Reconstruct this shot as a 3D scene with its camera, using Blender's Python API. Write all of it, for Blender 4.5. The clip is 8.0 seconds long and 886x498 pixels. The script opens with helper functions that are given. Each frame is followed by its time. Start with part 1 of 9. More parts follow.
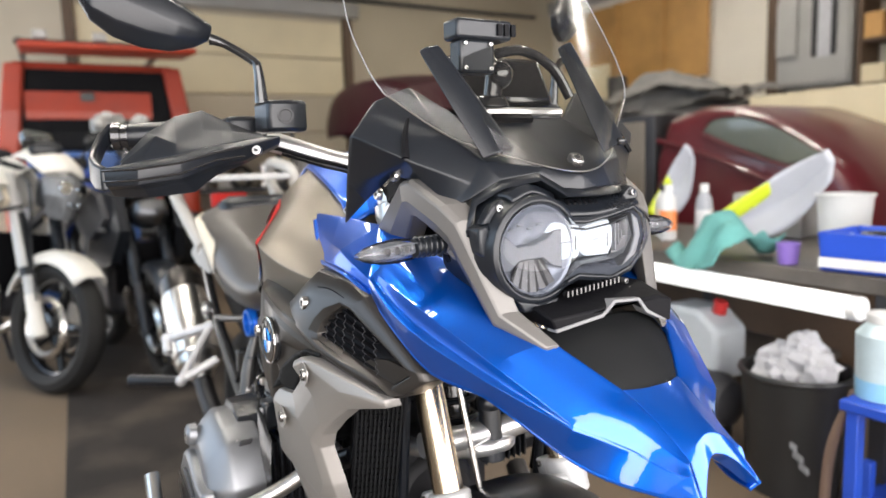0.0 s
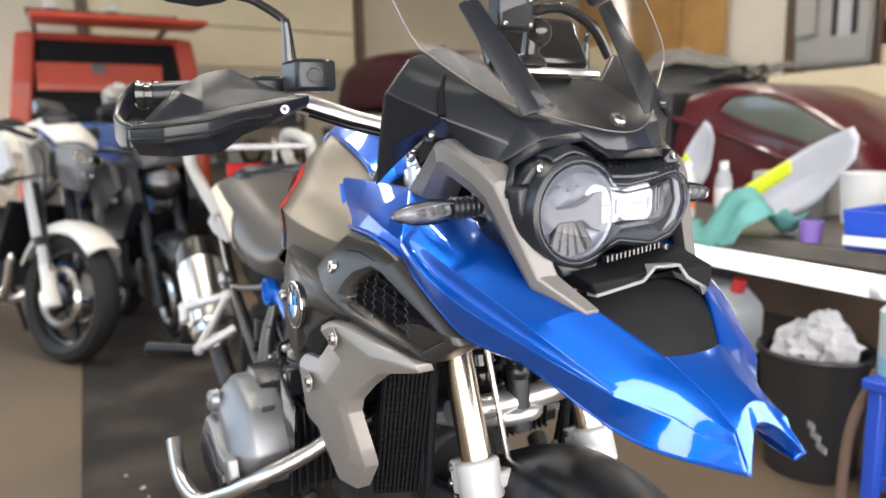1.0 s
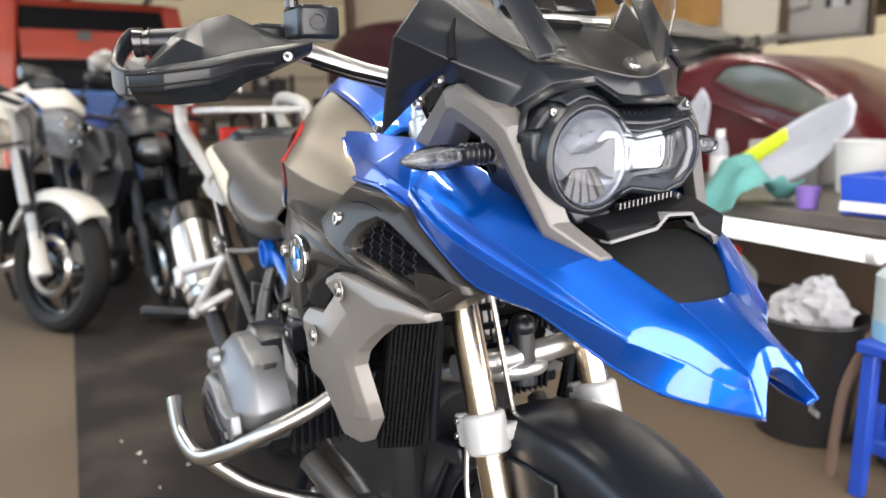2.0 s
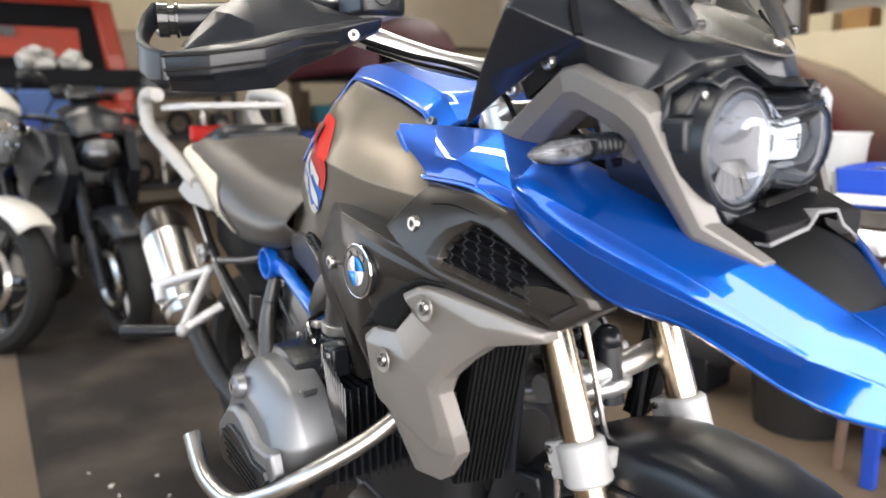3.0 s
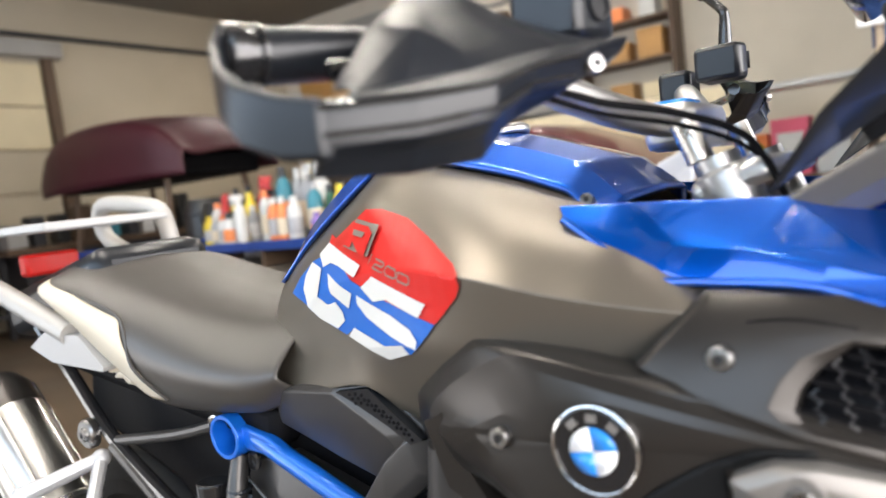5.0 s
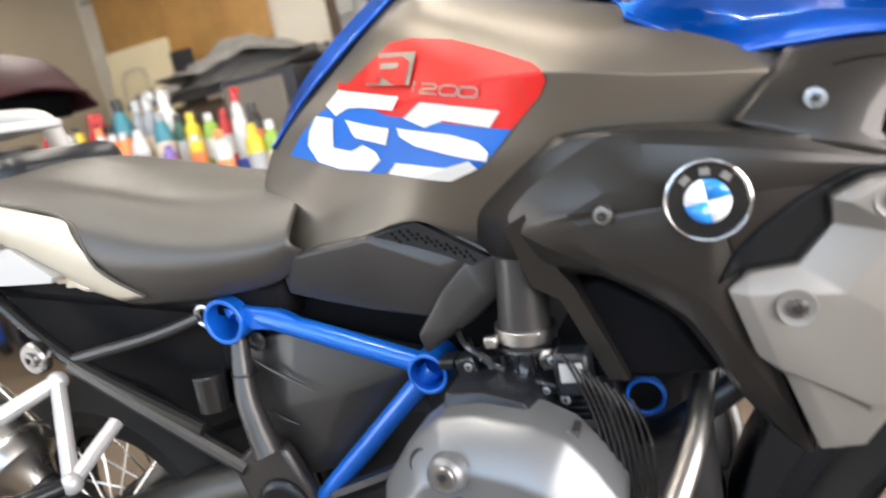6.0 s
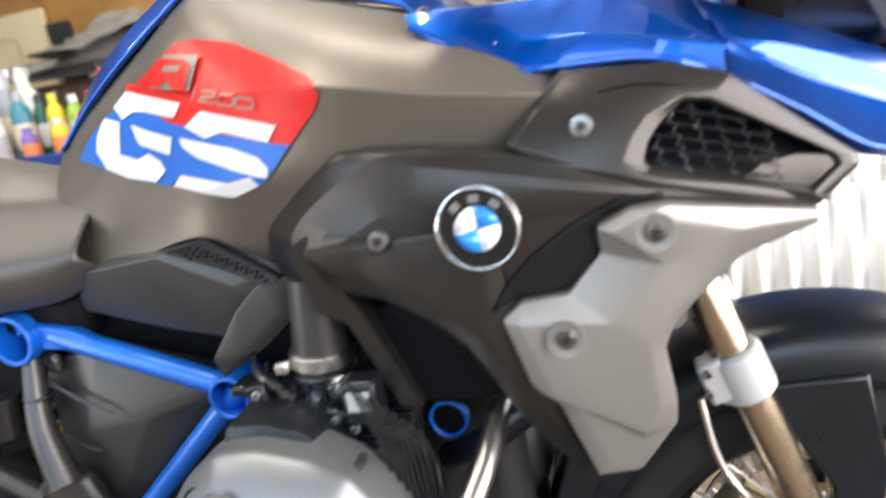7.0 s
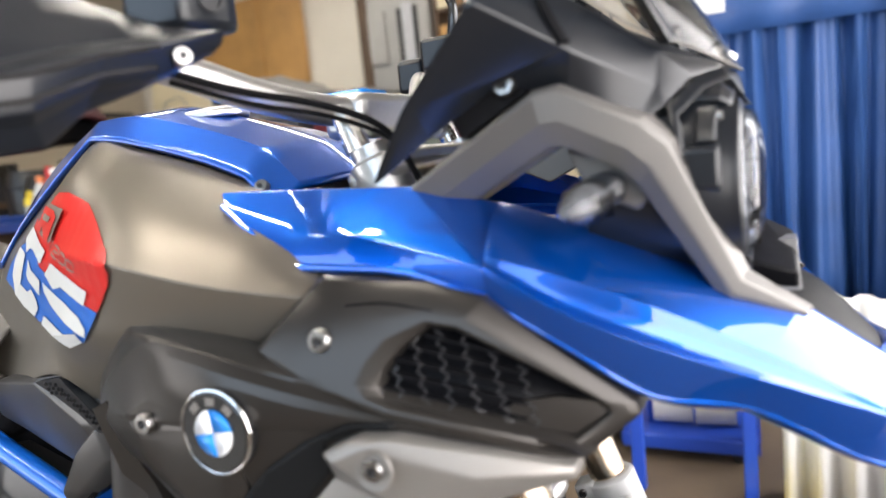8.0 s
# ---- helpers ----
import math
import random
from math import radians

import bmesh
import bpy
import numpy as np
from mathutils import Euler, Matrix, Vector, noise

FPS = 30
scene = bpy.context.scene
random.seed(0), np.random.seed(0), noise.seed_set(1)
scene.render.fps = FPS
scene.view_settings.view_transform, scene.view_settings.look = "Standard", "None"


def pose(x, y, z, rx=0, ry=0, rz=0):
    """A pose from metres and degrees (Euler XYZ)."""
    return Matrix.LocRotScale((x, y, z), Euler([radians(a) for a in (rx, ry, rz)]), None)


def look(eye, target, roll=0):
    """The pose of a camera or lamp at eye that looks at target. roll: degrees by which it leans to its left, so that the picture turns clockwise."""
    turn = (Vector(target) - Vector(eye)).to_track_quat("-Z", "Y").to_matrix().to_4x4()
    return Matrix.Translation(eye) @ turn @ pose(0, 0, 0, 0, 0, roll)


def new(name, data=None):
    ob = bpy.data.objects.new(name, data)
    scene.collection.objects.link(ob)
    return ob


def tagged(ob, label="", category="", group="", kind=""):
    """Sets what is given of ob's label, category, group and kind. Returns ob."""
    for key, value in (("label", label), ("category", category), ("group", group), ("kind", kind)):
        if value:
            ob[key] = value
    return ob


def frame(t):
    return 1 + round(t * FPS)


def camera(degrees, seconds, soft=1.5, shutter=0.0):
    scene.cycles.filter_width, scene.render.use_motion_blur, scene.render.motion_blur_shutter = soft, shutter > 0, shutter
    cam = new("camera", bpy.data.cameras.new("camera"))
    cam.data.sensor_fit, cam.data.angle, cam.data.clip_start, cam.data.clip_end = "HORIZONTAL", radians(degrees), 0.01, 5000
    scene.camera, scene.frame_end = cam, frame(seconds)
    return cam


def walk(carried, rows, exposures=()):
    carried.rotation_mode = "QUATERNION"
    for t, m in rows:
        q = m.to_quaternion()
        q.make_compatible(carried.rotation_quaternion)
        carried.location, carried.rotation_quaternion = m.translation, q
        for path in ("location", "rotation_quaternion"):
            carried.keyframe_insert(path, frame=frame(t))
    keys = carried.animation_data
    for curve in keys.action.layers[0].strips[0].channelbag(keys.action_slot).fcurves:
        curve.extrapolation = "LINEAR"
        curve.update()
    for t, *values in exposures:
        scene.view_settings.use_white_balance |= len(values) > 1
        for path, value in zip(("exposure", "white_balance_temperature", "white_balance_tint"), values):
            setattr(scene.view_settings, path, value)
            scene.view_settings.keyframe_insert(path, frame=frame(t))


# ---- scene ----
from mathutils.bvhtree import BVHTree

cam = camera(66.4, 8.0, shutter=0.35)
cam.data.dof.use_dof = True
cam.data.dof.focus_distance = 0.85
cam.data.dof.aperture_fstop = 3.3
METRES, EYE, TILT, LEAN, TURN = 1.57, 1.1, -7.4, 1.8, 60.0
AX, AY = 0.656, -0.531
ROWS = [
    (0.0, 0.0, 0.0, 0.0, 0.0, 0.0, -0.0),
    (0.5, -0.0073, 0.0076, -0.0032, 0.27, -0.74, -0.41),
    (1.0, -0.0203, 0.013, -0.0128, 0.64, -1.76, -0.77),
    (1.5, -0.0259, 0.0143, -0.0254, 0.8, -2.84, -0.97),
    (1.7, -0.0258, 0.015, -0.0283, 0.74, -3.43, -0.94),
    (2.8, -0.1173, 0.0762, -0.0372, -4.53, -4.08, -0.09),
    (3.0, -0.1468, 0.0992, -0.032, -5.64, -3.87, 0.23),
    (3.5, -0.2082, 0.1478, -0.0111, -11.78, -2.09, 1.41),
    (4.0, -0.2409, 0.2145, -0.0074, -16.31, 0.85, 3.13),
    (4.2, -0.2499, 0.256, 0.0001, -17.3, 1.96, 4.06),
    (5.3, -0.3919, 0.3837, -0.0003, -26.91, 1.42, 9.85),
    (5.5, -0.4311, 0.4023, -0.0138, -30.01, 0.17, 11.13),
    (6.0, -0.481, 0.4278, -0.0413, -37.64, -5.61, 14.29),
    (6.5, -0.4663, 0.4228, -0.0658, -43.99, -9.82, 14.67),
    (7.0, -0.4065, 0.3967, -0.0407, -45.4, -8.63, 13.17),
    (7.5, -0.3011, 0.3465, -0.0104, -39.76, -3.63, 10.36),
    (8.0, -0.2393, 0.2886, -0.0062, -33.55, -1.23, 8.54),
]
walk(cam, [(t, pose(AX, AY, EYE, TILT, LEAN, TURN) @ pose(METRES * x, METRES * y, METRES * z, 90 + pitch, roll, yaw)) for t, x, y, z, yaw, pitch, roll in ROWS],
     exposures=[(0.0, -0.05), (3.0, 0.0), (4.0, 0.06), (5.5, 0.28), (6.5, 0.34), (7.0, 0.32), (7.5, 0.14), (8.0, 0.10)])

# ---- light ----
world = bpy.data.worlds.new("sky")
scene.world = world
world.use_nodes = True
wn = world.node_tree
sky = wn.nodes.new("ShaderNodeTexSky")
sky.sky_type, sky.sun_disc = "NISHITA", False
sky.sun_elevation, sky.sun_rotation = radians(59), radians(196)
wn.links.new(sky.outputs[0], wn.nodes["Background"].inputs[0])
wn.nodes["Background"].inputs[1].default_value = 0.12

sun_data = bpy.data.lights.new("sun", "SUN")
sun_data.energy, sun_data.angle, sun_data.color = 5.0, radians(0.6), (1.0, 0.93, 0.82)
new("sun", sun_data).matrix_basis = look((-2, -6.8, 12), (0, 0, 0))


def area(name, eye, target, sx, sy, power, color):
    d = bpy.data.lights.new(name, "AREA")
    d.shape, d.size, d.size_y, d.energy, d.color = "RECTANGLE", sx, sy, power, color
    o = new(name, d)
    o.matrix_basis = look(eye, target)
    return o


# daylight through the wide open roller door at the front
area("daylight_stand_in", (1.70, -0.2, 1.38), (0, -0.2, 1.38), 5.4, 1.9, 288, (1.0, 0.946, 0.928))
# fill from an unseen, assumed opening in the south wall
area("daylight_stand_in", (-3.75, -3.22, 2.3), (-3.75, 0, 2.3), 9.6, 1.6, 175, (0.64, 0.80, 1.0))
# low fill lamp added to brighten the lower side of the tank
area("low_side_fill", (-6.2, -3.22, 0.6), (-6.2, 0, 0.6), 4.8, 1.15, 100, (1.0, 0.97, 0.97))
# ceiling strip lights; the last two are unseen, added to brighten the side wall
LAMPS = ((-0.9, -0.9), (-1.9, -0.25), (-0.9, 1.3), (-3.4, -1.6), (-2.9, 2.2), (-1.6, 4.6), (-4.6, -0.3), (-6.4, 4.8), (-4.0, 5.6))
LAMPZ = 3.86
for lx, ly in LAMPS:
    area("strip_glow", (lx, ly, LAMPZ - 0.03), (lx, ly, 0), 1.4, 0.1, 30, (1.0, 0.93, 0.82))

# ---- materials ----
def rgb(c):
    return (c[0], c[1], c[2], 1.0)


def surface(name, color, rough=0.5, metal=0.0, vary=0.12, scale=6.0, grain=180.0, bump=0.02, coat=0.0, dirt=None, dirt_amount=0.25, spread=0.12, flake=0.0):
    """A painted, plastic or metal surface: colour that drifts at two scales, uneven gloss, fine relief, and blotches of dirt."""
    m = bpy.data.materials.new(name)
    m.use_nodes = True
    nt = m.node_tree
    b = nt.nodes["Principled BSDF"]
    co = nt.nodes.new("ShaderNodeTexCoord")
    big = nt.nodes.new("ShaderNodeTexNoise")
    big.inputs["Scale"].default_value, big.inputs["Detail"].default_value = scale, 5
    fine = nt.nodes.new("ShaderNodeTexNoise")
    fine.inputs["Scale"].default_value, fine.inputs["Detail"].default_value = grain, 3
    for n in (big, fine):
        nt.links.new(co.outputs["Object"], n.inputs["Vector"])
    mixed = nt.nodes.new("ShaderNodeMath")
    mixed.operation = "MULTIPLY_ADD"
    nt.links.new(fine.outputs[0], mixed.inputs[0])
    mixed.inputs[1].default_value = 0.35
    nt.links.new(big.outputs[0], mixed.inputs[2])
    ramp = nt.nodes.new("ShaderNodeValToRGB")
    e = ramp.color_ramp.elements
    e[0].position, e[1].position = 0.42, 0.92
    e[0].color = rgb([v * (1 - vary) for v in color])
    e[1].color = rgb([min(1, v * (1 + vary)) for v in color])
    nt.links.new(mixed.outputs[0], ramp.inputs[0])
    out = ramp.outputs[0]
    if dirt:
        blot = nt.nodes.new("ShaderNodeTexNoise")
        blot.inputs["Scale"].default_value, blot.inputs["Detail"].default_value = scale * 0.45, 8
        nt.links.new(co.outputs["Object"], blot.inputs["Vector"])
        r2 = nt.nodes.new("ShaderNodeValToRGB")
        r2.color_ramp.elements[0].position, r2.color_ramp.elements[1].position = 0.48, 0.72
        r2.color_ramp.elements[1].color = (dirt_amount, dirt_amount, dirt_amount, 1)
        nt.links.new(blot.outputs[0], r2.inputs[0])
        mx = nt.nodes.new("ShaderNodeMixRGB")
        mx.inputs[2].default_value = rgb(dirt)
        nt.links.new(r2.outputs[0], mx.inputs[0])
        nt.links.new(out, mx.inputs[1])
        out = mx.outputs[0]
    if flake:
        vor = nt.nodes.new("ShaderNodeTexVoronoi")
        vor.inputs["Scale"].default_value = 2600
        nt.links.new(co.outputs["Object"], vor.inputs["Vector"])
        mf = nt.nodes.new("ShaderNodeMixRGB")
        mf.blend_type = "OVERLAY"
        mf.inputs[0].default_value = flake
        nt.links.new(out, mf.inputs[1])
        nt.links.new(vor.outputs["Color"], mf.inputs[2])
        out = mf.outputs[0]
    nt.links.new(out, b.inputs["Base Color"])
    mr = nt.nodes.new("ShaderNodeMapRange")
    mr.inputs["From Min"].default_value, mr.inputs["From Max"].default_value = 0.4, 0.9
    mr.inputs["To Min"].default_value, mr.inputs["To Max"].default_value = max(0.02, rough * (1 - spread)), min(1, rough * (1 + spread))
    nt.links.new(mixed.outputs[0], mr.inputs["Value"])
    nt.links.new(mr.outputs[0], b.inputs["Roughness"])
    b.inputs["Metallic"].default_value = metal
    b.inputs["Coat Weight"].default_value = coat
    b.inputs["Coat Roughness"].default_value = 0.03
    if bump:
        bp = nt.nodes.new("ShaderNodeBump")
        bp.inputs["Strength"].default_value, bp.inputs["Distance"].default_value = bump, 0.01
        nt.links.new(fine.outputs[0], bp.inputs["Height"])
        nt.links.new(bp.outputs[0], b.inputs["Normal"])
    return m


def film_sheet(name, tint, gloss, ior=1.4):
    """Thin clear sheet: lets light straight through and mirrors more at a glancing view."""
    m = bpy.data.materials.new(name)
    m.use_nodes = True
    nt = m.node_tree
    nt.nodes.remove(nt.nodes["Principled BSDF"])
    tr = nt.nodes.new("ShaderNodeBsdfTransparent")
    tr.inputs[0].default_value = rgb(tint)
    gl = nt.nodes.new("ShaderNodeBsdfGlossy")
    gl.inputs["Roughness"].default_value = gloss
    fr = nt.nodes.new("ShaderNodeFresnel")
    fr.inputs[0].default_value = ior
    mx = nt.nodes.new("ShaderNodeMixShader")
    nt.links.new(fr.outputs[0], mx.inputs[0])
    nt.links.new(tr.outputs[0], mx.inputs[1])
    nt.links.new(gl.outputs[0], mx.inputs[2])
    nt.links.new(mx.outputs[0], nt.nodes["Material Output"].inputs[0])
    return m


def glow(name, color, strength):
    m = bpy.data.materials.new(name)
    m.use_nodes = True
    b = m.node_tree.nodes["Principled BSDF"]
    b.inputs["Base Color"].default_value = rgb(color)
    b.inputs["Emission Color"].default_value = rgb(color)
    b.inputs["Emission Strength"].default_value = strength
    return m


BLUE = surface("blue_lacquer", (0.0002, 0.086, 0.49), 0.32, 0.78, 0.05, 3, 300, 0.0, 1.0)
b = BLUE.node_tree.nodes["Principled BSDF"]
b.inputs["Specular IOR Level"].default_value, b.inputs["Coat IOR"].default_value, b.inputs["Coat Roughness"].default_value = 0.10, 1.62, 0.012
BLUE_FRAME = surface("blue_powder_coat", (0.006, 0.13, 0.58), 0.30, 0.2, 0.1, 5, 350, 0.02, 0.4)
BRONZE = surface("bronze_grey_satin_metal", (0.168, 0.148, 0.121), 0.35, 0.66, 0.05, 3, 500, 0.004)
DARKPANEL = surface("dark_bronze_satin_paint", (0.041, 0.0375, 0.0345), 0.29, 0.60, 0.04, 4, 420, 0.003)
BLACKP = surface("matt_black_plastic", (0.0075, 0.0090, 0.0120), 0.29, 0.0, 0.15, 5, 420, 0.03)
BLACKP.node_tree.nodes["Principled BSDF"].inputs["Specular IOR Level"].default_value = 0.42
MATTBLACK = surface("deep_matt_black_plastic", (0.007, 0.0075, 0.008), 0.55, 0.0, 0.15, 5, 420, 0.03)
MATTBLACK.node_tree.nodes["Principled BSDF"].inputs["Specular IOR Level"].default_value = 0.13
BLACKG = surface("gloss_black_plastic", (0.012, 0.012, 0.013), 0.18, 0.0, 0.15, 5, 300, 0.0, 0.5)
# near-black for rubber, and painted for shade inside slots, grooves and openings
VOID = surface("deep_black_rubber_and_recess", (0.003, 0.003, 0.004), 0.6, 0.0, 0.2, 8, 200, 0.05)
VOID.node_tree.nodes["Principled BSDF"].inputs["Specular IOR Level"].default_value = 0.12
COVER = surface("grey_brown_moulded_plastic", (0.034, 0.032, 0.031), 0.33, 0.0, 0.1, 5, 420, 0.01)
BOLT = surface("dull_bolt_steel", (0.36, 0.355, 0.35), 0.28, 1.0, 0.1, 30, 300, 0.0)
CAST = surface("dark_cast_metal", (0.085, 0.081, 0.077), 0.38, 0.7, 0.1, 8, 260, 0.03)
DULL = surface("dull_dark_casting", (0.022, 0.022, 0.024), 0.5, 0.3, 0.2, 10, 200, 0.05)
SATIN = surface("satin_steel", (0.55, 0.54, 0.52), 0.30, 1.0, 0.04, 5, 120, 0.0)
SILVER = surface("silver_satin_paint", (0.245, 0.230, 0.214), 0.44, 0.55, 0.05, 3, 500, 0.006)
ARMGREY = surface("warm_grey_satin_paint", (0.130, 0.123, 0.115), 0.42, 0.3, 0.05, 3, 450, 0.012)
ALU = surface("cast_aluminium", (0.60, 0.60, 0.60), 0.34, 0.9, 0.1, 9, 260, 0.04, dirt=(0.2, 0.17, 0.14), dirt_amount=0.2)
ENGINE = surface("grey_engine_paint", (0.20, 0.205, 0.215), 0.40, 0.7, 0.03, 3, 120, 0.0, dirt=(0.15, 0.13, 0.11), dirt_amount=0.06, spread=0.04)
CHROME = surface("polished_steel", (0.75, 0.75, 0.75), 0.14, 1.0, 0.05, 9, 300, 0.0)
STEEL = surface("brushed_steel", (0.62, 0.60, 0.57), 0.28, 1.0, 0.1, 12, 260, 0.02)
GOLD = surface("champagne_anodised_tube", (0.56, 0.47, 0.36), 0.24, 1.0, 0.06, 6, 300, 0.005)
WHITECLAMP = surface("white_painted_clamp", (0.40, 0.40, 0.395), 0.35, 0.1, 0.05, 7, 250, 0.02)
RAILGREY = surface("pale_warm_grey_paint", (0.40, 0.385, 0.36), 0.4, 0.1, 0.05, 7, 250, 0.02)
PEGGREY = surface("pale_cast_alloy", (0.50, 0.50, 0.51), 0.42, 0.4, 0.1, 9, 260, 0.04, dirt=(0.25, 0.22, 0.19), dirt_amount=0.25)
TYRE = surface("tyre_rubber", (0.014, 0.0135, 0.013), 0.7, 0.0, 0.25, 9, 160, 0.12, dirt=(0.05, 0.045, 0.04), dirt_amount=0.3)
TYRE.node_tree.nodes["Principled BSDF"].inputs["Specular IOR Level"].default_value = 0.25
SEATV = surface("grey_brown_vinyl", (0.050, 0.044, 0.038), 0.40, 0.0, 0.1, 5, 700, 0.06)
SEATV.node_tree.nodes["Principled BSDF"].inputs["Specular IOR Level"].default_value = 0.7
SEATC = surface("cream_vinyl", (0.62, 0.55, 0.43), 0.5, 0.0, 0.08, 5, 600, 0.04)
WHITE = surface("white_gloss_paint", (0.80, 0.80, 0.78), 0.3, 0.0, 0.05, 5, 200, 0.0, 0.5, dirt=(0.5, 0.45, 0.38), dirt_amount=0.25)
RED_DECAL = surface("red_vinyl", (0.62, 0.022, 0.018), 0.32, 0.0, 0.05, 6, 300, 0.0)
WHITE_DECAL = surface("white_vinyl", (0.66, 0.645, 0.61), 0.32, 0.0, 0.04, 6, 300, 0.0)
GREY_DECAL = surface("bronze_grey_vinyl", (0.26, 0.235, 0.20), 0.36, 0.4, 0.05, 6, 300, 0.0)
WIRE = surface("dark_grey_mesh_plastic", (0.035, 0.036, 0.040), 0.28, 0.0, 0.1, 20, 300, 0.0)
BLUE_DECAL = surface("blue_vinyl", (0.02, 0.13, 0.50), 0.32, 0.0, 0.05, 6, 300, 0.0)
for vinyl in (RED_DECAL, WHITE_DECAL, BLUE_DECAL, GREY_DECAL):
    vinyl.node_tree.nodes["Principled BSDF"].inputs["Specular IOR Level"].default_value = 0.22
FAIRWHITE = surface("white_plastic_fairing", (0.42, 0.43, 0.47), 0.35, 0.0, 0.06, 6, 200, 0.0, 0.3, dirt=(0.35, 0.33, 0.30), dirt_amount=0.3)
EMB_BLUE = surface("blue_enamel", (0.02, 0.23, 0.70), 0.12, 0.0, 0.05, 6, 300, 0.0, 0.6)
EMB_WHITE = surface("white_enamel", (0.82, 0.82, 0.82), 0.12, 0.0, 0.04, 6, 300, 0.0, 0.6)
ORANGE = surface("orange_reflector", (0.80, 0.20, 0.01), 0.2, 0.0, 0.1, 20, 400, 0.05, 0.5)
YELLOW = surface("yellow_spring_paint", (0.70, 0.42, 0.02), 0.35, 0.0, 0.1, 9, 300, 0.02)
BRAKE = surface("gold_brake_caliper", (0.36, 0.29, 0.17), 0.38, 0.7, 0.15, 20, 300, 0.05)
SCREEN = film_sheet("clear_screen", (0.90, 0.90, 0.87), 0.16)
LENS = film_sheet("clear_lens", (0.95, 0.96, 0.98), 0.02, 1.30)
FROSTED = surface("frosted_lamp_plastic", (0.062, 0.067, 0.078), 0.35, 0.2, 0.08, 30, 300, 0.02)
FLUTE = surface("warm_grey_fluted_reflector", (0.050, 0.050, 0.052), 0.25, 0.4, 0.1, 30, 300, 0.0)
LINER = surface("silvery_lamp_liner", (0.135, 0.147, 0.175), 0.28, 0.35, 0.08, 40, 300, 0.0)
TRIMW = surface("bright_lamp_trim", (0.14, 0.145, 0.155), 0.22, 0.4, 0.05, 30, 300, 0.0)
LED = glow("led_lamp", (0.9, 0.95, 1.0), 1.1)
LED.node_tree.nodes["Principled BSDF"].inputs["Base Color"].default_value = (0.06, 0.06, 0.062, 1)
LAMPDARK = surface("smoked_lamp_plastic", (0.10, 0.103, 0.11), 0.25, 0.0, 0.2, 30, 300, 0.02)
FACETED = surface("faceted_clear_plastic", (0.15, 0.156, 0.165), 0.14, 0.4, 0.3, 90, 300, 0.3)
LAMPGREY = surface("dull_chrome_reflector", (0.13, 0.133, 0.142), 0.36, 1.0, 0.12, 40, 300, 0.03)
LIPGREY = surface("light_grey_plastic", (0.16, 0.16, 0.165), 0.45, 0.0, 0.05, 5, 300, 0.01)


# ---- mesh tools ----
def part(name, bm, material, parent, label="", bevel=0.0, sub=0, solid=0.0, flat=False, angle=35):
    me = bpy.data.meshes.new(name)
    bmesh.ops.recalc_face_normals(bm, faces=bm.faces)
    bm.to_mesh(me)
    bm.free()
    for p in me.polygons:
        p.use_smooth = not flat
    if not flat and not sub:
        me.set_sharp_from_angle(angle=radians(angle))
    me.materials.append(material)
    ob = new(name, me)
    ob.parent = parent
    if label:
        ob["label"] = label
    if solid:
        md = ob.modifiers.new("solid", "SOLIDIFY")
        md.thickness, md.offset = solid, 0
    if bevel:
        md = ob.modifiers.new("bevel", "BEVEL")
        md.width, md.segments, md.limit_method, md.angle_limit = bevel, 2, "ANGLE", radians(35)
        md.harden_normals = False
    if sub:
        md = ob.modifiers.new("sub", "SUBSURF")
        md.levels = md.render_levels = sub
    return ob


def root(name, m, label, category, group="", kind=""):
    o = new(name)
    o.empty_display_size = 0.1
    o.matrix_basis = m
    return tagged(o, label, category, group, kind)


def B():
    return bmesh.new()


def box(bm, c, s, m=None):
    """A box round c with the sizes s, turned by the matrix m about c."""
    t = Matrix.Translation(c) @ (m.to_4x4() if m else Matrix()) @ Matrix.Diagonal((s[0], s[1], s[2], 1))
    bmesh.ops.create_cube(bm, size=1, matrix=t)
    return bm


def cyl(bm, p, q, r, r2=None, n=20):
    p, q = Vector(p), Vector(q)
    d = q - p
    m = Matrix.Translation((p + q) / 2) @ d.to_track_quat("Z", "Y").to_matrix().to_4x4()
    bmesh.ops.create_cone(bm, cap_ends=True, segments=n, radius1=r, radius2=r if r2 is None else r2, depth=d.length, matrix=m)
    return bm


def ball(bm, c, r, s=(1, 1, 1), n=16, m=None):
    t = Matrix.Translation(c) @ (m.to_4x4() if m else Matrix()) @ Matrix.Diagonal((s[0], s[1], s[2], 1))
    bmesh.ops.create_uvsphere(bm, u_segments=n, v_segments=max(6, n // 2), radius=r, matrix=t)
    return bm


def spline(pts, k=6, closed=False):
    """Points on a Catmull-Rom line through pts, k to a stretch."""
    p = [Vector(a) for a in pts]
    n = len(p)
    out = []
    for i in range(n if closed else n - 1):
        if closed:
            a, b, c, d = p[i - 1], p[i], p[(i + 1) % n], p[(i + 2) % n]
        else:
            a, b, c, d = p[max(i - 1, 0)], p[i], p[i + 1], p[min(i + 2, n - 1)]
        for j in range(k):
            t = j / k
            out.append(0.5 * ((2 * b) + (c - a) * t + (2 * a - 5 * b + 4 * c - d) * t * t + (3 * b - a - 3 * c + d) * t ** 3))
    if not closed:
        out.append(p[-1])
    return out


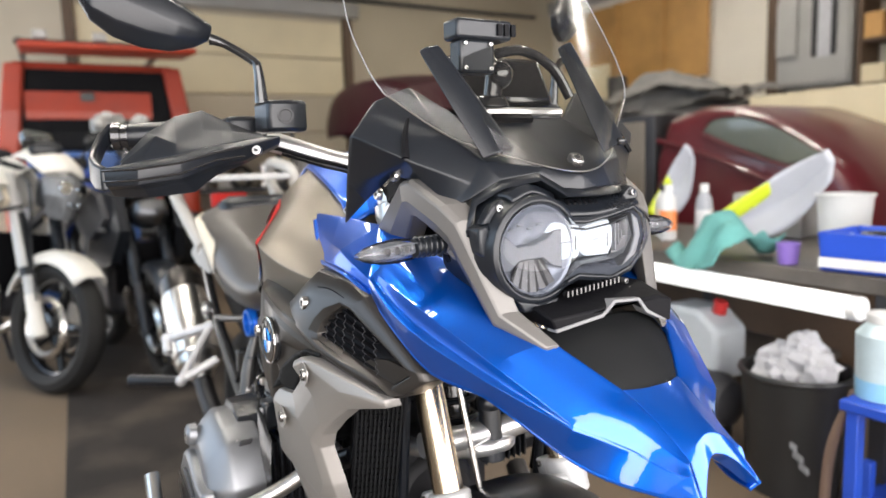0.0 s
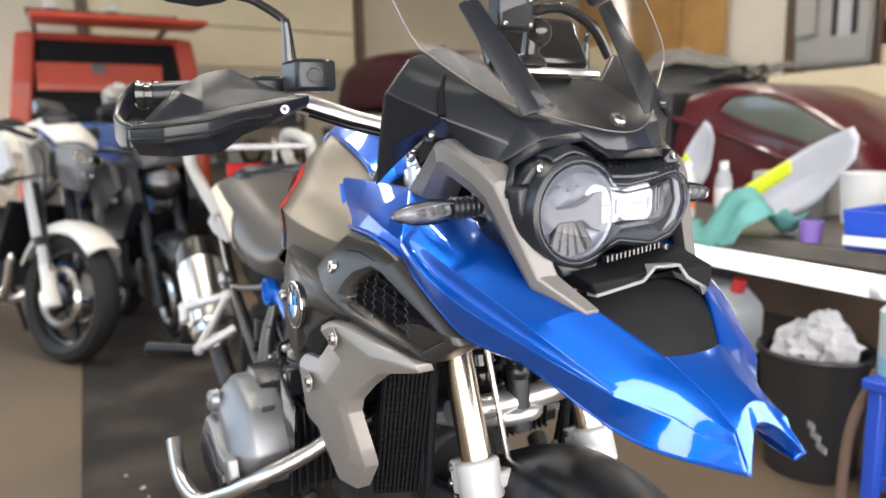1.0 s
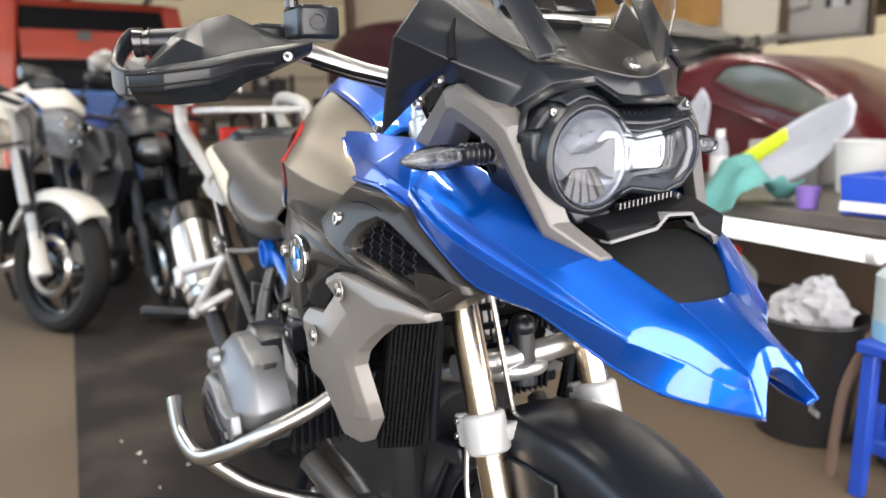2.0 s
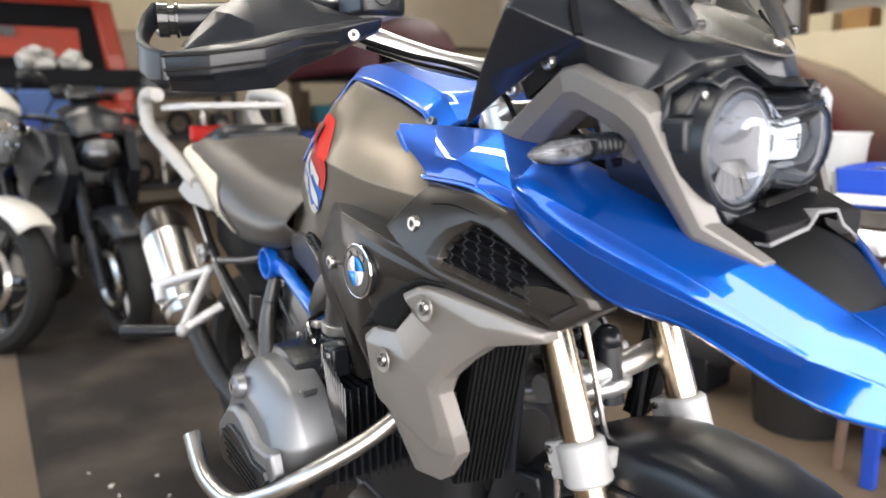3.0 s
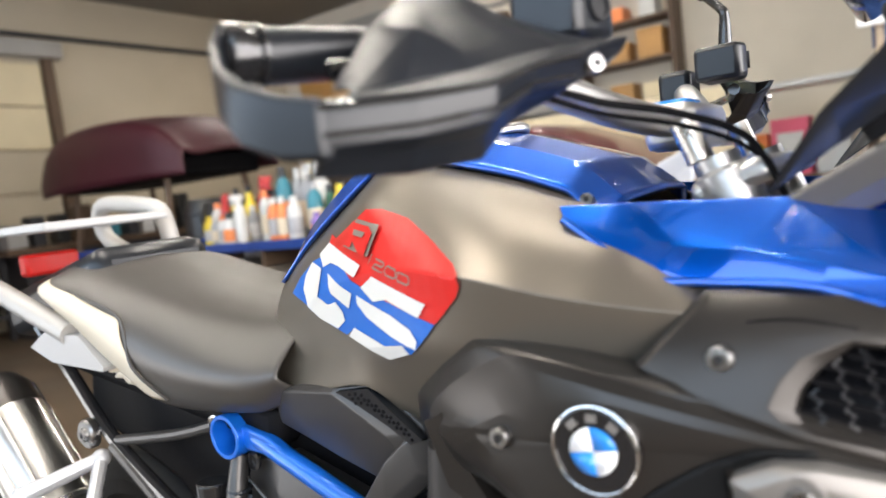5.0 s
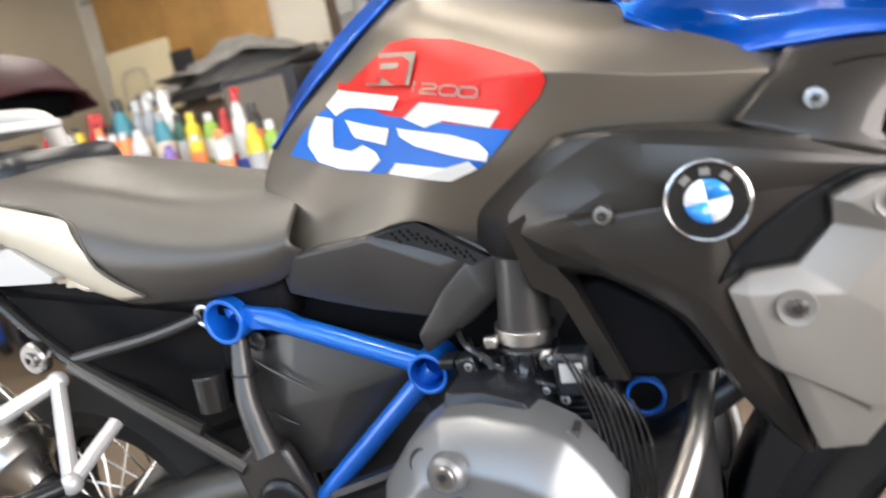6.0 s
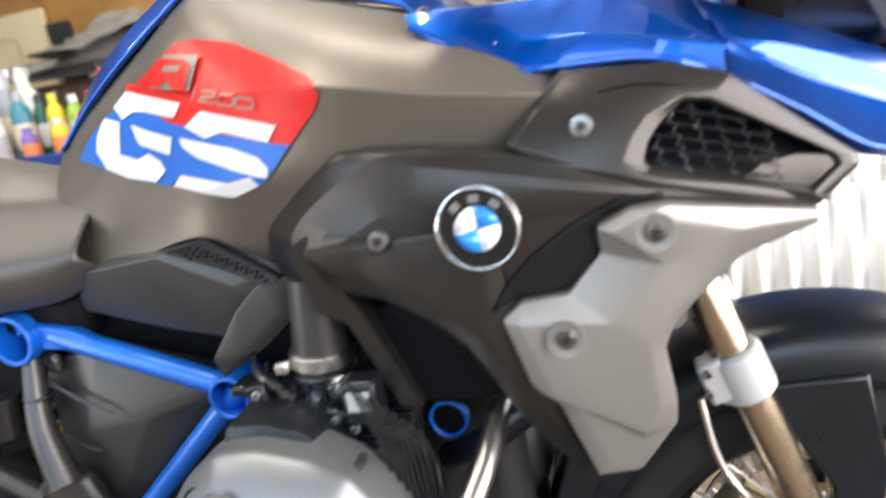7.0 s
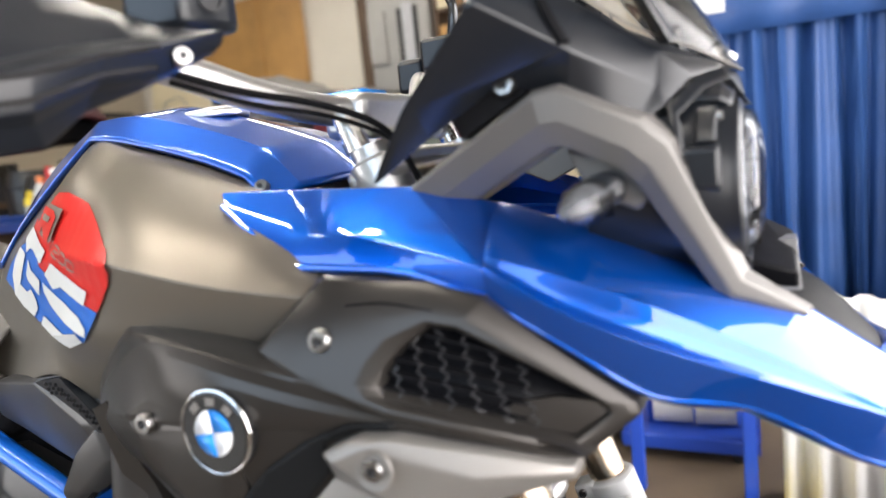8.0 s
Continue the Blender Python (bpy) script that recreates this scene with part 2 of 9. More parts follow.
def bridge(bm, rings, closed=True, caps=True):
    rows = [[bm.verts.new(v) for v in r] for r in rings]
    n = len(rows[0])
    for a, b in zip(rows, rows[1:]):
        for i in range(n if closed else n - 1):
            j = (i + 1) % n
            try:
                bm.faces.new((a[i], a[j], b[j], b[i]))
            except ValueError:
                pass
    if caps and closed:
        bm.faces.new(rows[0])
        bm.faces.new(rows[-1])
    return rows


def tube(bm, pts, r, n=12, k=6, smooth=True, caps=True):
    """A tube along pts; r may be a list, one for each point."""
    line = spline(pts, k) if smooth and len(pts) > 2 else [Vector(p) for p in pts]
    rs = r if isinstance(r, (list, tuple)) else [r] * len(pts)
    rings = []
    up = None
    for i, c in enumerate(line):
        d = (line[min(i + 1, len(line) - 1)] - line[max(i - 1, 0)]).normalized()
        if up is None:
            up = Vector((0, 0, 1)) if abs(d.z) < 0.9 else Vector((0, 1, 0))
        a = d.cross(up).normalized()
        up = a.cross(d).normalized()
        f = i / (len(line) - 1) * (len(rs) - 1)
        q = min(int(f), len(rs) - 2) if len(rs) > 1 else 0
        rad = rs[q] + (rs[min(q + 1, len(rs) - 1)] - rs[q]) * (f - q)
        rings.append([c + rad * (math.cos(2 * math.pi * j / n) * a + math.sin(2 * math.pi * j / n) * up) for j in range(n)])
    bridge(bm, rings, True, caps)
    return bm


def sheet(bm, rows, k=5, j=5, sharp=(), folds=()):
    """A smooth open sheet through a net of points, creased along the columns sharp and the rows folds."""
    def run(pts, n, cuts):
        marks = [0] + sorted(cuts) + [len(pts) - 1]
        out = []
        for a, b in zip(marks, marks[1:]):
            seg = spline(pts[a:b + 1], n)
            out += seg if not out else seg[1:]
        return out
    fine = [run(r, j, sharp) for r in rows]
    cols = [run([r[i] for r in fine], k, folds) for i in range(len(fine[0]))]
    rings = [[c[i] for c in cols] for i in range(len(cols[0]))]
    bridge(bm, rings, False, False)
    bmesh.ops.remove_doubles(bm, verts=bm.verts, dist=0.0004)
    return bm


def prism(bm, outline, a, b, axis="y", taper=1.0):
    """An outline, in the two other axes, drawn out from a to b; the far end shrunk by taper."""
    def at(u, v, w):
        return {"y": (u, w, v), "x": (w, u, v), "z": (u, v, w)}[axis]
    cu = sum(p[0] for p in outline) / len(outline)
    cv = sum(p[1] for p in outline) / len(outline)
    bridge(bm, [[at(u, v, a) for u, v in outline], [at(cu + (u - cu) * taper, cv + (v - cv) * taper, b) for u, v in outline]])
    return bm


def ring(bm, c, axis, big, small, n=28, m=10):
    ax = Vector(axis).normalized()
    q = ax.to_track_quat("Z", "Y").to_matrix()
    rows = []
    for i in range(n):
        t = 2 * math.pi * i / n
        o = q @ Vector((math.cos(t), math.sin(t), 0))
        rows.append([Vector(c) + o * (big + small * math.cos(2 * math.pi * j / m)) + ax * (small * math.sin(2 * math.pi * j / m)) for j in range(m)])
    rows.append(rows[0])
    bridge(bm, rows, True, False)
    bmesh.ops.remove_doubles(bm, verts=bm.verts, dist=0.00005)
    return bm


def spin(bm, c, axis, profile, n=28):
    """A turned piece: profile of (along, radius) about the axis through c."""
    ax = Vector(axis).normalized()
    q = ax.to_track_quat("Z", "Y").to_matrix()
    rows = [[Vector(c) + ax * h + q @ Vector((r * math.cos(2 * math.pi * i / n), r * math.sin(2 * math.pi * i / n), 0)) for i in range(n)] for h, r in profile]
    bridge(bm, rows)
    return bm


def near(anchors):
    """A smooth height over (u, v): the quadratic nearest to the anchors (u, v, height)."""
    a = np.array(anchors)
    u0, v0 = a[:, 0].mean(), a[:, 1].mean()
    def terms(u, v):
        u, v = u - u0, v - v0
        return [1.0 + 0 * u, u, v, u * u, u * v, v * v]
    c = np.linalg.lstsq(np.stack(terms(a[:, 0], a[:, 1]), 1), a[:, 2], rcond=None)[0]
    return lambda u, v: float(sum(p * q for p, q in zip(c, terms(u, v))))


def shell(outline, depth, thick, rim=0.006, lip=0.004, step=0.02, smooth_line=0):
    """A moulded panel on a bike's right side: an outline in (x, z), y from depth(x, z), its rim turned inwards."""
    bm = bmesh.new()
    pts = [(p[0], p[2]) for p in spline([(x, 0, z) for x, z in outline], smooth_line, True)] if smooth_line else outline
    f = bm.faces.new([bm.verts.new((x, 0, z)) for x, z in pts])
    rim_verts = set(f.verts)
    bmesh.ops.inset_region(bm, faces=[f], thickness=rim, use_even_offset=True, use_boundary=True)
    bmesh.ops.triangulate(bm, faces=[g for g in bm.faces if len(g.verts) > 4])
    for _ in range(5):
        long = [e for e in bm.edges if e.calc_length() > step and not (e.verts[0] in rim_verts or e.verts[1] in rim_verts)]
        if not long:
            break
        bmesh.ops.subdivide_edges(bm, edges=long, cuts=1)
        bmesh.ops.triangulate(bm, faces=[g for g in bm.faces if len(g.verts) > 4])
    for v in bm.verts:
        v.co.y = depth(v.co.x, v.co.z) + (lip if v in rim_verts else 0)
    edge = [e for e in bm.edges if e.is_boundary]
    r = bmesh.ops.extrude_edge_only(bm, edges=edge)
    for v in r["geom"]:
        if isinstance(v, bmesh.types.BMVert):
            v.co.y += thick
    return bm


def flip_y(bm):
    """The same piece on the other side of the bike."""
    for v in bm.verts:
        v.co.y = -v.co.y
    bmesh.ops.reverse_faces(bm, faces=bm.faces)
    return bm


def decal(outline, skin, off, step=0.012):
    """A thin film in the outline (x, z), laid on the skin from the bike's right."""
    bm = bmesh.new()
    bm.faces.new([bm.verts.new((x, 0, z)) for x, z in outline])
    bmesh.ops.triangulate(bm, faces=bm.faces[:])
    for _ in range(5):
        long = [e for e in bm.edges if e.calc_length() > step]
        if not long:
            break
        bmesh.ops.subdivide_edges(bm, edges=long, cuts=1)
        bmesh.ops.triangulate(bm, faces=[g for g in bm.faces if len(g.verts) > 3])
    last = -0.2
    for v in bm.verts:
        hit = skin.ray_cast(Vector((v.co.x, -1.2, v.co.z)), Vector((0, 1, 0)))
        if hit[0] is not None:
            last = hit[0].y
        v.co.y = last - off
    return bm


def bolt(parent, c, axis, r, name="bolt", material=None):
    bm = B()
    spin(bm, c, axis, [(-0.004, r), (0.001, r), (0.003, r * 0.86), (0.0032, r * 0.5), (0.0012, r * 0.42)], 18)
    # dark hex disc on the head, for the shade down in the recess
    part("socket_disc", spin(B(), c, axis, [(0.0026, r * 0.36), (0.0035, r * 0.36)], 6), DULL, parent)
    return part(name, bm, material or BOLT, parent)


def moulded(name, pts, faces, material, parent, label="", soft=0.004, thick=0.010, inward=(0, 1, 0), mirror=False):
    """A moulded piece of flat facets with softened edges; its outline is turned inwards."""
    bm = B()
    vs = [bm.verts.new(p) for p in pts]
    for f in faces:
        bm.faces.new([vs[i] for i in f])
    if thick:
        r = bmesh.ops.extrude_edge_only(bm, edges=[e for e in bm.edges if e.is_boundary])
        for v in r["geom"]:
            if isinstance(v, bmesh.types.BMVert):
                v.co += Vector(inward) * thick
    if mirror:
        flip_y(bm)
    ob = part(name, bm, material, parent, label, angle=75)
    md = ob.modifiers.new("soft_edges", "BEVEL")
    md.width, md.segments, md.limit_method, md.angle_limit = soft, 3, "ANGLE", radians(5)
    return ob


def hoop(c, axis, prof, n=64):
    """A ring turned from a closed profile of (along, radius): a tyre."""
    ax = Vector(axis).normalized()
    q = ax.to_track_quat("Z", "Y").to_matrix()
    bm = B()
    rows = [[Vector(c) + ax * h + q @ Vector((r * math.cos(2 * math.pi * i / n), r * math.sin(2 * math.pi * i / n), 0)) for i in range(n)] for h, r in prof + prof[:1]]
    bridge(bm, rows, True, False)
    bmesh.ops.remove_doubles(bm, verts=bm.verts, dist=0.00005)
    return bm

# ---- the blue and grey motorcycle ----
bike = root("motorcycle", pose(0, 0, 0), "blue and bronze-grey adventure motorcycle with black hand guards on its stand", "motorcycle")


NOSE_LEAN = 0.09


def lean_y(bm, k=NOSE_LEAN):
    """The nose stands a little to the left."""
    for v in bm.verts:
        v.co.y += k * max(v.co.x, 0)
    return bm


def both(bm_right):
    """The right half and its mirror image in one mesh, joined along the middle."""
    geo = bmesh.ops.duplicate(bm_right, geom=bm_right.verts[:] + bm_right.edges[:] + bm_right.faces[:])
    vs = [g for g in geo["geom"] if isinstance(g, bmesh.types.BMVert)]
    for v in vs:
        v.co.y = -v.co.y
    bmesh.ops.reverse_faces(bm_right, faces=[g for g in geo["geom"] if isinstance(g, bmesh.types.BMFace)])
    bmesh.ops.remove_doubles(bm_right, verts=bm_right.verts, dist=0.0015)
    return bm_right


def add_beak():
    # four lines run forwards: the top ridge, the upper lip of the hollow, the ledge under it, and the lower edge
    ridge = [(-0.120, -0.126, 0.996), (-0.050, -0.112, 0.969), (0.020, -0.101, 0.937), (0.096, -0.085, 0.900), (0.150, -0.041, 0.852), (0.188, -0.035, 0.827), (0.208, -0.033, 0.812), (0.224, -0.033, 0.799)]
    upper = [(-0.111, -0.191, 0.964), (-0.052, -0.184, 0.945), (0.010, -0.168, 0.918), (0.074, -0.146, 0.882), (0.146, -0.107, 0.829), (0.180, -0.063, 0.805), (0.211, -0.047, 0.790), (0.233, -0.037, 0.787)]
    ledge = [(-0.108, -0.201, 0.958), (-0.052, -0.196, 0.923), (0.010, -0.180, 0.894), (0.074, -0.155, 0.865), (0.147, -0.1085, 0.825), (0.1795, -0.0645, 0.802), (0.2115, -0.0482, 0.788), (0.234, -0.0378, 0.785)]
    lower = [(-0.104, -0.197, 0.932), (-0.053, -0.192, 0.899), (0.001, -0.175, 0.861), (0.060, -0.149, 0.845), (0.128, -0.106, 0.793), (0.168, -0.080, 0.772), (0.210, -0.056, 0.765), (0.247, -0.042, 0.766)]
    rows = []
    for r, u, v, w in zip(ridge, upper, ledge, lower):
        r, u, v, w = Vector(r), Vector(u), Vector(v), Vector(w)
        deep = min(0.007, 0.28 * (u - v).length)
        rows.append([r, r.lerp(u, 0.5) + Vector((0, -0.0025, 0.004)), u, v.lerp(u, 0.22) + Vector((0, deep, 0.0)), v, w, w + Vector((-0.003, 0.010, -0.006))])
    bm = sheet(B(), rows, 4, 4, (2, 4, 5), (3, 4))
    both(bm)
    lean_y(bm)
    beak = part("upper_fender", bm, BLUE, bike, "glossy blue beak-shaped upper fender", solid=0.004, angle=11)
    md = beak.modifiers.new("soft_edges", "BEVEL")
    md.width, md.segments, md.limit_method, md.angle_limit = 0.0016, 2, "ANGLE", radians(11)
    # the top between the two ridges: rolled edge before the insert, a shallow dome, an arched lip between the prongs
    half = [[(0.145, 0.0405, 0.844), (0.149, 0.020, 0.8445), (0.150, 0.0, 0.845)],
            [(0.1505, 0.041, 0.8525), (0.157, 0.020, 0.8520), (0.159, 0.0, 0.8525)],
            [(0.188, 0.035, 0.8275), (0.190, 0.018, 0.8330), (0.191, 0.0, 0.8350)],
            [(0.2245, 0.033, 0.7995), (0.220, 0.017, 0.8135), (0.217, 0.0, 0.8180)],
            [(0.2472, 0.0415, 0.7665), (0.233, 0.020, 0.7930), (0.2255, 0.0, 0.8010)],
            [(0.240, 0.040, 0.7610), (0.217, 0.019, 0.7860), (0.211, 0.0, 0.7940)],
            [(0.160, 0.078, 0.7680), (0.160, 0.035, 0.7800), (0.160, 0.0, 0.7850)]]
    rows_top = [[(x, -y, z) for x, y, z in r] + [(x, y, z) for x, y, z in reversed(r[:2])] for r in half]
    md = part("fender_top", lean_y(sheet(B(), rows_top, 4, 4, (), (1, 3, 4, 5))), BLUE, beak, "blue domed top with an arched lip", solid=0.004, angle=24).modifiers.new("soft_edges", "BEVEL")
    md.width, md.segments, md.limit_method, md.angle_limit = 0.002, 2, "ANGLE", radians(20)
    # the wing behind it: rear panel, slanted crease, ledge and rolled lower rim
    net = [(-0.368, -0.172, 1.025), (-0.300, -0.160, 1.022), (-0.186, -0.148, 1.016), (-0.120, -0.126, 0.996), (-0.116, -0.165, 0.977), (-0.108, -0.2015, 0.958),
           (-0.262, -0.190, 0.986), (-0.212, -0.197, 0.984), (-0.158, -0.201, 0.971),
           (-0.362, -0.177, 1.013), (-0.284, -0.199, 0.966), (-0.238, -0.205, 0.961), (-0.164, -0.208, 0.957), (-0.104, -0.197, 0.932),
           (-0.356, -0.168, 1.006), (-0.279, -0.187, 0.957), (-0.238, -0.191, 0.951), (-0.162, -0.194, 0.947), (-0.104, -0.186, 0.925), (-0.107, -0.198, 0.944)]
    faces = [(0, 1, 6, 10, 9), (1, 2, 7, 6), (2, 5, 8, 7), (2, 3, 4, 5), (6, 7, 11, 10), (7, 8, 12, 11), (8, 5, 19, 13, 12), (9, 10, 15, 14), (10, 11, 16, 15), (11, 12, 17, 16), (12, 13, 18, 17)]
    for mirror in (False, True):
        moulded("fender_wing", net, faces, BLUE, beak, "", 0.0035, 0.004, mirror=mirror)
        f = -1 if mirror else 1
        line = [net[k] for k in (9, 10, 11, 12, 13)]
        part("wing_rim", tube(B(), [(x, f * (y - 0.0008), z) for x, y, z in line], 0.0034, 10, 4), BLUE, beak, "rolled blue rim")
        part("fender_rim", tube(B(), [(x, f * (y - 0.0004) + NOSE_LEAN * max(x, 0), z) for x, y, z in lower], 0.0022, 10, 4), BLUE, beak)
    return beak


def add_insert():
    rows = [
        [(0.060, -0.090, 0.905), (0.074, -0.040, 0.914), (0.080, 0.0, 0.916), (0.074, 0.040, 0.914), (0.060, 0.090, 0.905)],
        [(0.092, -0.080, 0.893), (0.104, -0.036, 0.898), (0.110, 0.0, 0.899), (0.104, 0.036, 0.898), (0.092, 0.080, 0.893)],
        [(0.124, -0.063, 0.871), (0.130, -0.032, 0.874), (0.133, 0.0, 0.875), (0.130, 0.032, 0.874), (0.124, 0.063, 0.871)],
        [(0.149, -0.043, 0.847), (0.154, -0.022, 0.848), (0.155, 0.0, 0.848), (0.154, 0.022, 0.848), (0.149, 0.043, 0.847)],
    ]
    part("nose_insert", lean_y(sheet(B(), rows, 5, 5)), MATTBLACK, bike, "matt black plastic insert", solid=0.004)
    # stepped grey lip under the lamp
    lip = [(-0.080, 0.915), (-0.014, 0.923), (0.004, 0.937), (0.044, 0.935), (0.058, 0.919), (0.088, 0.903), (0.088, 0.900), (0.055, 0.915), (0.042, 0.931), (0.006, 0.933), (-0.012, 0.919), (-0.080, 0.911)]
    part("lip", lean_y(prism(B(), lip, 0.080, 0.0955, "x")), LIPGREY, bike, "grey stepped lip", bevel=0.001)
    body = [(-0.086, 0.932), (-0.030, 0.936), (0.076, 0.946), (0.100, 0.932), (0.098, 0.900), (0.090, 0.899), (0.056, 0.916), (0.042, 0.932), (0.006, 0.934), (-0.012, 0.920), (-0.080, 0.912)]
    bm = B()
    bridge(bm, [[(0.02, y, z + 0.004) for y, z in body], [(0.066, y, z + 0.003) for y, z in body], [(0.094, y, z - 0.55 * max(0, z - 0.922)) for y, z in body]])
    part("lower_lamp_cover", lean_y(bm), VOID, bike, bevel=0.003)


def add_arms():
    # the grey arm: up from the fender, over its knee and down along the lamp to a flat foot
    def half(side):
        outer = [(-0.196, -0.143, 1.012), (-0.072, -0.164, 1.078), (-0.054, -0.163, 1.080), (0.000, -0.150, 1.052), (0.018, -0.140, 1.034), (0.058, -0.112, 0.933), (0.101, -0.082, 0.899)]
        inner = [(-0.150, -0.126, 0.994), (-0.064, -0.160, 1.036), (-0.054, -0.160, 1.036), (-0.018, -0.150, 1.016), (-0.008, -0.143, 1.004), (0.044, -0.118, 0.911), (0.096, -0.086, 0.894)]
        rings = []
        for (ax, ay, az), (bx, by, bz), wide in zip(outer, inner, (0.03, 0.03, 0.03, 0.026, 0.022, 0.014, 0.006)):
            o, i = Vector((ax, ay, az)), Vector((bx, by, bz))
            w = Vector((0.004, wide, 0.0))
            out = Vector((0, -0.009, 0))
            rings.append([o + w, o + out * 0.1, o.lerp(i, 0.10) + out * 1.0, i.lerp(o, 0.42) + out * 1.1, i + out * 0.1, i + w * 0.8])
        bm = B()
        bridge(bm, rings)
        if side > 0:
            flip_y(bm)
        part("lamp_arm", lean_y(bm, 0.03), ARMGREY, bike, "warm grey angular lamp support arm", bevel=0.0022, angle=14)
    half(-1)
    half(1)
    for x, y, z in ((-0.092, -0.168, 1.084), (-0.150, -0.165, 1.060)):
        bolt(bike, (x, y, z), (0, -1, 0.1), 0.008, "arm_bolt", BOLT)
    part("arm_fixing", box(B(), (-0.11, -0.15, 1.072), (0.06, 0.02, 0.02), Matrix.Rotation(radians(-28), 3, "Y")), VOID, bike)


def add_lamp():
    # a round lens on the right that runs into a lower, tapering one on the left
    cy, cz, cr = -0.066, 0.998, 0.054
    arc = [radians(30 + 282 * i / 20) for i in range(21)]
    cover = [(cy + cr * math.cos(a), cz + cr * math.sin(a)) for a in arc]
    cover += [(-0.008, 0.965), (0.043, 0.957), (0.072, 0.966), (0.088, 0.980), (0.096, 1.003), (0.091, 1.026), (0.078, 1.036), (0.040, 1.028), (0.004, 1.023)]

    def grown(d, x):
        out = []
        for k, (y, z) in enumerate(cover):
            a, c = cover[k - 1], cover[(k + 1) % len(cover)]
            ty, tz = c[0] - a[0], c[1] - a[1]
            n0 = math.hypot(ty, tz)
            out.append((x, y + tz / n0 * d, z - ty / n0 * d))
        return out
    lamp = B()
    bridge(lamp, [grown(0.010, -0.05), grown(0.016, 0.020), grown(0.015, 0.036), grown(0.009, 0.050), grown(0.0075, 0.0575), grown(0.002, 0.0605), grown(-0.0005, 0.0590), grown(-0.002, 0.050)], True, False)
    head = part("headlight", lamp, BLACKP, bike, "asymmetrical headlight in a black housing", bevel=0.001)
    # black plate added for the shade in the gap round the lamp
    part("lamp_backing", prism(B(), [(-0.134, 0.99), (-0.124, 1.05), (-0.09, 1.072), (0.10, 1.060), (0.140, 1.02), (0.136, 0.93), (-0.10, 0.93)], -0.040, -0.028, "x"), VOID, head)
    # pieces of the black surround
    part("side_tab", prism(B(), [(-0.137, 1.026), (-0.126, 1.030), (-0.118, 1.020), (-0.118, 0.996), (-0.126, 0.990), (-0.136, 0.998)], 0.000, 0.046, "x"), BLACKP, head, bevel=0.003)
    part("top_arch", sheet(B(), [[(0.052, -0.096, 1.052), (0.053, -0.070, 1.062), (0.052, -0.040, 1.052)], [(0.044, -0.100, 1.058), (0.045, -0.072, 1.070), (0.044, -0.034, 1.058)], [(0.005, -0.104, 1.060), (0.005, -0.072, 1.074), (0.005, -0.030, 1.062)]], 3, 3, (), (1,)), BLACKP, head, solid=0.004)
    part("screw_plate", prism(B(), [(-0.132, 1.030), (-0.117, 1.050), (-0.103, 1.056), (-0.101, 1.050), (-0.118, 1.030)], 0.030, 0.044, "x"), BLACKP, head, bevel=0.002)
    bolt(head, (0.0445, -0.1095, 1.0465), (1, -0.1, 0.1), 0.0040)
    # sloping panel with slots above the twin lamps
    top = [[(0.057, -0.022, 1.033), (0.058, 0.020, 1.032), (0.057, 0.060, 1.037), (0.052, 0.094, 1.042)], [(0.040, -0.030, 1.050), (0.042, 0.020, 1.047), (0.040, 0.062, 1.050), (0.036, 0.098, 1.050)], [(0.000, -0.030, 1.058), (0.000, 0.020, 1.058), (0.000, 0.062, 1.058), (0.000, 0.098, 1.056)]]
    part("upper_panel", sheet(B(), top, 3, 3, (), (1,)), BLACKP, head, solid=0.003)
    for i in range(6):
        part("cooling_slot", box(B(), (0.0440, -0.012 + i * 0.0085, 1.0478 - i * 0.0004), (0.009, 0.0042, 0.004), Matrix.Rotation(radians(38), 3, "Y")), VOID, head, bevel=0.001)
    part("screw_plate", prism(B(), [(0.074, 1.052), (0.086, 1.064), (0.100, 1.056), (0.100, 1.046), (0.078, 1.045)], 0.020, 0.046, "x"), BLACKP, head, bevel=0.002)
    bolt(head, (0.0465, 0.088, 1.0545), (1, 0.1, 0.1), 0.0040)
    part("side_wing", prism(B(), [(0.100, 1.030), (0.118, 1.022), (0.122, 0.996), (0.108, 0.970), (0.098, 0.978), (0.105, 1.003)], 0.000, 0.044, "x"), BLACKP, head, bevel=0.003)
    part("chin", prism(B(), [(-0.098, 0.944), (-0.090, 0.930), (-0.048, 0.930), (-0.040, 0.942), (-0.066, 0.937)], 0.030, 0.0625, "x"), BLACKP, head, bevel=0.002)
    for i in range(13):
        part("lower_rib", box(B(), (0.064, -0.032 + i * 0.0065, 0.9445 + i * 0.0007), (0.008, 0.0022, 0.007)), BLACKG, head)
    bolt(head, (0.066, 0.058, 0.950), (1, 0.2, 0.0), 0.0040)
    # clear cover, slightly bulged forwards
    bm = B()
    mid = Vector((0.0, -0.016, 0.998))
    rings = []
    for k, x in ((1.0, 0.0595), (0.97, 0.0640), (0.90, 0.0680), (0.7, 0.0715), (0.4, 0.0735), (0.05, 0.0740)):
        rings.append([Vector((x, 0, 0)) + mid + (Vector((0, y, z)) - mid) * k for _, y, z in grown(0.0, 0.0)])
    bridge(bm, rings, True, False)
    g = part("lamp_glass", bm, LENS, head, "clear plastic lamp cover")
    g.visible_shadow = False
    # pale liner behind the glass, open at the front
    bm = B()
    bridge(bm, [grown(-0.001, 0.0585), grown(-0.006, 0.046), grown(-0.012, 0.034), grown(-0.014, 0.024)], True, False)
    bm.faces.new([bm.verts.new(q) for q in grown(-0.0135, 0.025)])
    part("lamp_liner", bm, LINER, head, "pale silvery lamp liner", bevel=0.001)
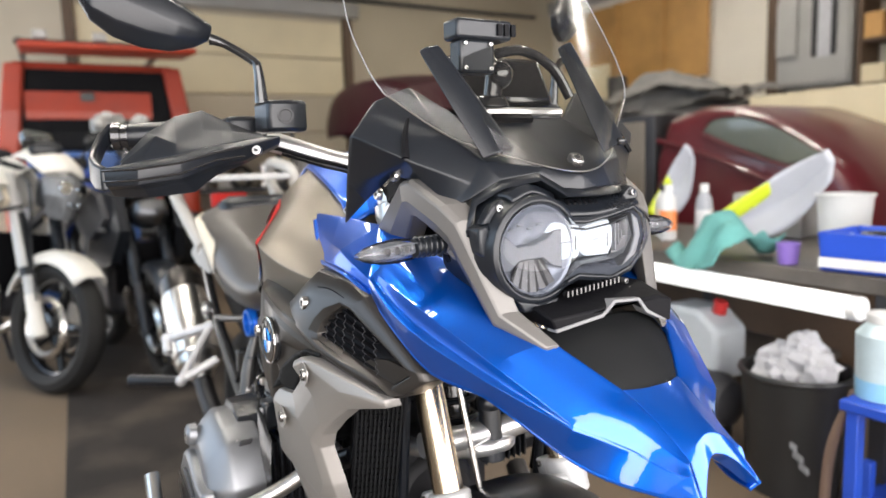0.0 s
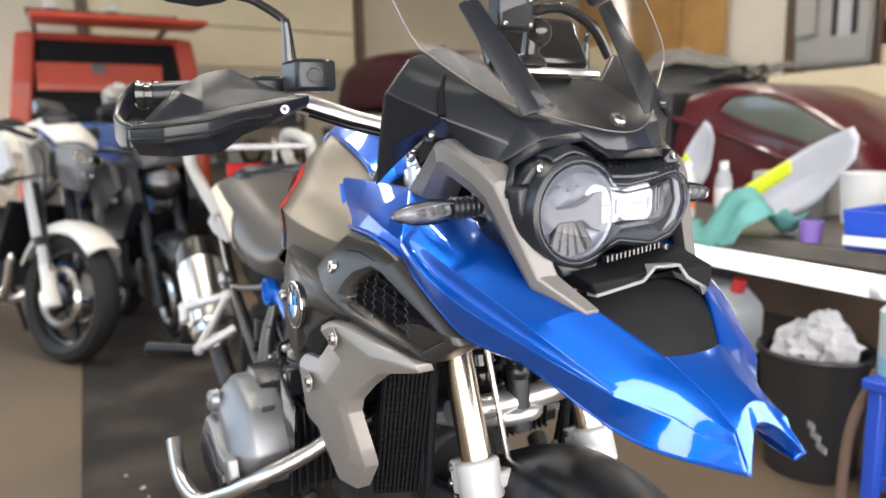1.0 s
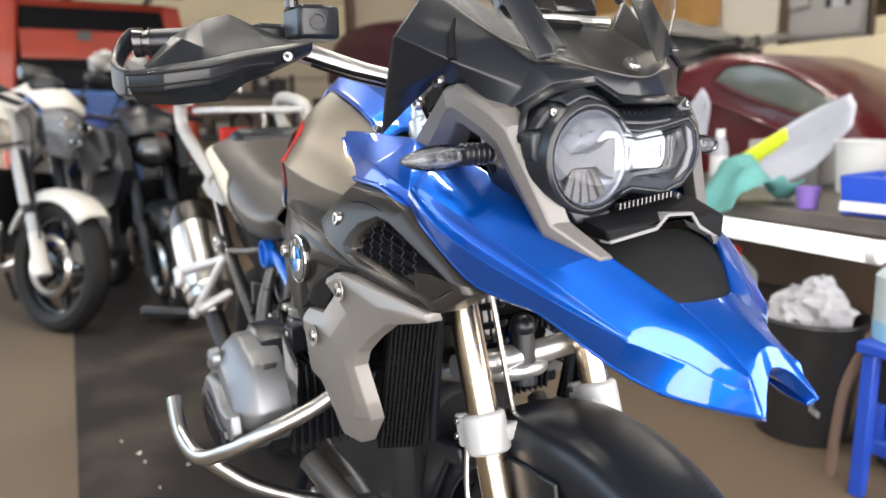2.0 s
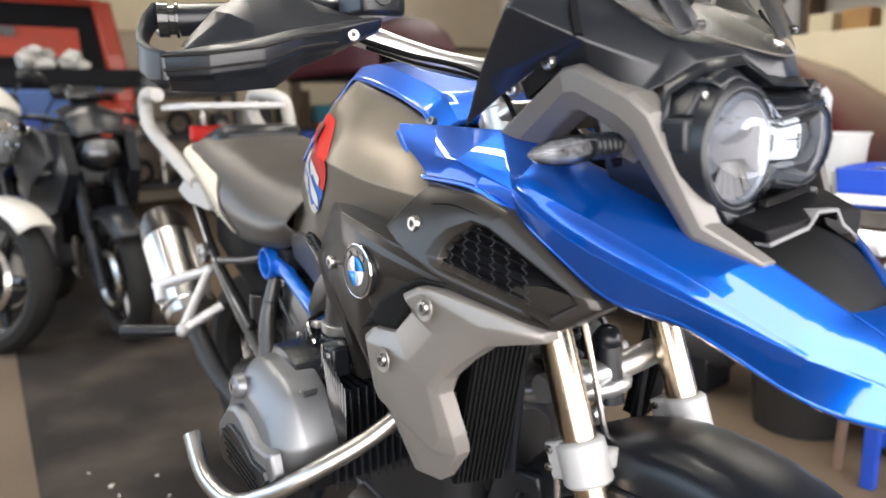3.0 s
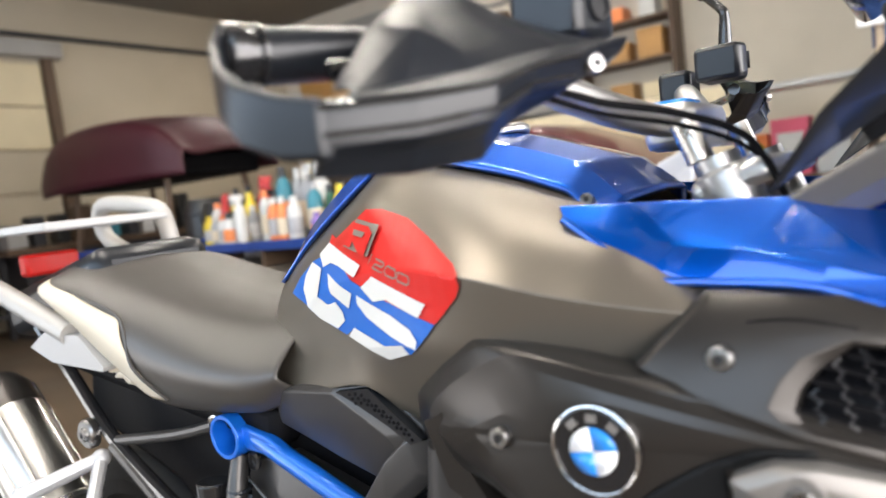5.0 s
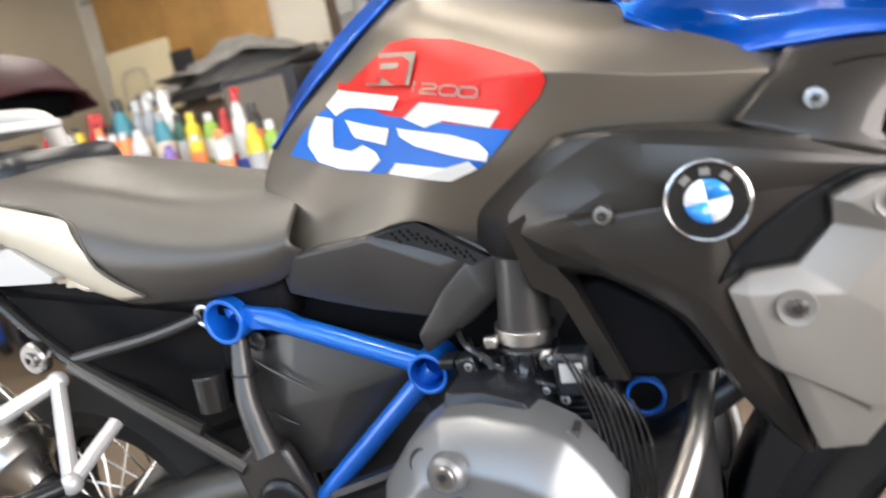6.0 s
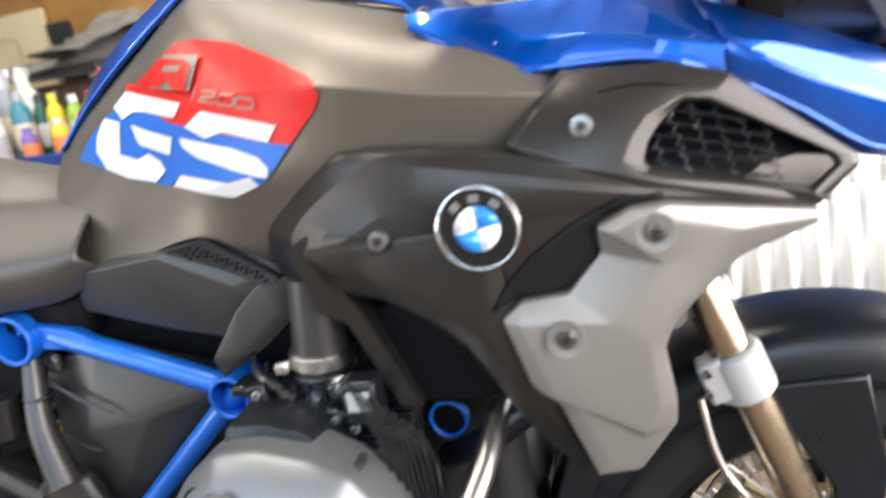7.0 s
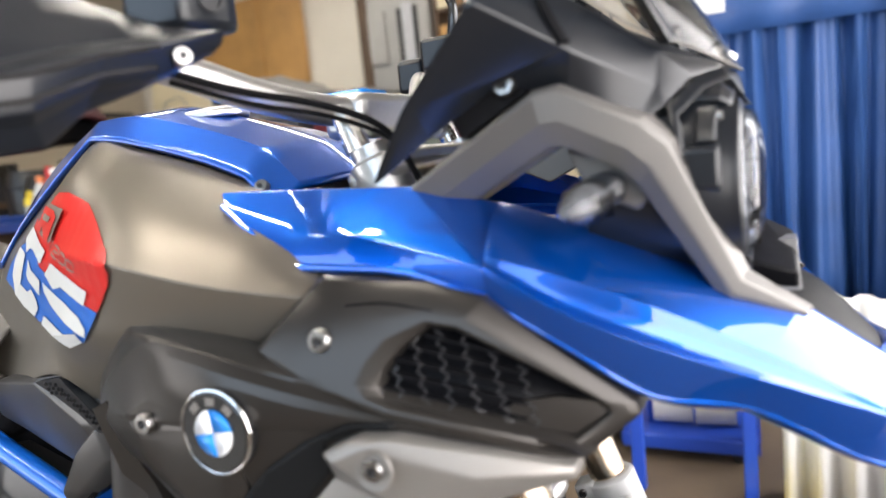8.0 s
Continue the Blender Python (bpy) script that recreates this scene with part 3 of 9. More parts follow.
    # shallow dish, smooth above
    dish = B()
    rings = [(0.0575, 0.0505), (0.0530, 0.0480), (0.0470, 0.0400), (0.0430, 0.0290), (0.0410, 0.0160), (0.0405, 0.0020)]
    bridge(dish, [[(x, cy + r * math.cos(a), cz + r * math.sin(a)) for a in [2 * math.pi * i / 48 for i in range(48)]] for x, r in rings], True, False)
    part("reflector", dish, LINER, head, "silver dished reflector", solid=0.001)
    # waisted frosted web across the dish
    web = [(-0.1165, 1.013), (-0.112, 1.019), (-0.092, 1.003), (-0.070, 1.004), (-0.052, 1.010), (-0.042, 1.018), (-0.030, 1.020), (-0.030, 0.974), (-0.044, 0.978), (-0.058, 0.988), (-0.090, 0.987), (-0.104, 0.976), (-0.112, 0.977), (-0.117, 0.989)]
    part("reflector_web", prism(B(), web, 0.040, 0.0555, "x"), FROSTED, head, "frosted waisted web", bevel=0.0015)
    # dark lower fan in five facets
    bm = B()
    rows = [[], []]
    for k in range(11):
        u = k / 10
        rows[0].append((0.0535 - 0.003 * (k % 2), -0.091 + 0.034 * u, 0.9865))
        rows[1].append((0.0560 - 0.003 * (k % 2), -0.108 + 0.066 * u, 0.9600 - 0.010 * math.sin(math.pi * u)))
    bridge(bm, rows, False, False)
    part("reflector_fan", bm, FLUTE, head, "grey faceted lower reflector", solid=0.001, flat=True)
    for k in range(4):
        part("mirror_clip", box(B(), (0.0500, -0.098 + 0.013 * k, 1.022 + (0.004 if k % 2 else 0)), (0.004, 0.008, 0.0022)), LAMPDARK, head, bevel=0.001)
    # stepped frame round the twin lamps
    line = [(-0.020, 1.020), (0.004, 1.016), (0.040, 1.020), (0.066, 1.027), (0.074, 1.004), (0.060, 0.984), (0.044, 0.978), (-0.006, 0.976), (-0.030, 0.962)]

    def ribbon(k, x):
        return [(x, 0.012 + (y - 0.012) * k, 1.000 + (z - 1.000) * k) for y, z in line]
    bm = B()
    bridge(bm, [ribbon(1.04, 0.0585), ribbon(0.99, 0.0610), ribbon(0.93, 0.0560), ribbon(0.86, 0.040)], False, False)
    part("lamp_trim", bm, TRIMW, head, "bright stepped lamp trim", solid=0.001, angle=20)
    part("lamp_bezel", prism(B(), [(-0.045, 1.024), (-0.02, 1.018), (0.055, 1.022), (0.066, 1.004), (0.044, 0.982), (0.0, 0.980), (-0.044, 0.974)], 0.026, 0.043, "x"), LINER, head, "clear lamp bezel", bevel=0.003)
    for k in range(3):
        part("light_guide", box(B(), (0.0480, 0.056 + 0.005 * k, 1.003), (0.008, 0.0022, 0.034 - 0.004 * k)), FROSTED, head, bevel=0.0006)
    part("side_shade", prism(B(), [(0.076, 1.031), (0.087, 1.024), (0.092, 1.003), (0.084, 0.980), (0.060, 0.966), (0.074, 0.984), (0.081, 1.004)], 0.030, 0.0585, "x"), LAMPDARK, head, bevel=0.002)
    for y, w in ((-0.022, 0.0235), (0.028, 0.0225)):
        bm = B()
        rim = [(1, 0.5), (0.72, 0.94), (-0.72, 0.94), (-1, 0.5), (-1, -0.5), (-0.72, -0.94), (0.72, -0.94), (1, -0.5)]
        bridge(bm, [[(x, y + u * w * k, 1.004 + v * w * k) for u, v in rim] for x, k in ((0.036, 1.02), (0.050, 1.0), (0.0535, 0.94), (0.0545, 0.80), (0.0550, 0.4))])
        part("led", bm, LED, head, "lit white lamp", bevel=0.003)
        part("led_bar", box(B(), (0.0560, y - 0.002, 1.003), (0.0018, w * 0.80, 0.0014)), TRIMW, head)
        part("led_bar", box(B(), (0.0558, y + w * 0.5, 1.001), (0.0018, 0.0010, w * 0.7)), TRIMW, head)


def add_nose():
    # black fairing over the lamp: flat middle panel, bolt band, creased side wing
    net = [
        (0.055, 0.0, 1.081), (0.060, 0.0, 1.062), (0.055, -0.026, 1.064), (0.044, -0.055, 1.083), (0.028, -0.095, 1.076), (0.012, -0.122, 1.058),
        (0.040, -0.045, 1.092), (0.006, -0.105, 1.099), (-0.040, -0.128, 1.134), (-0.074, 0.0, 1.152), (-0.074, -0.082, 1.152),
        (-0.108, -0.135, 1.193), (-0.100, -0.186, 1.174), (-0.087, -0.224, 1.132), (-0.043, -0.175, 1.101), (0.004, -0.118, 1.073),
        (-0.189, -0.194, 1.022), (-0.148, -0.184, 1.050), (-0.096, -0.166, 1.086), (-0.052, -0.152, 1.076), (-0.008, -0.142, 1.044),
        (-0.150, -0.205, 1.075),
    ]
    mid = [(0, 6, 7, 10, 9), (6, 0, 2, 3), (0, 1, 2), (7, 6, 3, 4), (15, 7, 4, 5)]
    outer = [(10, 7, 8), (11, 12, 13, 14, 8), (8, 14, 15, 7), (10, 8, 11), (13, 21, 17, 18, 14), (21, 16, 17), (14, 18, 19), (14, 19, 20, 15), (15, 20, 5)]
    half = len(net)
    twin = {}
    pts = list(net)
    for k, (x, y, z) in enumerate(net):
        if y == 0.0:
            twin[k] = k
        else:
            twin[k] = len(pts)
            pts.append((x, -y, z))
    # the far side of the lamp opening is lower than the arch over the round lens
    pts[twin[3]], pts[twin[4]], pts[twin[5]] = (0.046, 0.055, 1.064), (0.030, 0.086, 1.064), (0.012, 0.124, 1.046)
    faces = mid + outer + [tuple(twin[k] for k in reversed(f)) for f in mid + outer]
    nose = moulded("nose_fairing", pts, faces, BLACKP, bike, "matt black nose fairing with creased side wings", 0.0030, 0.006, (-1, 0, -0.2))
    for side in (-1, 1):
        slot = [(-0.066, side * 0.160, 1.151), (-0.058, side * 0.169, 1.130), (-0.045, side * 0.176, 1.104)]
        part("wing_groove", tube(B(), slot, [0.0018, 0.0042, 0.0052], 6), VOID, nose)
        part("wing_mark", tube(B(), [(-0.076, side * 0.150, 1.165), (-0.079, side * 0.147, 1.172), (-0.072, side * 0.144, 1.166)], 0.0007, 5, 1, False), LIPGREY, nose)
        part("bolt_seat", spin(B(), (0.006, side * 0.103, 1.077), (0.8, 0.2 * side, 0.7), [(-0.010, 0.016), (0.0008, 0.0145), (0.0000, 0.0105), (-0.004, 0.0100)], 24), BLACKP, nose)
        bolt(nose, (0.0065, side * 0.103, 1.0775), (0.8, 0.2 * side, 0.7), 0.0088)
    # folded rim that frames the lamp
    line = [(0.020, -0.138, 1.024), (0.012, -0.122, 1.058), (0.028, -0.095, 1.076), (0.044, -0.055, 1.083), (0.055, -0.026, 1.064), (0.056, 0.026, 1.063), (0.046, 0.055, 1.064), (0.030, 0.086, 1.064), (0.012, 0.124, 1.046), (0.020, 0.140, 1.024), (0.014, 0.150, 0.980), (0.018, 0.140, 0.940)]
    rows = [[Vector(p) for p in line], [Vector(p) + Vector((0.006, 0, -0.008)) for p in line], [Vector(p) + Vector((-0.03, 0, -0.012)) for p in line]]
    bm = B()
    bridge(bm, rows, False, False)
    part("lamp_rim", bm, BLACKP, bike, "black rim round the lamp", solid=0.003, angle=20)


def add_screen():
    half = [
        [(0.058, 0.0, 1.083), (0.030, -0.066, 1.098), (-0.022, -0.126, 1.126), (-0.068, -0.190, 1.180)],
        [(0.026, 0.0, 1.140), (0.004, -0.075, 1.150), (-0.036, -0.142, 1.172), (-0.085, -0.202, 1.212)],
        [(-0.040, 0.0, 1.235), (-0.055, -0.080, 1.240), (-0.085, -0.150, 1.250), (-0.125, -0.207, 1.275)],
        [(-0.100, 0.0, 1.340), (-0.115, -0.075, 1.345), (-0.140, -0.140, 1.350), (-0.175, -0.190, 1.365)],
        [(-0.150, 0.0, 1.430), (-0.160, -0.060, 1.428), (-0.178, -0.110, 1.420), (-0.205, -0.150, 1.410)],
    ]
    rows = [[(x, y, z) for x, y, z in reversed(r)] + [(x, -y, z) for x, y, z in r[1:]] for r in half]
    g = part("windscreen", sheet(B(), rows, 4, 4), SCREEN, bike, "clear curved windscreen", solid=0.0)
    g.visible_shadow = False
    edge = [Vector(p) for p in rows[0]]
    part("screen_edge", tube(B(), edge, 0.0009, 6, 6), SATIN, g, "pale polished lower edge")
    for k in (0, -1):
        part("screen_edge", tube(B(), [Vector(r[k]) for r in rows], 0.0009, 6, 6), LIPGREY, g, "pale cut edge")
    bolt(bike, (0.046, 0.0, 1.098), (0.7, 0, 1), 0.010, "screen_button", BOLT)
    # two black support bars behind the screen
    for lo, hi, flat in (((0.010, -0.083, 1.106), (-0.045, -0.138, 1.226), (-0.005, 0.024, 0.005)), ((0.000, 0.104, 1.112), (-0.060, 0.074, 1.243), (-0.006, 0.022, 0.008))):
        lo, hi, w = Vector(lo), Vector(hi), Vector(flat)
        n0 = (hi - lo).cross(w).normalized() * 0.006
        if n0.x < 0:
            n0 = -n0
        bm = B()
        bridge(bm, [[c - w * k, c - w * k * 0.5 + n0, c + w * k * 0.6 + n0, c + w * k, c - n0] for c, k in ((lo, 1.1), (lo.lerp(hi, 0.5), 0.95), (hi, 0.72), (hi + (hi - lo) * 0.03, 0.60))])
        bar = part("screen_support", bm, BLACKP, bike, "black screen support bar", bevel=0.002)
        part("support_foot", box(B(), lo + Vector((0.004, 0.008, 0.006)), (0.008, 0.014, 0.010), Matrix.Rotation(radians(35), 3, "Y")), BLACKG, bar, bevel=0.003)
    dash = part("dash_bar", box(B(), (-0.088, 0.026, 1.162), (0.010, 0.128, 0.011)), ALU, bike, "bright metal cross bar under the device holder", bevel=0.003)
    part("dash_recess", box(B(), (-0.066, -0.010, 1.150), (0.010, 0.060, 0.012), Matrix.Rotation(radians(35), 3, "Y")), VOID, dash)
    part("dash_panel", box(B(), (-0.100, 0.005, 1.148), (0.05, 0.17, 0.012)), BLACKP, bike, bevel=0.004)
    mount = part("device_mount", box(B(), (-0.060, -0.072, 1.224), (0.026, 0.050, 0.040)), BLACKP, bike, "black device holder with four screws", bevel=0.004)
    for dy, dz in ((-0.02, 0.018), (0.02, 0.018), (-0.02, -0.018), (0.02, -0.018)):
        bolt(mount, (-0.046, -0.072 + dy * 0.9, 1.224 + dz * 0.8), (1, -0.3, 0), 0.0026, "screw")
    part("mount_top", box(B(), (-0.062, -0.062, 1.256), (0.034, 0.080, 0.024)), BLACKP, mount, bevel=0.004)
    for k in range(3):
        part("mount_slot", box(B(), (-0.044, -0.042 + k * 0.010, 1.256), (0.004, 0.006, 0.014)), VOID, mount)
    part("mount_arm", tube(B(), [(-0.070, -0.03, 1.232), (-0.060, 0.005, 1.236), (-0.045, 0.040, 1.214), (-0.035, 0.060, 1.176)], 0.0065, 10), BLACKG, mount)
    part("mount_joint", ball(cyl(B(), (-0.080, -0.032, 1.170), (-0.075, -0.030, 1.205), 0.012), (-0.072, -0.024, 1.206), 0.018), BLACKG, mount)
    part("mount_cup", cyl(B(), (-0.082, -0.032, 1.168), (-0.080, -0.032, 1.182), 0.026, 0.018), BLACKG, mount, bevel=0.003)


def add_tank():
    rear = [
        [(-0.822, -0.100, 0.965), (-0.848, -0.096, 0.932), (-0.864, -0.096, 0.904), (-0.846, -0.122, 0.850), (-0.834, -0.138, 0.806)],
        [(-0.765, -0.100, 1.000), (-0.772, -0.120, 0.960), (-0.779, -0.129, 0.905), (-0.779, -0.131, 0.852), (-0.778, -0.147, 0.815)],
        [(-0.690, -0.098, 1.048), (-0.700, -0.128, 1.005), (-0.700, -0.154, 0.945), (-0.702, -0.159, 0.873), (-0.698, -0.171, 0.830)],
        [(-0.610, -0.096, 1.094), (-0.610, -0.150, 1.045), (-0.605, -0.190, 0.970), (-0.605, -0.196, 0.893), (-0.606, -0.196, 0.848)],
    ]
    front = [
        [(-0.545, -0.104, 1.078), (-0.535, -0.168, 1.038), (-0.525, -0.218, 0.980), (-0.525, -0.224, 0.905), (-0.543, -0.189, 0.816)],
        [(-0.450, -0.116, 1.054), (-0.438, -0.202, 1.015), (-0.428, -0.252, 0.976), (-0.425, -0.239, 0.912), (-0.440, -0.220, 0.850)],
        [(-0.380, -0.122, 1.030), (-0.362, -0.200, 0.996), (-0.340, -0.247, 0.957), (-0.325, -0.231, 0.905), (-0.330, -0.230, 0.870)],
        [(-0.340, -0.130, 1.012), (-0.300, -0.184, 0.984), (-0.255, -0.229, 0.943), (-0.235, -0.213, 0.900), (-0.240, -0.215, 0.870)],
        [(-0.320, -0.126, 1.000), (-0.265, -0.172, 0.972), (-0.200, -0.206, 0.936), (-0.180, -0.196, 0.895), (-0.190, -0.200, 0.870)],
    ]
    bm = sheet(B(), rear + front, 5, 5, (2, 3))
    skin = BVHTree.FromBMesh(bm)
    other = bm.copy()
    tank = part("tank_side", bm, BRONZE, bike, "satin bronze-grey tank side panel", solid=0.003, angle=28)
    far = part("tank_side", flip_y(other), BRONZE, bike, "satin bronze-grey tank side panel", solid=0.003, angle=28)
    for half in (tank, far):
        md = half.modifiers.new("soft_edges", "BEVEL")
        md.width, md.segments, md.limit_method, md.angle_limit = 0.003, 3, "ANGLE", radians(26)
    # blue deck along the top, falling to the seat
    rows = [
        [(-0.830, -0.106, 0.950), (-0.838, -0.085, 0.955), (-0.842, 0.0, 0.960)],
        [(-0.765, -0.106, 1.003), (-0.780, -0.085, 1.018), (-0.790, 0.0, 1.022)],
        [(-0.690, -0.104, 1.052), (-0.704, -0.084, 1.072), (-0.712, 0.0, 1.078)],
        [(-0.620, -0.102, 1.094), (-0.628, -0.078, 1.114), (-0.632, 0.0, 1.122)],
        [(-0.560, -0.108, 1.086), (-0.560, -0.078, 1.112), (-0.560, 0.0, 1.124)],
        [(-0.450, -0.120, 1.060), (-0.450, -0.084, 1.084), (-0.450, 0.0, 1.092)],
        [(-0.380, -0.126, 1.036), (-0.380, -0.088, 1.060), (-0.380, 0.0, 1.066)],
        [(-0.345, -0.128, 1.000), (-0.335, -0.095, 1.020), (-0.325, 0.0, 1.025)],
    ]
    part("tank_top", both(sheet(B(), rows, 5, 4, (1,), (3, 6))), BLUE, bike, "glossy blue tank top cover", solid=0.005, angle=24)
    lid = spin(B(), (-0.53, 0.0, 1.104), (-0.12, 0, 1), [(0, 0.045), (0.008, 0.045), (0.012, 0.038)])
    part("filler_cap", lid, ALU, bike, "round metal filler cap", bevel=0.002)
    bolt(bike, (-0.362, -0.124, 1.026), (0.2, -1, 0.4), 0.007)
    # stickers: a red and a blue field with slanted white bands
    red = [(-0.703, 1.013), (-0.651, 1.001), (-0.628, 1.032), (-0.613, 1.040), (-0.581, 1.039), (-0.531, 1.027), (-0.480, 1.006), (-0.440, 0.987), (-0.430, 0.979), (-0.427, 0.969), (-0.435, 0.958), (-0.469, 0.931), (-0.497, 0.937), (-0.614, 0.964), (-0.701, 1.001)]
    blue = [(-0.701, 1.001), (-0.614, 0.964), (-0.497, 0.937), (-0.469, 0.931), (-0.500, 0.905), (-0.513, 0.897), (-0.618, 0.912), (-0.637, 0.903), (-0.711, 0.914), (-0.754, 0.928), (-0.795, 0.938), (-0.774, 0.958), (-0.739, 0.981), (-0.716, 0.987)]
    part("red_sticker", decal(red, skin, 0.0040, 0.004), RED_DECAL, tank, "red vinyl sticker")
    part("blue_sticker", decal(blue, skin, 0.0045, 0.004), BLUE_DECAL, tank, "blue vinyl sticker")
    bands = [
        [(-0.722, 0.990), (-0.699, 1.004), (-0.597, 0.982), (-0.607, 0.969), (-0.659, 0.979), (-0.682, 0.981), (-0.704, 0.975)],
        [(-0.740, 0.980), (-0.709, 0.973), (-0.721, 0.953), (-0.710, 0.940), (-0.681, 0.933), (-0.660, 0.938), (-0.642, 0.929), (-0.637, 0.919), (-0.657, 0.908), (-0.706, 0.914), (-0.742, 0.926), (-0.758, 0.946), (-0.753, 0.964)],
        [(-0.687, 0.969), (-0.616, 0.951), (-0.625, 0.934), (-0.671, 0.947)],
        [(-0.594, 0.959), (-0.568, 0.972), (-0.477, 0.950), (-0.491, 0.936), (-0.543, 0.950), (-0.568, 0.946)],
        [(-0.605, 0.950), (-0.536, 0.935), (-0.506, 0.924), (-0.497, 0.913), (-0.501, 0.904), (-0.540, 0.915), (-0.585, 0.929), (-0.604, 0.941)],
        [(-0.615, 0.914), (-0.549, 0.903), (-0.520, 0.907), (-0.513, 0.898), (-0.548, 0.888), (-0.629, 0.903)],
    ]
    for k in bands:
        part("white_band", decal(k, skin, 0.0060, 0.004), WHITE_DECAL, tank, "white slanted band")
    part("grey_block", decal([(-0.647, 1.001), (-0.624, 1.031), (-0.572, 1.023), (-0.581, 0.991)], skin, 0.0082, 0.003), GREY_DECAL, tank)
    part("red_block", decal([(-0.644, 1.003), (-0.631, 1.028), (-0.590, 1.022), (-0.580, 1.015), (-0.584, 1.005), (-0.598, 1.005), (-0.587, 0.992), (-0.603, 0.995), (-0.613, 1.005), (-0.621, 1.007), (-0.625, 1.000)], skin, 0.0098, 0.003), RED_DECAL, tank)
    part("grey_slot", decal([(-0.620, 1.020), (-0.593, 1.016), (-0.597, 1.011), (-0.622, 1.014)], skin, 0.0112, 0.003), GREY_DECAL, tank)
    # small outlined figures in one slanting line
    def outline(x, z, pts, closed):
        line = [Vector((x + u * 0.0205 + v * 0.0035, 0, z - u * 0.0042 + v * 0.0085)) for u, v in pts]
        for a, b in zip(line, line[1:] + line[:1] if closed else line[1:]):
            n0 = (b - a).cross(Vector((0, 1, 0))).normalized() * 0.0009
            e = (b - a).normalized() * 0.0007
            part("grey_stroke", decal([(p.x, p.z) for p in (a - e + n0, b + e + n0, b + e - n0, a - e - n0)], skin, 0.0066, 0.004), GREY_DECAL, tank)
    outline(-0.5775, 0.9845, [(0, 0), (0, 1)], False)
    outline(-0.5670, 0.9810, [(0, 1), (0.8, 1), (0.95, 0.8), (0.85, 0.55), (0.1, 0.45), (0, 0), (1, 0)], False)
    for k in (0, 1):
        outline(-0.5425 + 0.0225 * k, 0.9755 - 0.0052 * k, [(0.12, 0), (0.85, 0), (1, 0.25), (1, 0.75), (0.85, 1), (0.12, 1), (0, 0.75), (0, 0.25)], True)


def add_side_panels():
    # four loops from the tucked-in edge over the rounded rim and its inner foot to the flat field round the badge
    edge = [(-0.553, -0.180, 0.852), (-0.521, -0.195, 0.877), (-0.485, -0.213, 0.902), (-0.449, -0.229, 0.921), (-0.426, -0.235, 0.922), (-0.372, -0.250, 0.919), (-0.324, -0.256, 0.912), (-0.236, -0.252, 0.894), (-0.151, -0.235, 0.872), (-0.037, -0.205, 0.829), (-0.185, -0.246, 0.852), (-0.224, -0.250, 0.787), (-0.238, -0.240, 0.665), (-0.236, -0.215, 0.584), (-0.264, -0.218, 0.603), (-0.300, -0.240, 0.664), (-0.329, -0.252, 0.723), (-0.347, -0.252, 0.746), (-0.393, -0.244, 0.775), (-0.424, -0.234, 0.783), (-0.490, -0.214, 0.785), (-0.524, -0.203, 0.803), (-0.543, -0.190, 0.823)]
    rim = [(-0.488, -0.239, 0.848), (-0.473, -0.243, 0.865), (-0.442, -0.250, 0.886), (-0.405, -0.258, 0.905), (-0.380, -0.263, 0.914), (-0.346, -0.267, 0.912), (-0.301, -0.269, 0.904), (-0.237, -0.263, 0.888), (-0.153, -0.243, 0.867), (-0.042, -0.209, 0.829), (-0.187, -0.250, 0.854), (-0.226, -0.254, 0.789), (-0.240, -0.244, 0.668), (-0.239, -0.223, 0.592), (-0.257, -0.236, 0.617), (-0.292, -0.256, 0.678), (-0.318, -0.268, 0.735), (-0.337, -0.270, 0.759), (-0.381, -0.266, 0.783), (-0.410, -0.261, 0.799), (-0.447, -0.253, 0.815), (-0.471, -0.247, 0.829), (-0.484, -0.242, 0.838)]
    foot = [(-0.456, -0.251, 0.843), (-0.442, -0.253, 0.857), (-0.416, -0.256, 0.878), (-0.389, -0.261, 0.897), (-0.369, -0.265, 0.903), (-0.343, -0.267, 0.901), (-0.298, -0.269, 0.892), (-0.238, -0.263, 0.878), (-0.153, -0.244, 0.855), (-0.050, -0.210, 0.829), (-0.190, -0.251, 0.856), (-0.229, -0.255, 0.790), (-0.241, -0.245, 0.668), (-0.240, -0.224, 0.596), (-0.252, -0.239, 0.624), (-0.287, -0.259, 0.685), (-0.312, -0.272, 0.741), (-0.329, -0.275, 0.764), (-0.367, -0.272, 0.787), (-0.402, -0.267, 0.806), (-0.428, -0.260, 0.825), (-0.444, -0.255, 0.834), (-0.452, -0.253, 0.839)]
    field = [(-0.425, -0.263, 0.848), (-0.415, -0.264, 0.853), (-0.394, -0.266, 0.863), (-0.374, -0.268, 0.872), (-0.358, -0.270, 0.881), (-0.333, -0.271, 0.887), (-0.294, -0.272, 0.884), (-0.239, -0.266, 0.871), (-0.158, -0.246, 0.853), (-0.055, -0.211, 0.829), (-0.194, -0.252, 0.856), (-0.233, -0.256, 0.790), (-0.244, -0.246, 0.669), (-0.242, -0.226, 0.601), (-0.249, -0.242, 0.629), (-0.282, -0.261, 0.692), (-0.306, -0.274, 0.746), (-0.322, -0.277, 0.769), (-0.358, -0.275, 0.791), (-0.388, -0.271, 0.813), (-0.406, -0.267, 0.829), (-0.416, -0.265, 0.837), (-0.422, -0.263, 0.843)]
    hub = Vector((-0.304, -0.2755, 0.850))
    back = [Vector(q) + Vector((0.004, 0.022, 0)) for q in edge]
    mid = [Vector(q).lerp(hub, 0.45) + Vector((0, -0.001, 0)) for q in field]
    core = [Vector(q).lerp(hub, 0.85) for q in field]
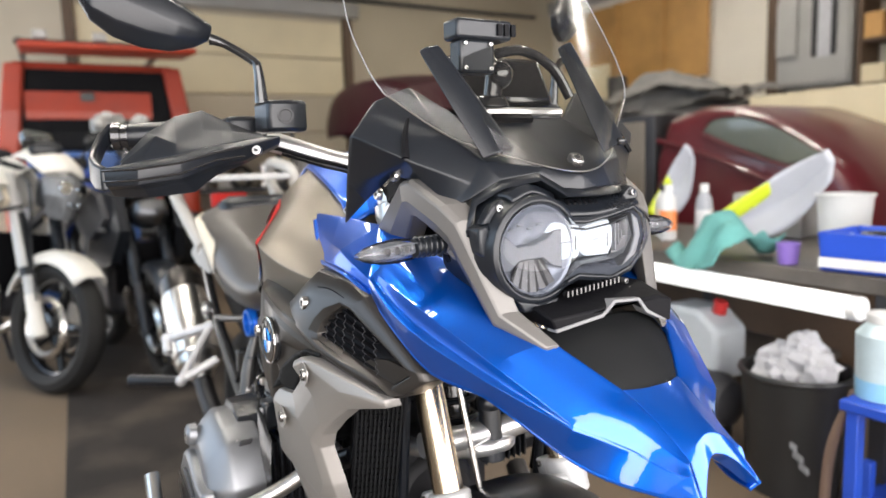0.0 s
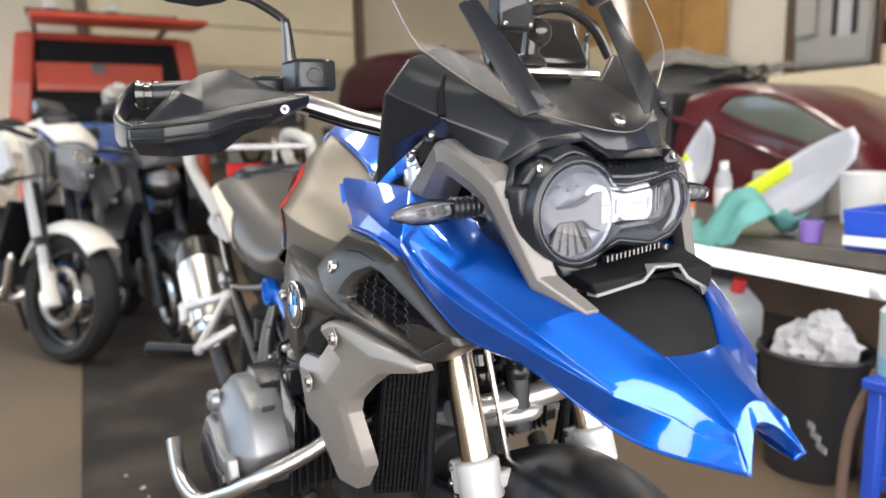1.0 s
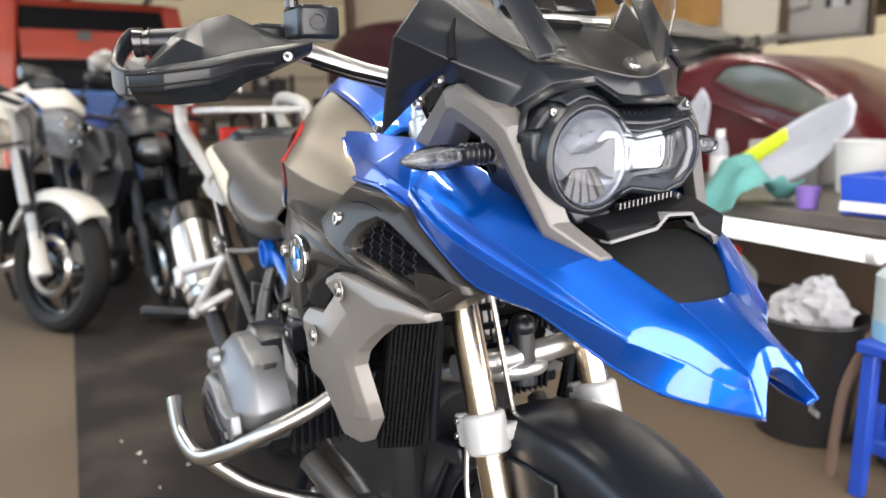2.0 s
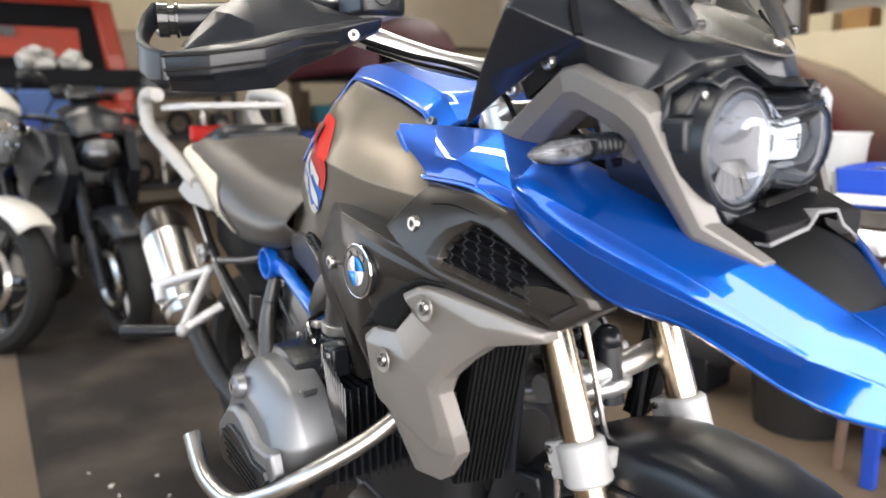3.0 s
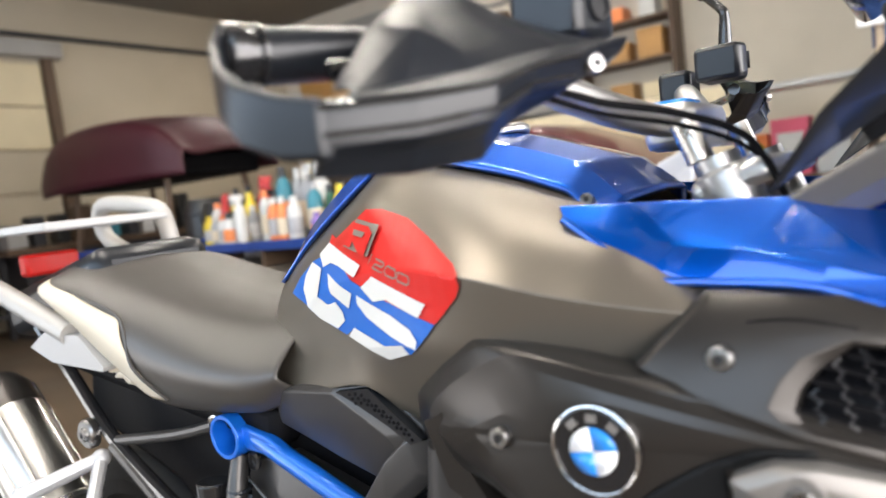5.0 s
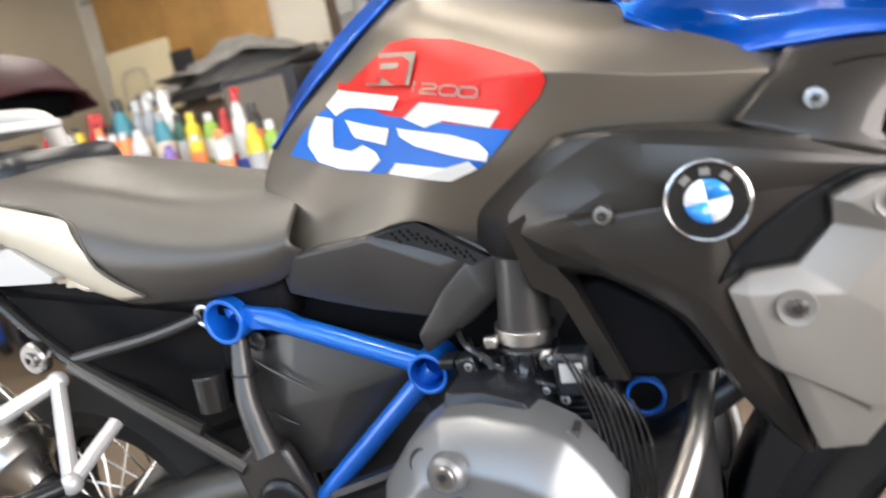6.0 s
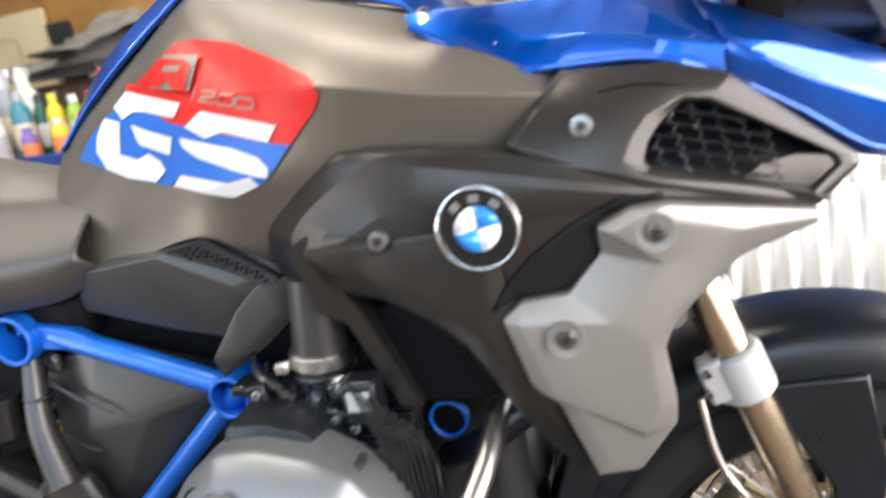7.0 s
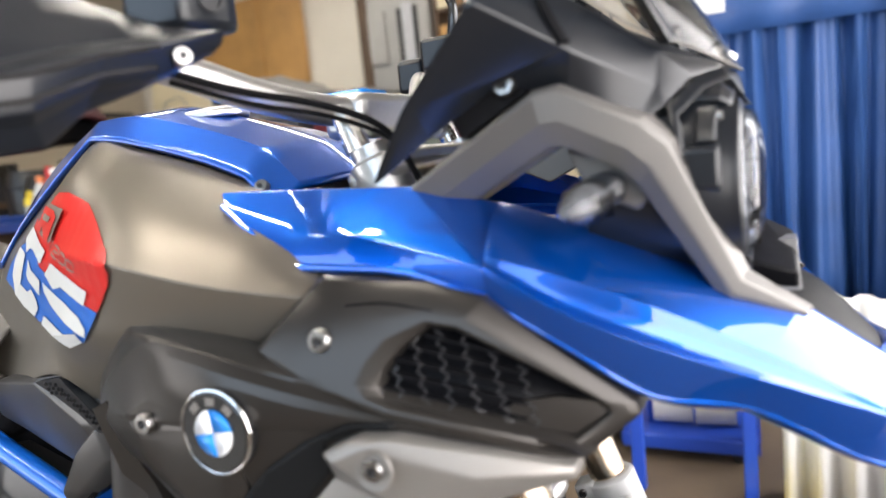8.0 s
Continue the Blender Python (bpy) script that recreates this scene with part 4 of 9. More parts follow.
    bm = B()
    over = [Vector(a).lerp(Vector(b), 0.55) + Vector((0, -0.004, 0)) for a, b in zip(edge, rim)]
    bridge(bm, [spline(q, 3, True) for q in (back, edge, over, rim, foot, field, mid, core)])
    panel_skin = BVHTree.FromBMesh(bm)
    p = part("side_panel", bm, DARKPANEL, bike, "dark bronze side panel with a round badge", angle=32)
    md = p.modifiers.new("soft_edges", "BEVEL")
    md.width, md.segments, md.limit_method, md.angle_limit = 0.0025, 2, "ANGLE", radians(13)
    leg = [(-0.492, 0.840), (-0.470, 0.850), (-0.446, 0.790), (-0.434, 0.771), (-0.396, 0.668), (-0.416, 0.668), (-0.450, 0.760), (-0.476, 0.775)]
    part("panel_leg", shell(leg, lambda x, z: -0.240 + (z - 0.78) * -0.10, 0.03, 0.006, 0.005, 0.03), DARKPANEL, p)
    bolt(p, (-0.3925, -0.2715, 0.846), (0, -1, 0.05), 0.0092)
    # round badge
    c = Vector((-0.306, -0.2765, 0.850))
    ax = Vector((0.02, -1, 0.03)).normalized()
    badge = part("badge", spin(B(), c, ax, [(-0.008, 0.0335), (0.0, 0.034), (0.003, 0.033), (0.0042, 0.0308), (0.0035, 0.0302)], 40), BLACKG, p, "round black, blue and white badge with a bright rim")
    part("badge_rim", ring(B(), c + ax * 0.002, ax, 0.0328, 0.0015, 44, 8), CHROME, badge)
    q = ax.to_track_quat("Z", "Y").to_matrix()
    for i in range(4):
        bm = B()
        r = 0.0182
        pts = [Vector((0, 0, 0))] + [Vector((r * math.cos(a), r * math.sin(a), 0)) for a in [i * math.pi / 2 + j * math.pi / 20 for j in range(11)]]
        vs = [bm.verts.new(c + ax * 0.0046 + q @ Matrix.Rotation(radians(8), 3, "Z") @ v) for v in pts]
        bm.faces.new(vs)
        part("badge_quarter", bm, EMB_WHITE if i % 2 else EMB_BLUE, badge, "white quarter" if i % 2 else "blue quarter", solid=0.0008)
    for a in (50, 90, 130):
        d = q @ Vector((0.0246 * math.cos(radians(a)), 0.0246 * math.sin(radians(a)), 0))
        turn = q @ Matrix.Rotation(radians(a - 90), 3, "Z")
        part("badge_bar", box(B(), c + ax * 0.0044 + d, (0.008, 0.006, 0.0008), turn), SILVER, badge)
    # intake cover with its mesh
    y3 = near([(-0.28, 0.905, -0.254), (-0.224, 0.913, -0.249), (-0.24, 0.955, -0.224), (-0.15, 0.95, -0.212), (-0.10, 0.93, -0.210), (-0.02, 0.86, -0.186), (-0.05, 0.83, -0.206), (-0.18, 0.865, -0.255), (-0.12, 0.85, -0.240)])
    outline = [(-0.282, 0.908), (-0.254, 0.938), (-0.234, 0.958), (-0.150, 0.953), (-0.106, 0.937), (-0.010, 0.858), (-0.008, 0.848), (-0.044, 0.822), (-0.064, 0.823), (-0.120, 0.846), (-0.182, 0.866), (-0.250, 0.890)]
    hole = [(-0.177, 0.882), (-0.173, 0.895), (-0.162, 0.908), (-0.144, 0.921), (-0.126, 0.918), (-0.036, 0.864), (-0.028, 0.853), (-0.050, 0.837), (-0.068, 0.843), (-0.120, 0.859), (-0.160, 0.869), (-0.172, 0.874)]
    def loop(k, d, shrink=0.0):
        ring_ = []
        for (ax_, az_), (bx_, bz_) in zip(outline, hole):
            u, w = ax_ + (bx_ - ax_) * k, az_ + (bz_ - az_) * k
            u, w = u + (-0.105 - u) * shrink, w + (0.880 - w) * shrink
            ring_.append((u, y3(u, w) + d, w))
        return ring_
    bm = B()
    bridge(bm, [loop(0, 0.034), loop(0, 0.005), loop(0.06, 0.0), loop(0.3, -0.002), loop(0.6, -0.002), loop(0.86, -0.001), loop(1.0, 0.004), loop(1.0, 0.018, 0.03)], True, False)
    ic = part("intake_cover", bm, DARKPANEL, bike, "dark bronze air intake cover with a meshed opening", angle=50)
    md = ic.modifiers.new("soft_edges", "BEVEL")
    md.width, md.segments, md.limit_method, md.angle_limit = 0.003, 3, "ANGLE", radians(14)
    bolt(ic, (-0.2205, y3(-0.2205, 0.9155) - 0.003, 0.9155), (0, -1, 0.1), 0.0092)
    part("cover_seam", tube(B(), [(x, y3(x, z) - 0.0015, z) for x, z in ((-0.205, 0.938), (-0.175, 0.939), (-0.140, 0.932))], 0.0009, 5), VOID, ic)
    # black sheet behind the mesh, for the shade deep in the intake
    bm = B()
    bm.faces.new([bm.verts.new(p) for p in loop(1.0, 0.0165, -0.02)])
    part("vent_backing", bm, VOID, ic, "black sheet standing in for the dark depth of the opening", solid=0.002)
    scoop = [(-0.104, 0.8535), (-0.086, 0.8640), (-0.060, 0.8660), (-0.036, 0.8610), (-0.029, 0.8530), (-0.050, 0.8385), (-0.068, 0.8440)]
    part("intake_scoop", shell(scoop, lambda u, w: y3(u, w) + 0.004 + max(0, -0.035 - u) * 0.16, 0.006, 0.003, 0.001, 0.012), DARKPANEL, ic, "smooth sloping scoop")
    def inside(x, z):
        n, hitcount = len(hole), False
        for i in range(n):
            (ax_, az_), (bx_, bz_) = hole[i], hole[(i + 1) % n]
            if (az_ > z) != (bz_ > z) and x < (bx_ - ax_) * (z - az_) / (bz_ - az_) + ax_:
                hitcount = not hitcount
        return hitcount
    for j in range(8):
        z0 = 0.846 + j * 0.0105
        xs = [x for x in [-0.180 + 0.004 * i for i in range(26)] if inside(x, z0 - (x + 0.13) * 0.30)]
        if len(xs) > 3:
            line = [[(x, y3(x, z0 - (x + 0.13) * 0.30) + d, z0 - (x + 0.13) * 0.30 + h) for x in (xs[0], xs[-1])] for d, h in ((0.0095, 0.0011), (0.0095, -0.0011), (0.0155, -0.0011), (0.0155, 0.0011))]
            bm = B()
            bridge(bm, [[q[0] for q in line], [q[1] for q in line]])
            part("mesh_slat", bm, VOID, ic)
    for i in range(6):
        x0 = -0.168 + i * 0.0165
        line = []
        for k in range(18):
            z = 0.846 + k * 0.0045
            x = x0 + (0.903 - z) * 0.22 + (0.0022 if k % 2 else -0.0022)
            if inside(x, z):
                line.append((x, y3(x, z) + 0.0085, z))
        if len(line) > 3:
            part("mesh_wire", tube(B(), line, 0.0006, 4, 1, False, False), WIRE, ic)
    # black patch on the panel, painted for the shade between it and the silver shield
    rec = [(-0.304, 0.778), (-0.290, 0.800), (-0.268, 0.821), (-0.236, 0.842), (-0.200, 0.857), (-0.165, 0.858), (-0.165, 0.853), (-0.192, 0.853), (-0.219, 0.842), (-0.219, 0.818), (-0.245, 0.789), (-0.283, 0.787)]
    part("hollow_patch", decal(rec, panel_skin, 0.0025, 0.008), MATTBLACK, p, "black patch laid on the panel for the shaded hollow behind the shield", solid=0.002)
    # silver lower panel with a fold across it
    ya = near([(-0.298, 0.772, -0.279), (-0.173, 0.837, -0.266), (-0.2475, 0.754, -0.283), (-0.05, 0.82, -0.219), (-0.16, 0.72, -0.250), (-0.11, 0.79, -0.238), (-0.24, 0.786, -0.276), (-0.20, 0.69, -0.270), (-0.26, 0.69, -0.276)])
    y4 = lambda x, z: max(ya(x, z), -0.268 + (0.690 - z + (x + 0.24) * -0.62) * 0.60)
    net = [
        (-0.298, 0.771, 0.004), (-0.281, 0.784, 0.006), (-0.243, 0.786, 0.010), (-0.210, 0.760, 0.0), (-0.168, 0.803, 0.0), (-0.216, 0.839, 0.004), (-0.215, 0.816, 0.014), (-0.190, 0.851, 0.003), (-0.163, 0.851, 0.0),
        (-0.047, 0.823, 0.0), (-0.047, 0.812, 0.002), (-0.107, 0.798, 0.004), (-0.140, 0.772, 0.004), (-0.164, 0.748, 0.004), (-0.172, 0.728, 0.004), (-0.165, 0.675, 0.004), (-0.166, 0.650, 0.004), (-0.199, 0.604, 0.006), (-0.236, 0.606, 0.008), (-0.260, 0.690, 0.006), (-0.280, 0.712, 0.004),
        (-0.262, 0.698, -0.002), (-0.195, 0.650, 0.0), (-0.283, 0.768, -0.003), (-0.205, 0.835, -0.003), (-0.182, 0.846, -0.003), (-0.108, 0.822, -0.003), (-0.158, 0.768, -0.002), (-0.184, 0.738, -0.002), (-0.180, 0.672, 0.0), (-0.246, 0.690, 0.003), (-0.222, 0.616, 0.006), (-0.195, 0.640, 0.005),
    ]
    pts = [(x, ya(x, z) + d + (0.0 if z > 0.705 else (0.705 - z) * 0.17), z) for x, z, d in net]
    faces = [(0, 1, 23), (1, 2, 3, 23), (2, 6, 4, 3), (6, 5, 24, 4), (5, 7, 25, 24), (7, 8, 25), (8, 9, 26, 25), (9, 10, 26), (10, 11, 26), (24, 25, 26, 4), (11, 12, 27, 4, 26), (12, 13, 27), (4, 27, 3), (27, 28, 3), (13, 14, 28, 27), (14, 15, 29, 28), (3, 28, 29, 22, 21, 23), (0, 23, 21, 20), (15, 16, 22, 29), (21, 22, 32, 30), (20, 21, 30, 19), (30, 32, 17, 31), (19, 30, 31, 18), (31, 17, 18), (22, 16, 32), (16, 17, 32)]
    sh = moulded("lower_shield", pts, faces, SILVER, bike, "satin silver lower side shield", 0.003, 0.020)
    for (x, z) in ((-0.173, 0.832), (-0.2475, 0.754)):
        part("bolt_recess", spin(B(), (x, ya(x, z) - 0.004, z), (0, -1, 0.05), [(0, 0.0155), (0.0015, 0.0150), (0.0004, 0.0115)], 24), SILVER, sh)
        bolt(sh, (x, ya(x, z) - 0.005, z), (0, -1, 0.05), 0.0085)


def add_front_end():
    def forks(s):
        top, low = Vector((-0.215, 0.1 * s, 0.965)), Vector((0.020, 0.1 * s, 0.305))
        d = (low - top).normalized()
        leg = part("fork_leg", cyl(B(), top, low - d * 0.13, 0.0215, None, 28), GOLD, bike, "champagne metal fork tube")
        part("fork_shoe", cyl(B(), low - d * 0.15, low + d * 0.03, 0.027, 0.024, 24), ALU, leg, "silver fork foot")
        c = top + d * 0.36
        clamp = part("fork_clamp", spin(B(), c - d * 0.03, d, [(0, 0.026), (0.004, 0.030), (0.05, 0.030), (0.054, 0.026)], 28), WHITECLAMP, leg, "white painted fork clamp", bevel=0.001)
        part("clamp_lug", box(B(), c + Vector((-0.026, -0.010, 0.0)), (0.026, 0.030, 0.046), Matrix.Rotation(radians(-20), 3, "Y")), WHITECLAMP, clamp, bevel=0.004)
        for k in (-0.010, 0.012):
            bolt(clamp, c + Vector((-0.034, -0.026, k)), (0, -1, 0), 0.005)
    forks(-1)
    forks(1)
    c = Vector((-0.087, 0, 0.605))
    part("fork_bridge", box(B(), c + Vector((0, 0, 0.022)), (0.035, 0.19, 0.022), Matrix.Rotation(radians(-18), 3, "Y")), WHITECLAMP, bike, "white fork bridge", bevel=0.006)
    part("cross_member", tube(B(), [(-0.16, -0.11, 0.70), (-0.15, 0, 0.70), (-0.16, 0.11, 0.70)], 0.018, 12), ALU, bike, "silver steering cross member")
    part("wishbone", tube(B(), [(-0.36, -0.075, 0.63), (-0.25, -0.07, 0.655), (-0.15, -0.03, 0.68), (-0.15, 0.03, 0.68), (-0.25, 0.07, 0.655), (-0.36, 0.075, 0.63)], 0.014, 12), ALU, bike)
    part("wishbone_joint", ball(cyl(B(), (-0.145, 0, 0.66), (-0.15, 0, 0.74), 0.02, 0.016), (-0.15, 0, 0.745), 0.019), BLACKP, bike)
    part("shock_absorber", cyl(B(), (-0.22, -0.01, 0.64), (-0.27, -0.01, 0.92), 0.024), BLACKG, bike)
    for i in range(8):
        t = i / 7
        part("spring_coil", ring(B(), (-0.225 - 0.035 * t, -0.01, 0.67 + 0.2 * t), (-0.18, 0, 1), 0.031, 0.005, 20, 6), BLACKP, bike)
    part("brake_hose", tube(B(), [(-0.16, -0.06, 0.86), (-0.135, -0.055, 0.76), (-0.118, -0.045, 0.66), (-0.11, -0.04, 0.62)], 0.0042, 8), STEEL, bike, "braided steel brake hose")
    part("brake_hose", tube(B(), [(-0.135, -0.105, 0.60), (-0.12, -0.115, 0.53), (-0.085, -0.12, 0.47), (-0.075, -0.11, 0.42)], 0.0042, 8), STEEL, bike, "grey brake hose")
    # radiators behind black mesh
    for s in (-1, 1):
        rad = part("radiator", box(B(), (-0.196, 0.166 * s, 0.69), (0.03, 0.068, 0.23), Matrix.Rotation(radians(14), 3, "Y") @ Matrix.Rotation(radians(18 * s), 3, "Z")), VOID, bike, "black radiator with fine fins")
        turn = Matrix.Rotation(radians(14), 3, "Y") @ Matrix.Rotation(radians(18 * s), 3, "Z")
        for i in range(11):
            part("radiator_fin", box(B(), Vector((-0.196, 0.166 * s, 0.69)) + turn @ Vector((0.016, (i - 5) * 0.0060, 0)), (0.008, 0.0026, 0.222), turn), MATTBLACK, rad)
        for i in range(22):
            part("radiator_web", box(B(), Vector((-0.196, 0.166 * s, 0.69)) + turn @ Vector((0.0155, 0, (i - 10.5) * 0.0100)), (0.004, 0.064, 0.0012), turn), VOID, rad)
        part("radiator_frame", tube(B(), [(-0.17, 0.125 * s, 0.80), (-0.20, 0.125 * s, 0.58)], 0.008, 8), BLACKP, rad)
    # front wheel
    ax = Vector((0.012, 0, 0.302))
    wheel = part("front_wheel", ring(B(), ax, (0, 1, 0), 0.2, 0.012, 64, 10), BLACKG, bike, "front wheel with wire spokes")
    bm = B()
    n, rows = 72, []
    prof = [(-0.038, 0.213), (-0.056, 0.235), (-0.058, 0.262), (-0.045, 0.285), (-0.022, 0.297), (0, 0.300), (0.022, 0.297), (0.045, 0.285), (0.058, 0.262), (0.056, 0.235), (0.038, 0.213)]
    bm.free()
    bm = hoop(ax, (0, 1, 0), prof, n)
    part("tyre", bm, TYRE, wheel, "black road tyre")
    for i in range(44):
        t = 2 * math.pi * i / 44
        part("tread_block", box(B(), ax + Vector((0.2945 * math.cos(t), 0.026 * (1 if i % 2 else -1), 0.2945 * math.sin(t))), (0.006, 0.030, 0.030), Matrix.Rotation(-t, 3, "Y") @ Matrix.Rotation(0.5 if i % 2 else -0.5, 3, "X")), TYRE, wheel)
    part("hub", cyl(B(), ax - Vector((0, 0.05, 0)), ax + Vector((0, 0.05, 0)), 0.038), BLACKP, wheel)
    for i in range(36):
        t = 2 * math.pi * i / 36
        s = 0.04 * (1 if i % 2 else -1)
        t2 = t + (0.35 if (i // 2) % 2 else -0.35)
        part("spoke", tube(B(), [ax + Vector((0.036 * math.cos(t2), s, 0.036 * math.sin(t2))), ax + Vector((0.195 * math.cos(t), s * 0.5, 0.195 * math.sin(t)))], 0.0019, 6, 1, False), STEEL, wheel)
    for s in (-1, 1):
        disc = B()
        for k in range(2):
            ring(disc, ax + Vector((0, 0.062 * s, 0)), (0, 1, 0), 0.118 + 0.028 * k, 0.0032, 48, 6)
        for i in range(30):
            t = 2 * math.pi * i / 30
            box(disc, ax + Vector((0.132 * math.cos(t), 0.062 * s, 0.132 * math.sin(t))), (0.03, 0.004, 0.016), Matrix.Rotation(-t + 0.3, 3, "Y"))
        part("brake_disc", disc, STEEL, wheel, "drilled steel brake disc")
        part("disc_carrier", ring(B(), ax + Vector((0, 0.058 * s, 0)), (0, 1, 0), 0.075, 0.006, 32, 6), BRAKE, wheel)
        for i in range(6):
            t = 2 * math.pi * i / 6
            part("carrier_arm", tube(B(), [ax + Vector((0.04 * math.cos(t), 0.058 * s, 0.04 * math.sin(t))), ax + Vector((0.118 * math.cos(t + 0.3), 0.06 * s, 0.118 * math.sin(t + 0.3)))], 0.007, 6, 1, False), BRAKE, wheel)
        turn = Matrix.Rotation(radians(35), 3, "Y")
        cc = ax + Vector((-0.135, 0.082 * s, 0.120))
        cal = part("brake_caliper", box(B(), cc, (0.038, 0.046, 0.105), turn), BRAKE, bike, "gold brake caliper", bevel=0.010)
        for k in (-0.026, 0.022):
            part("caliper_lobe", cyl(B(), cc + turn @ Vector((0.004, 0.018 * s, k)), cc + turn @ Vector((0.004, 0.030 * s, k)), 0.017, 0.014), BRAKE, cal, bevel=0.003)
        part("caliper_bridge", box(B(), cc + turn @ Vector((0, 0.024 * s, 0)), (0.020, 0.010, 0.086), turn), BRAKE, cal, bevel=0.004)
        part("caliper_slot", box(B(), cc + turn @ Vector((-0.012, 0.0235 * s, 0.0)), (0.008, 0.004, 0.05), turn), VOID, cal)
        for k in (-0.044, 0.044):
            bolt(cal, cc + turn @ Vector((-0.006, 0.026 * s, k)), (0, s, 0), 0.006)
        part("carrier_bolt", spin(B(), cc + turn @ Vector((0.026, 0.010 * s, -0.030)), (0, s, 0), [(0, 0.012), (0.012, 0.012), (0.014, 0.009)], 12), ALU, cal)
    part("side_reflector", box(B(), (-0.038, -0.128, 0.405), (0.034, 0.006, 0.085), Matrix.Rotation(radians(-20), 3, "Y")), ORANGE, bike, "orange side reflector", bevel=0.002)
    # black mudguard over the wheel
    rows = []
    for i in range(12):
        a = radians(176 - i * 12)
        r = 0.345 + 0.014 * math.sin(math.pi * i / 11)
        w = 0.062 + 0.012 * math.sin(math.pi * i / 11)
        c0 = ax + Vector((r * math.cos(a), 0, r * math.sin(a)))
        n0 = Vector((math.cos(a), 0, math.sin(a)))
        rows.append([c0 - n0 * 0.065 + Vector((0, -w - 0.004, 0)), c0 - n0 * 0.03 + Vector((0, -w, 0)), c0 - n0 * 0.006 + Vector((0, -w * 0.75, 0)), c0, c0 - n0 * 0.006 + Vector((0, w * 0.75, 0)), c0 - n0 * 0.03 + Vector((0, w, 0)), c0 - n0 * 0.065 + Vector((0, w + 0.004, 0))])
    part("front_mudguard", sheet(B(), rows, 2, 3), BLACKP, bike, "matt black front mudguard", solid=0.004)
    flap = [(-0.275, 0.545), (-0.319, 0.414), (-0.300, 0.412), (-0.277, 0.428), (-0.225, 0.520), (-0.181, 0.525), (-0.190, 0.560)]
    part("mudguard_flap", prism(B(), flap, -0.088, -0.070), BLACKP, bike, "black mudguard flap", bevel=0.006)
    for s in (-1, 1):
        part("mudguard_stay", prism(B(), [(-0.08, 0.60), (0.03, 0.61), (0.05, 0.50), (0.03, 0.36), (0.0, 0.36), (-0.005, 0.48)], 0.078 * s, 0.086 * s), BLACKP, bike, bevel=0.004)


def add_bars():
    part("handlebar", tube(B(), [(-0.446, -0.446, 1.150), (-0.414, -0.36, 1.152), (-0.370, -0.25, 1.140), (-0.325, -0.15, 1.105), (-0.300, -0.07, 1.090), (-0.300, 0.07, 1.090), (-0.325, 0.15, 1.105), (-0.370, 0.25, 1.140), (-0.414, 0.36, 1.152), (-0.446, 0.446, 1.150)], 0.0150, 16), ALU, bike, "silver tapered handlebar")
    for s in (-1, 1):
        grip = tube(B(), [(-0.440, 0.424 * s, 1.150), (-0.414, 0.36 * s, 1.152), (-0.396, 0.31 * s, 1.148)], 0.0185, 18)
        part("grip", grip, BLACKP, bike, "black rubber grip")
        part("bar_end", spin(B(), (-0.440, 0.425 * s, 1.150), (-0.3, s, 0), [(0, 0.0205), (0.003, 0.0205), (0.004, 0.017), (0.010, 0.017), (0.011, 0.020), (0.022, 0.020), (0.026, 0.014)]), BLACKG, bike)
        # guard: blade, ledge, front band and lower lip
        A = [(-0.352, 0.449, 1.112), (-0.352, 0.412, 1.150), (-0.356, 0.374, 1.173), (-0.346, 0.339, 1.181), (-0.326, 0.310, 1.164), (-0.302, 0.280, 1.148)]
        M = [(-0.342, 0.447, 1.111), (-0.329, 0.404, 1.146), (-0.318, 0.380, 1.134), (-0.322, 0.345, 1.152), (-0.306, 0.310, 1.150), (-0.290, 0.276, 1.145)]
        Q = [(-0.338, 0.450, 1.108), (-0.322, 0.425, 1.112), (-0.306, 0.386, 1.118), (-0.300, 0.348, 1.128), (-0.288, 0.312, 1.134), (-0.278, 0.268, 1.142)]
        C = [(-0.346, 0.472, 1.104), (-0.312, 0.432, 1.105), (-0.292, 0.382, 1.111), (-0.286, 0.338, 1.123), (-0.276, 0.300, 1.130), (-0.259, 0.256, 1.141)]
        D = [(-0.345, 0.470, 1.080), (-0.313, 0.432, 1.081), (-0.297, 0.380, 1.088), (-0.298, 0.334, 1.106), (-0.288, 0.298, 1.110), (-0.266, 0.254, 1.132)]
        G = [(-0.354, 0.464, 1.076), (-0.324, 0.424, 1.076), (-0.308, 0.374, 1.082), (-0.307, 0.334, 1.100), (-0.297, 0.298, 1.107), (-0.273, 0.254, 1.128)]
        H = [(-0.365, 0.458, 1.066), (-0.334, 0.418, 1.063), (-0.322, 0.360, 1.068), (-0.316, 0.332, 1.090), (-0.304, 0.298, 1.103), (-0.280, 0.254, 1.126)]
        K = [(-0.392, 0.446, 1.070), (-0.364, 0.406, 1.068), (-0.350, 0.352, 1.074), (-0.336, 0.328, 1.096), (-0.318, 0.296, 1.108), (-0.290, 0.254, 1.130)]
        tops, lows = [A, M, Q], [Q, C, D, G, H, K]
        def net(rows):
            n = len(rows[0])
            return [(x, y * s, z) for r in rows for x, y, z in r], [(a * n + b, a * n + b + 1, a * n + n + b + 1, a * n + n + b) for a in range(len(rows) - 1) for b in range(n - 1)]
        guard = moulded("hand_guard", *net(lows), BLACKP, bike, "matt black plastic hand guard", 0.0022, 0.006, (-1, 0, 0))
        moulded("guard_blade", *net(tops), BLACKP, guard, "black angular wind blade", 0.0022, 0.005, (-1, 0, 0))
        strap = []
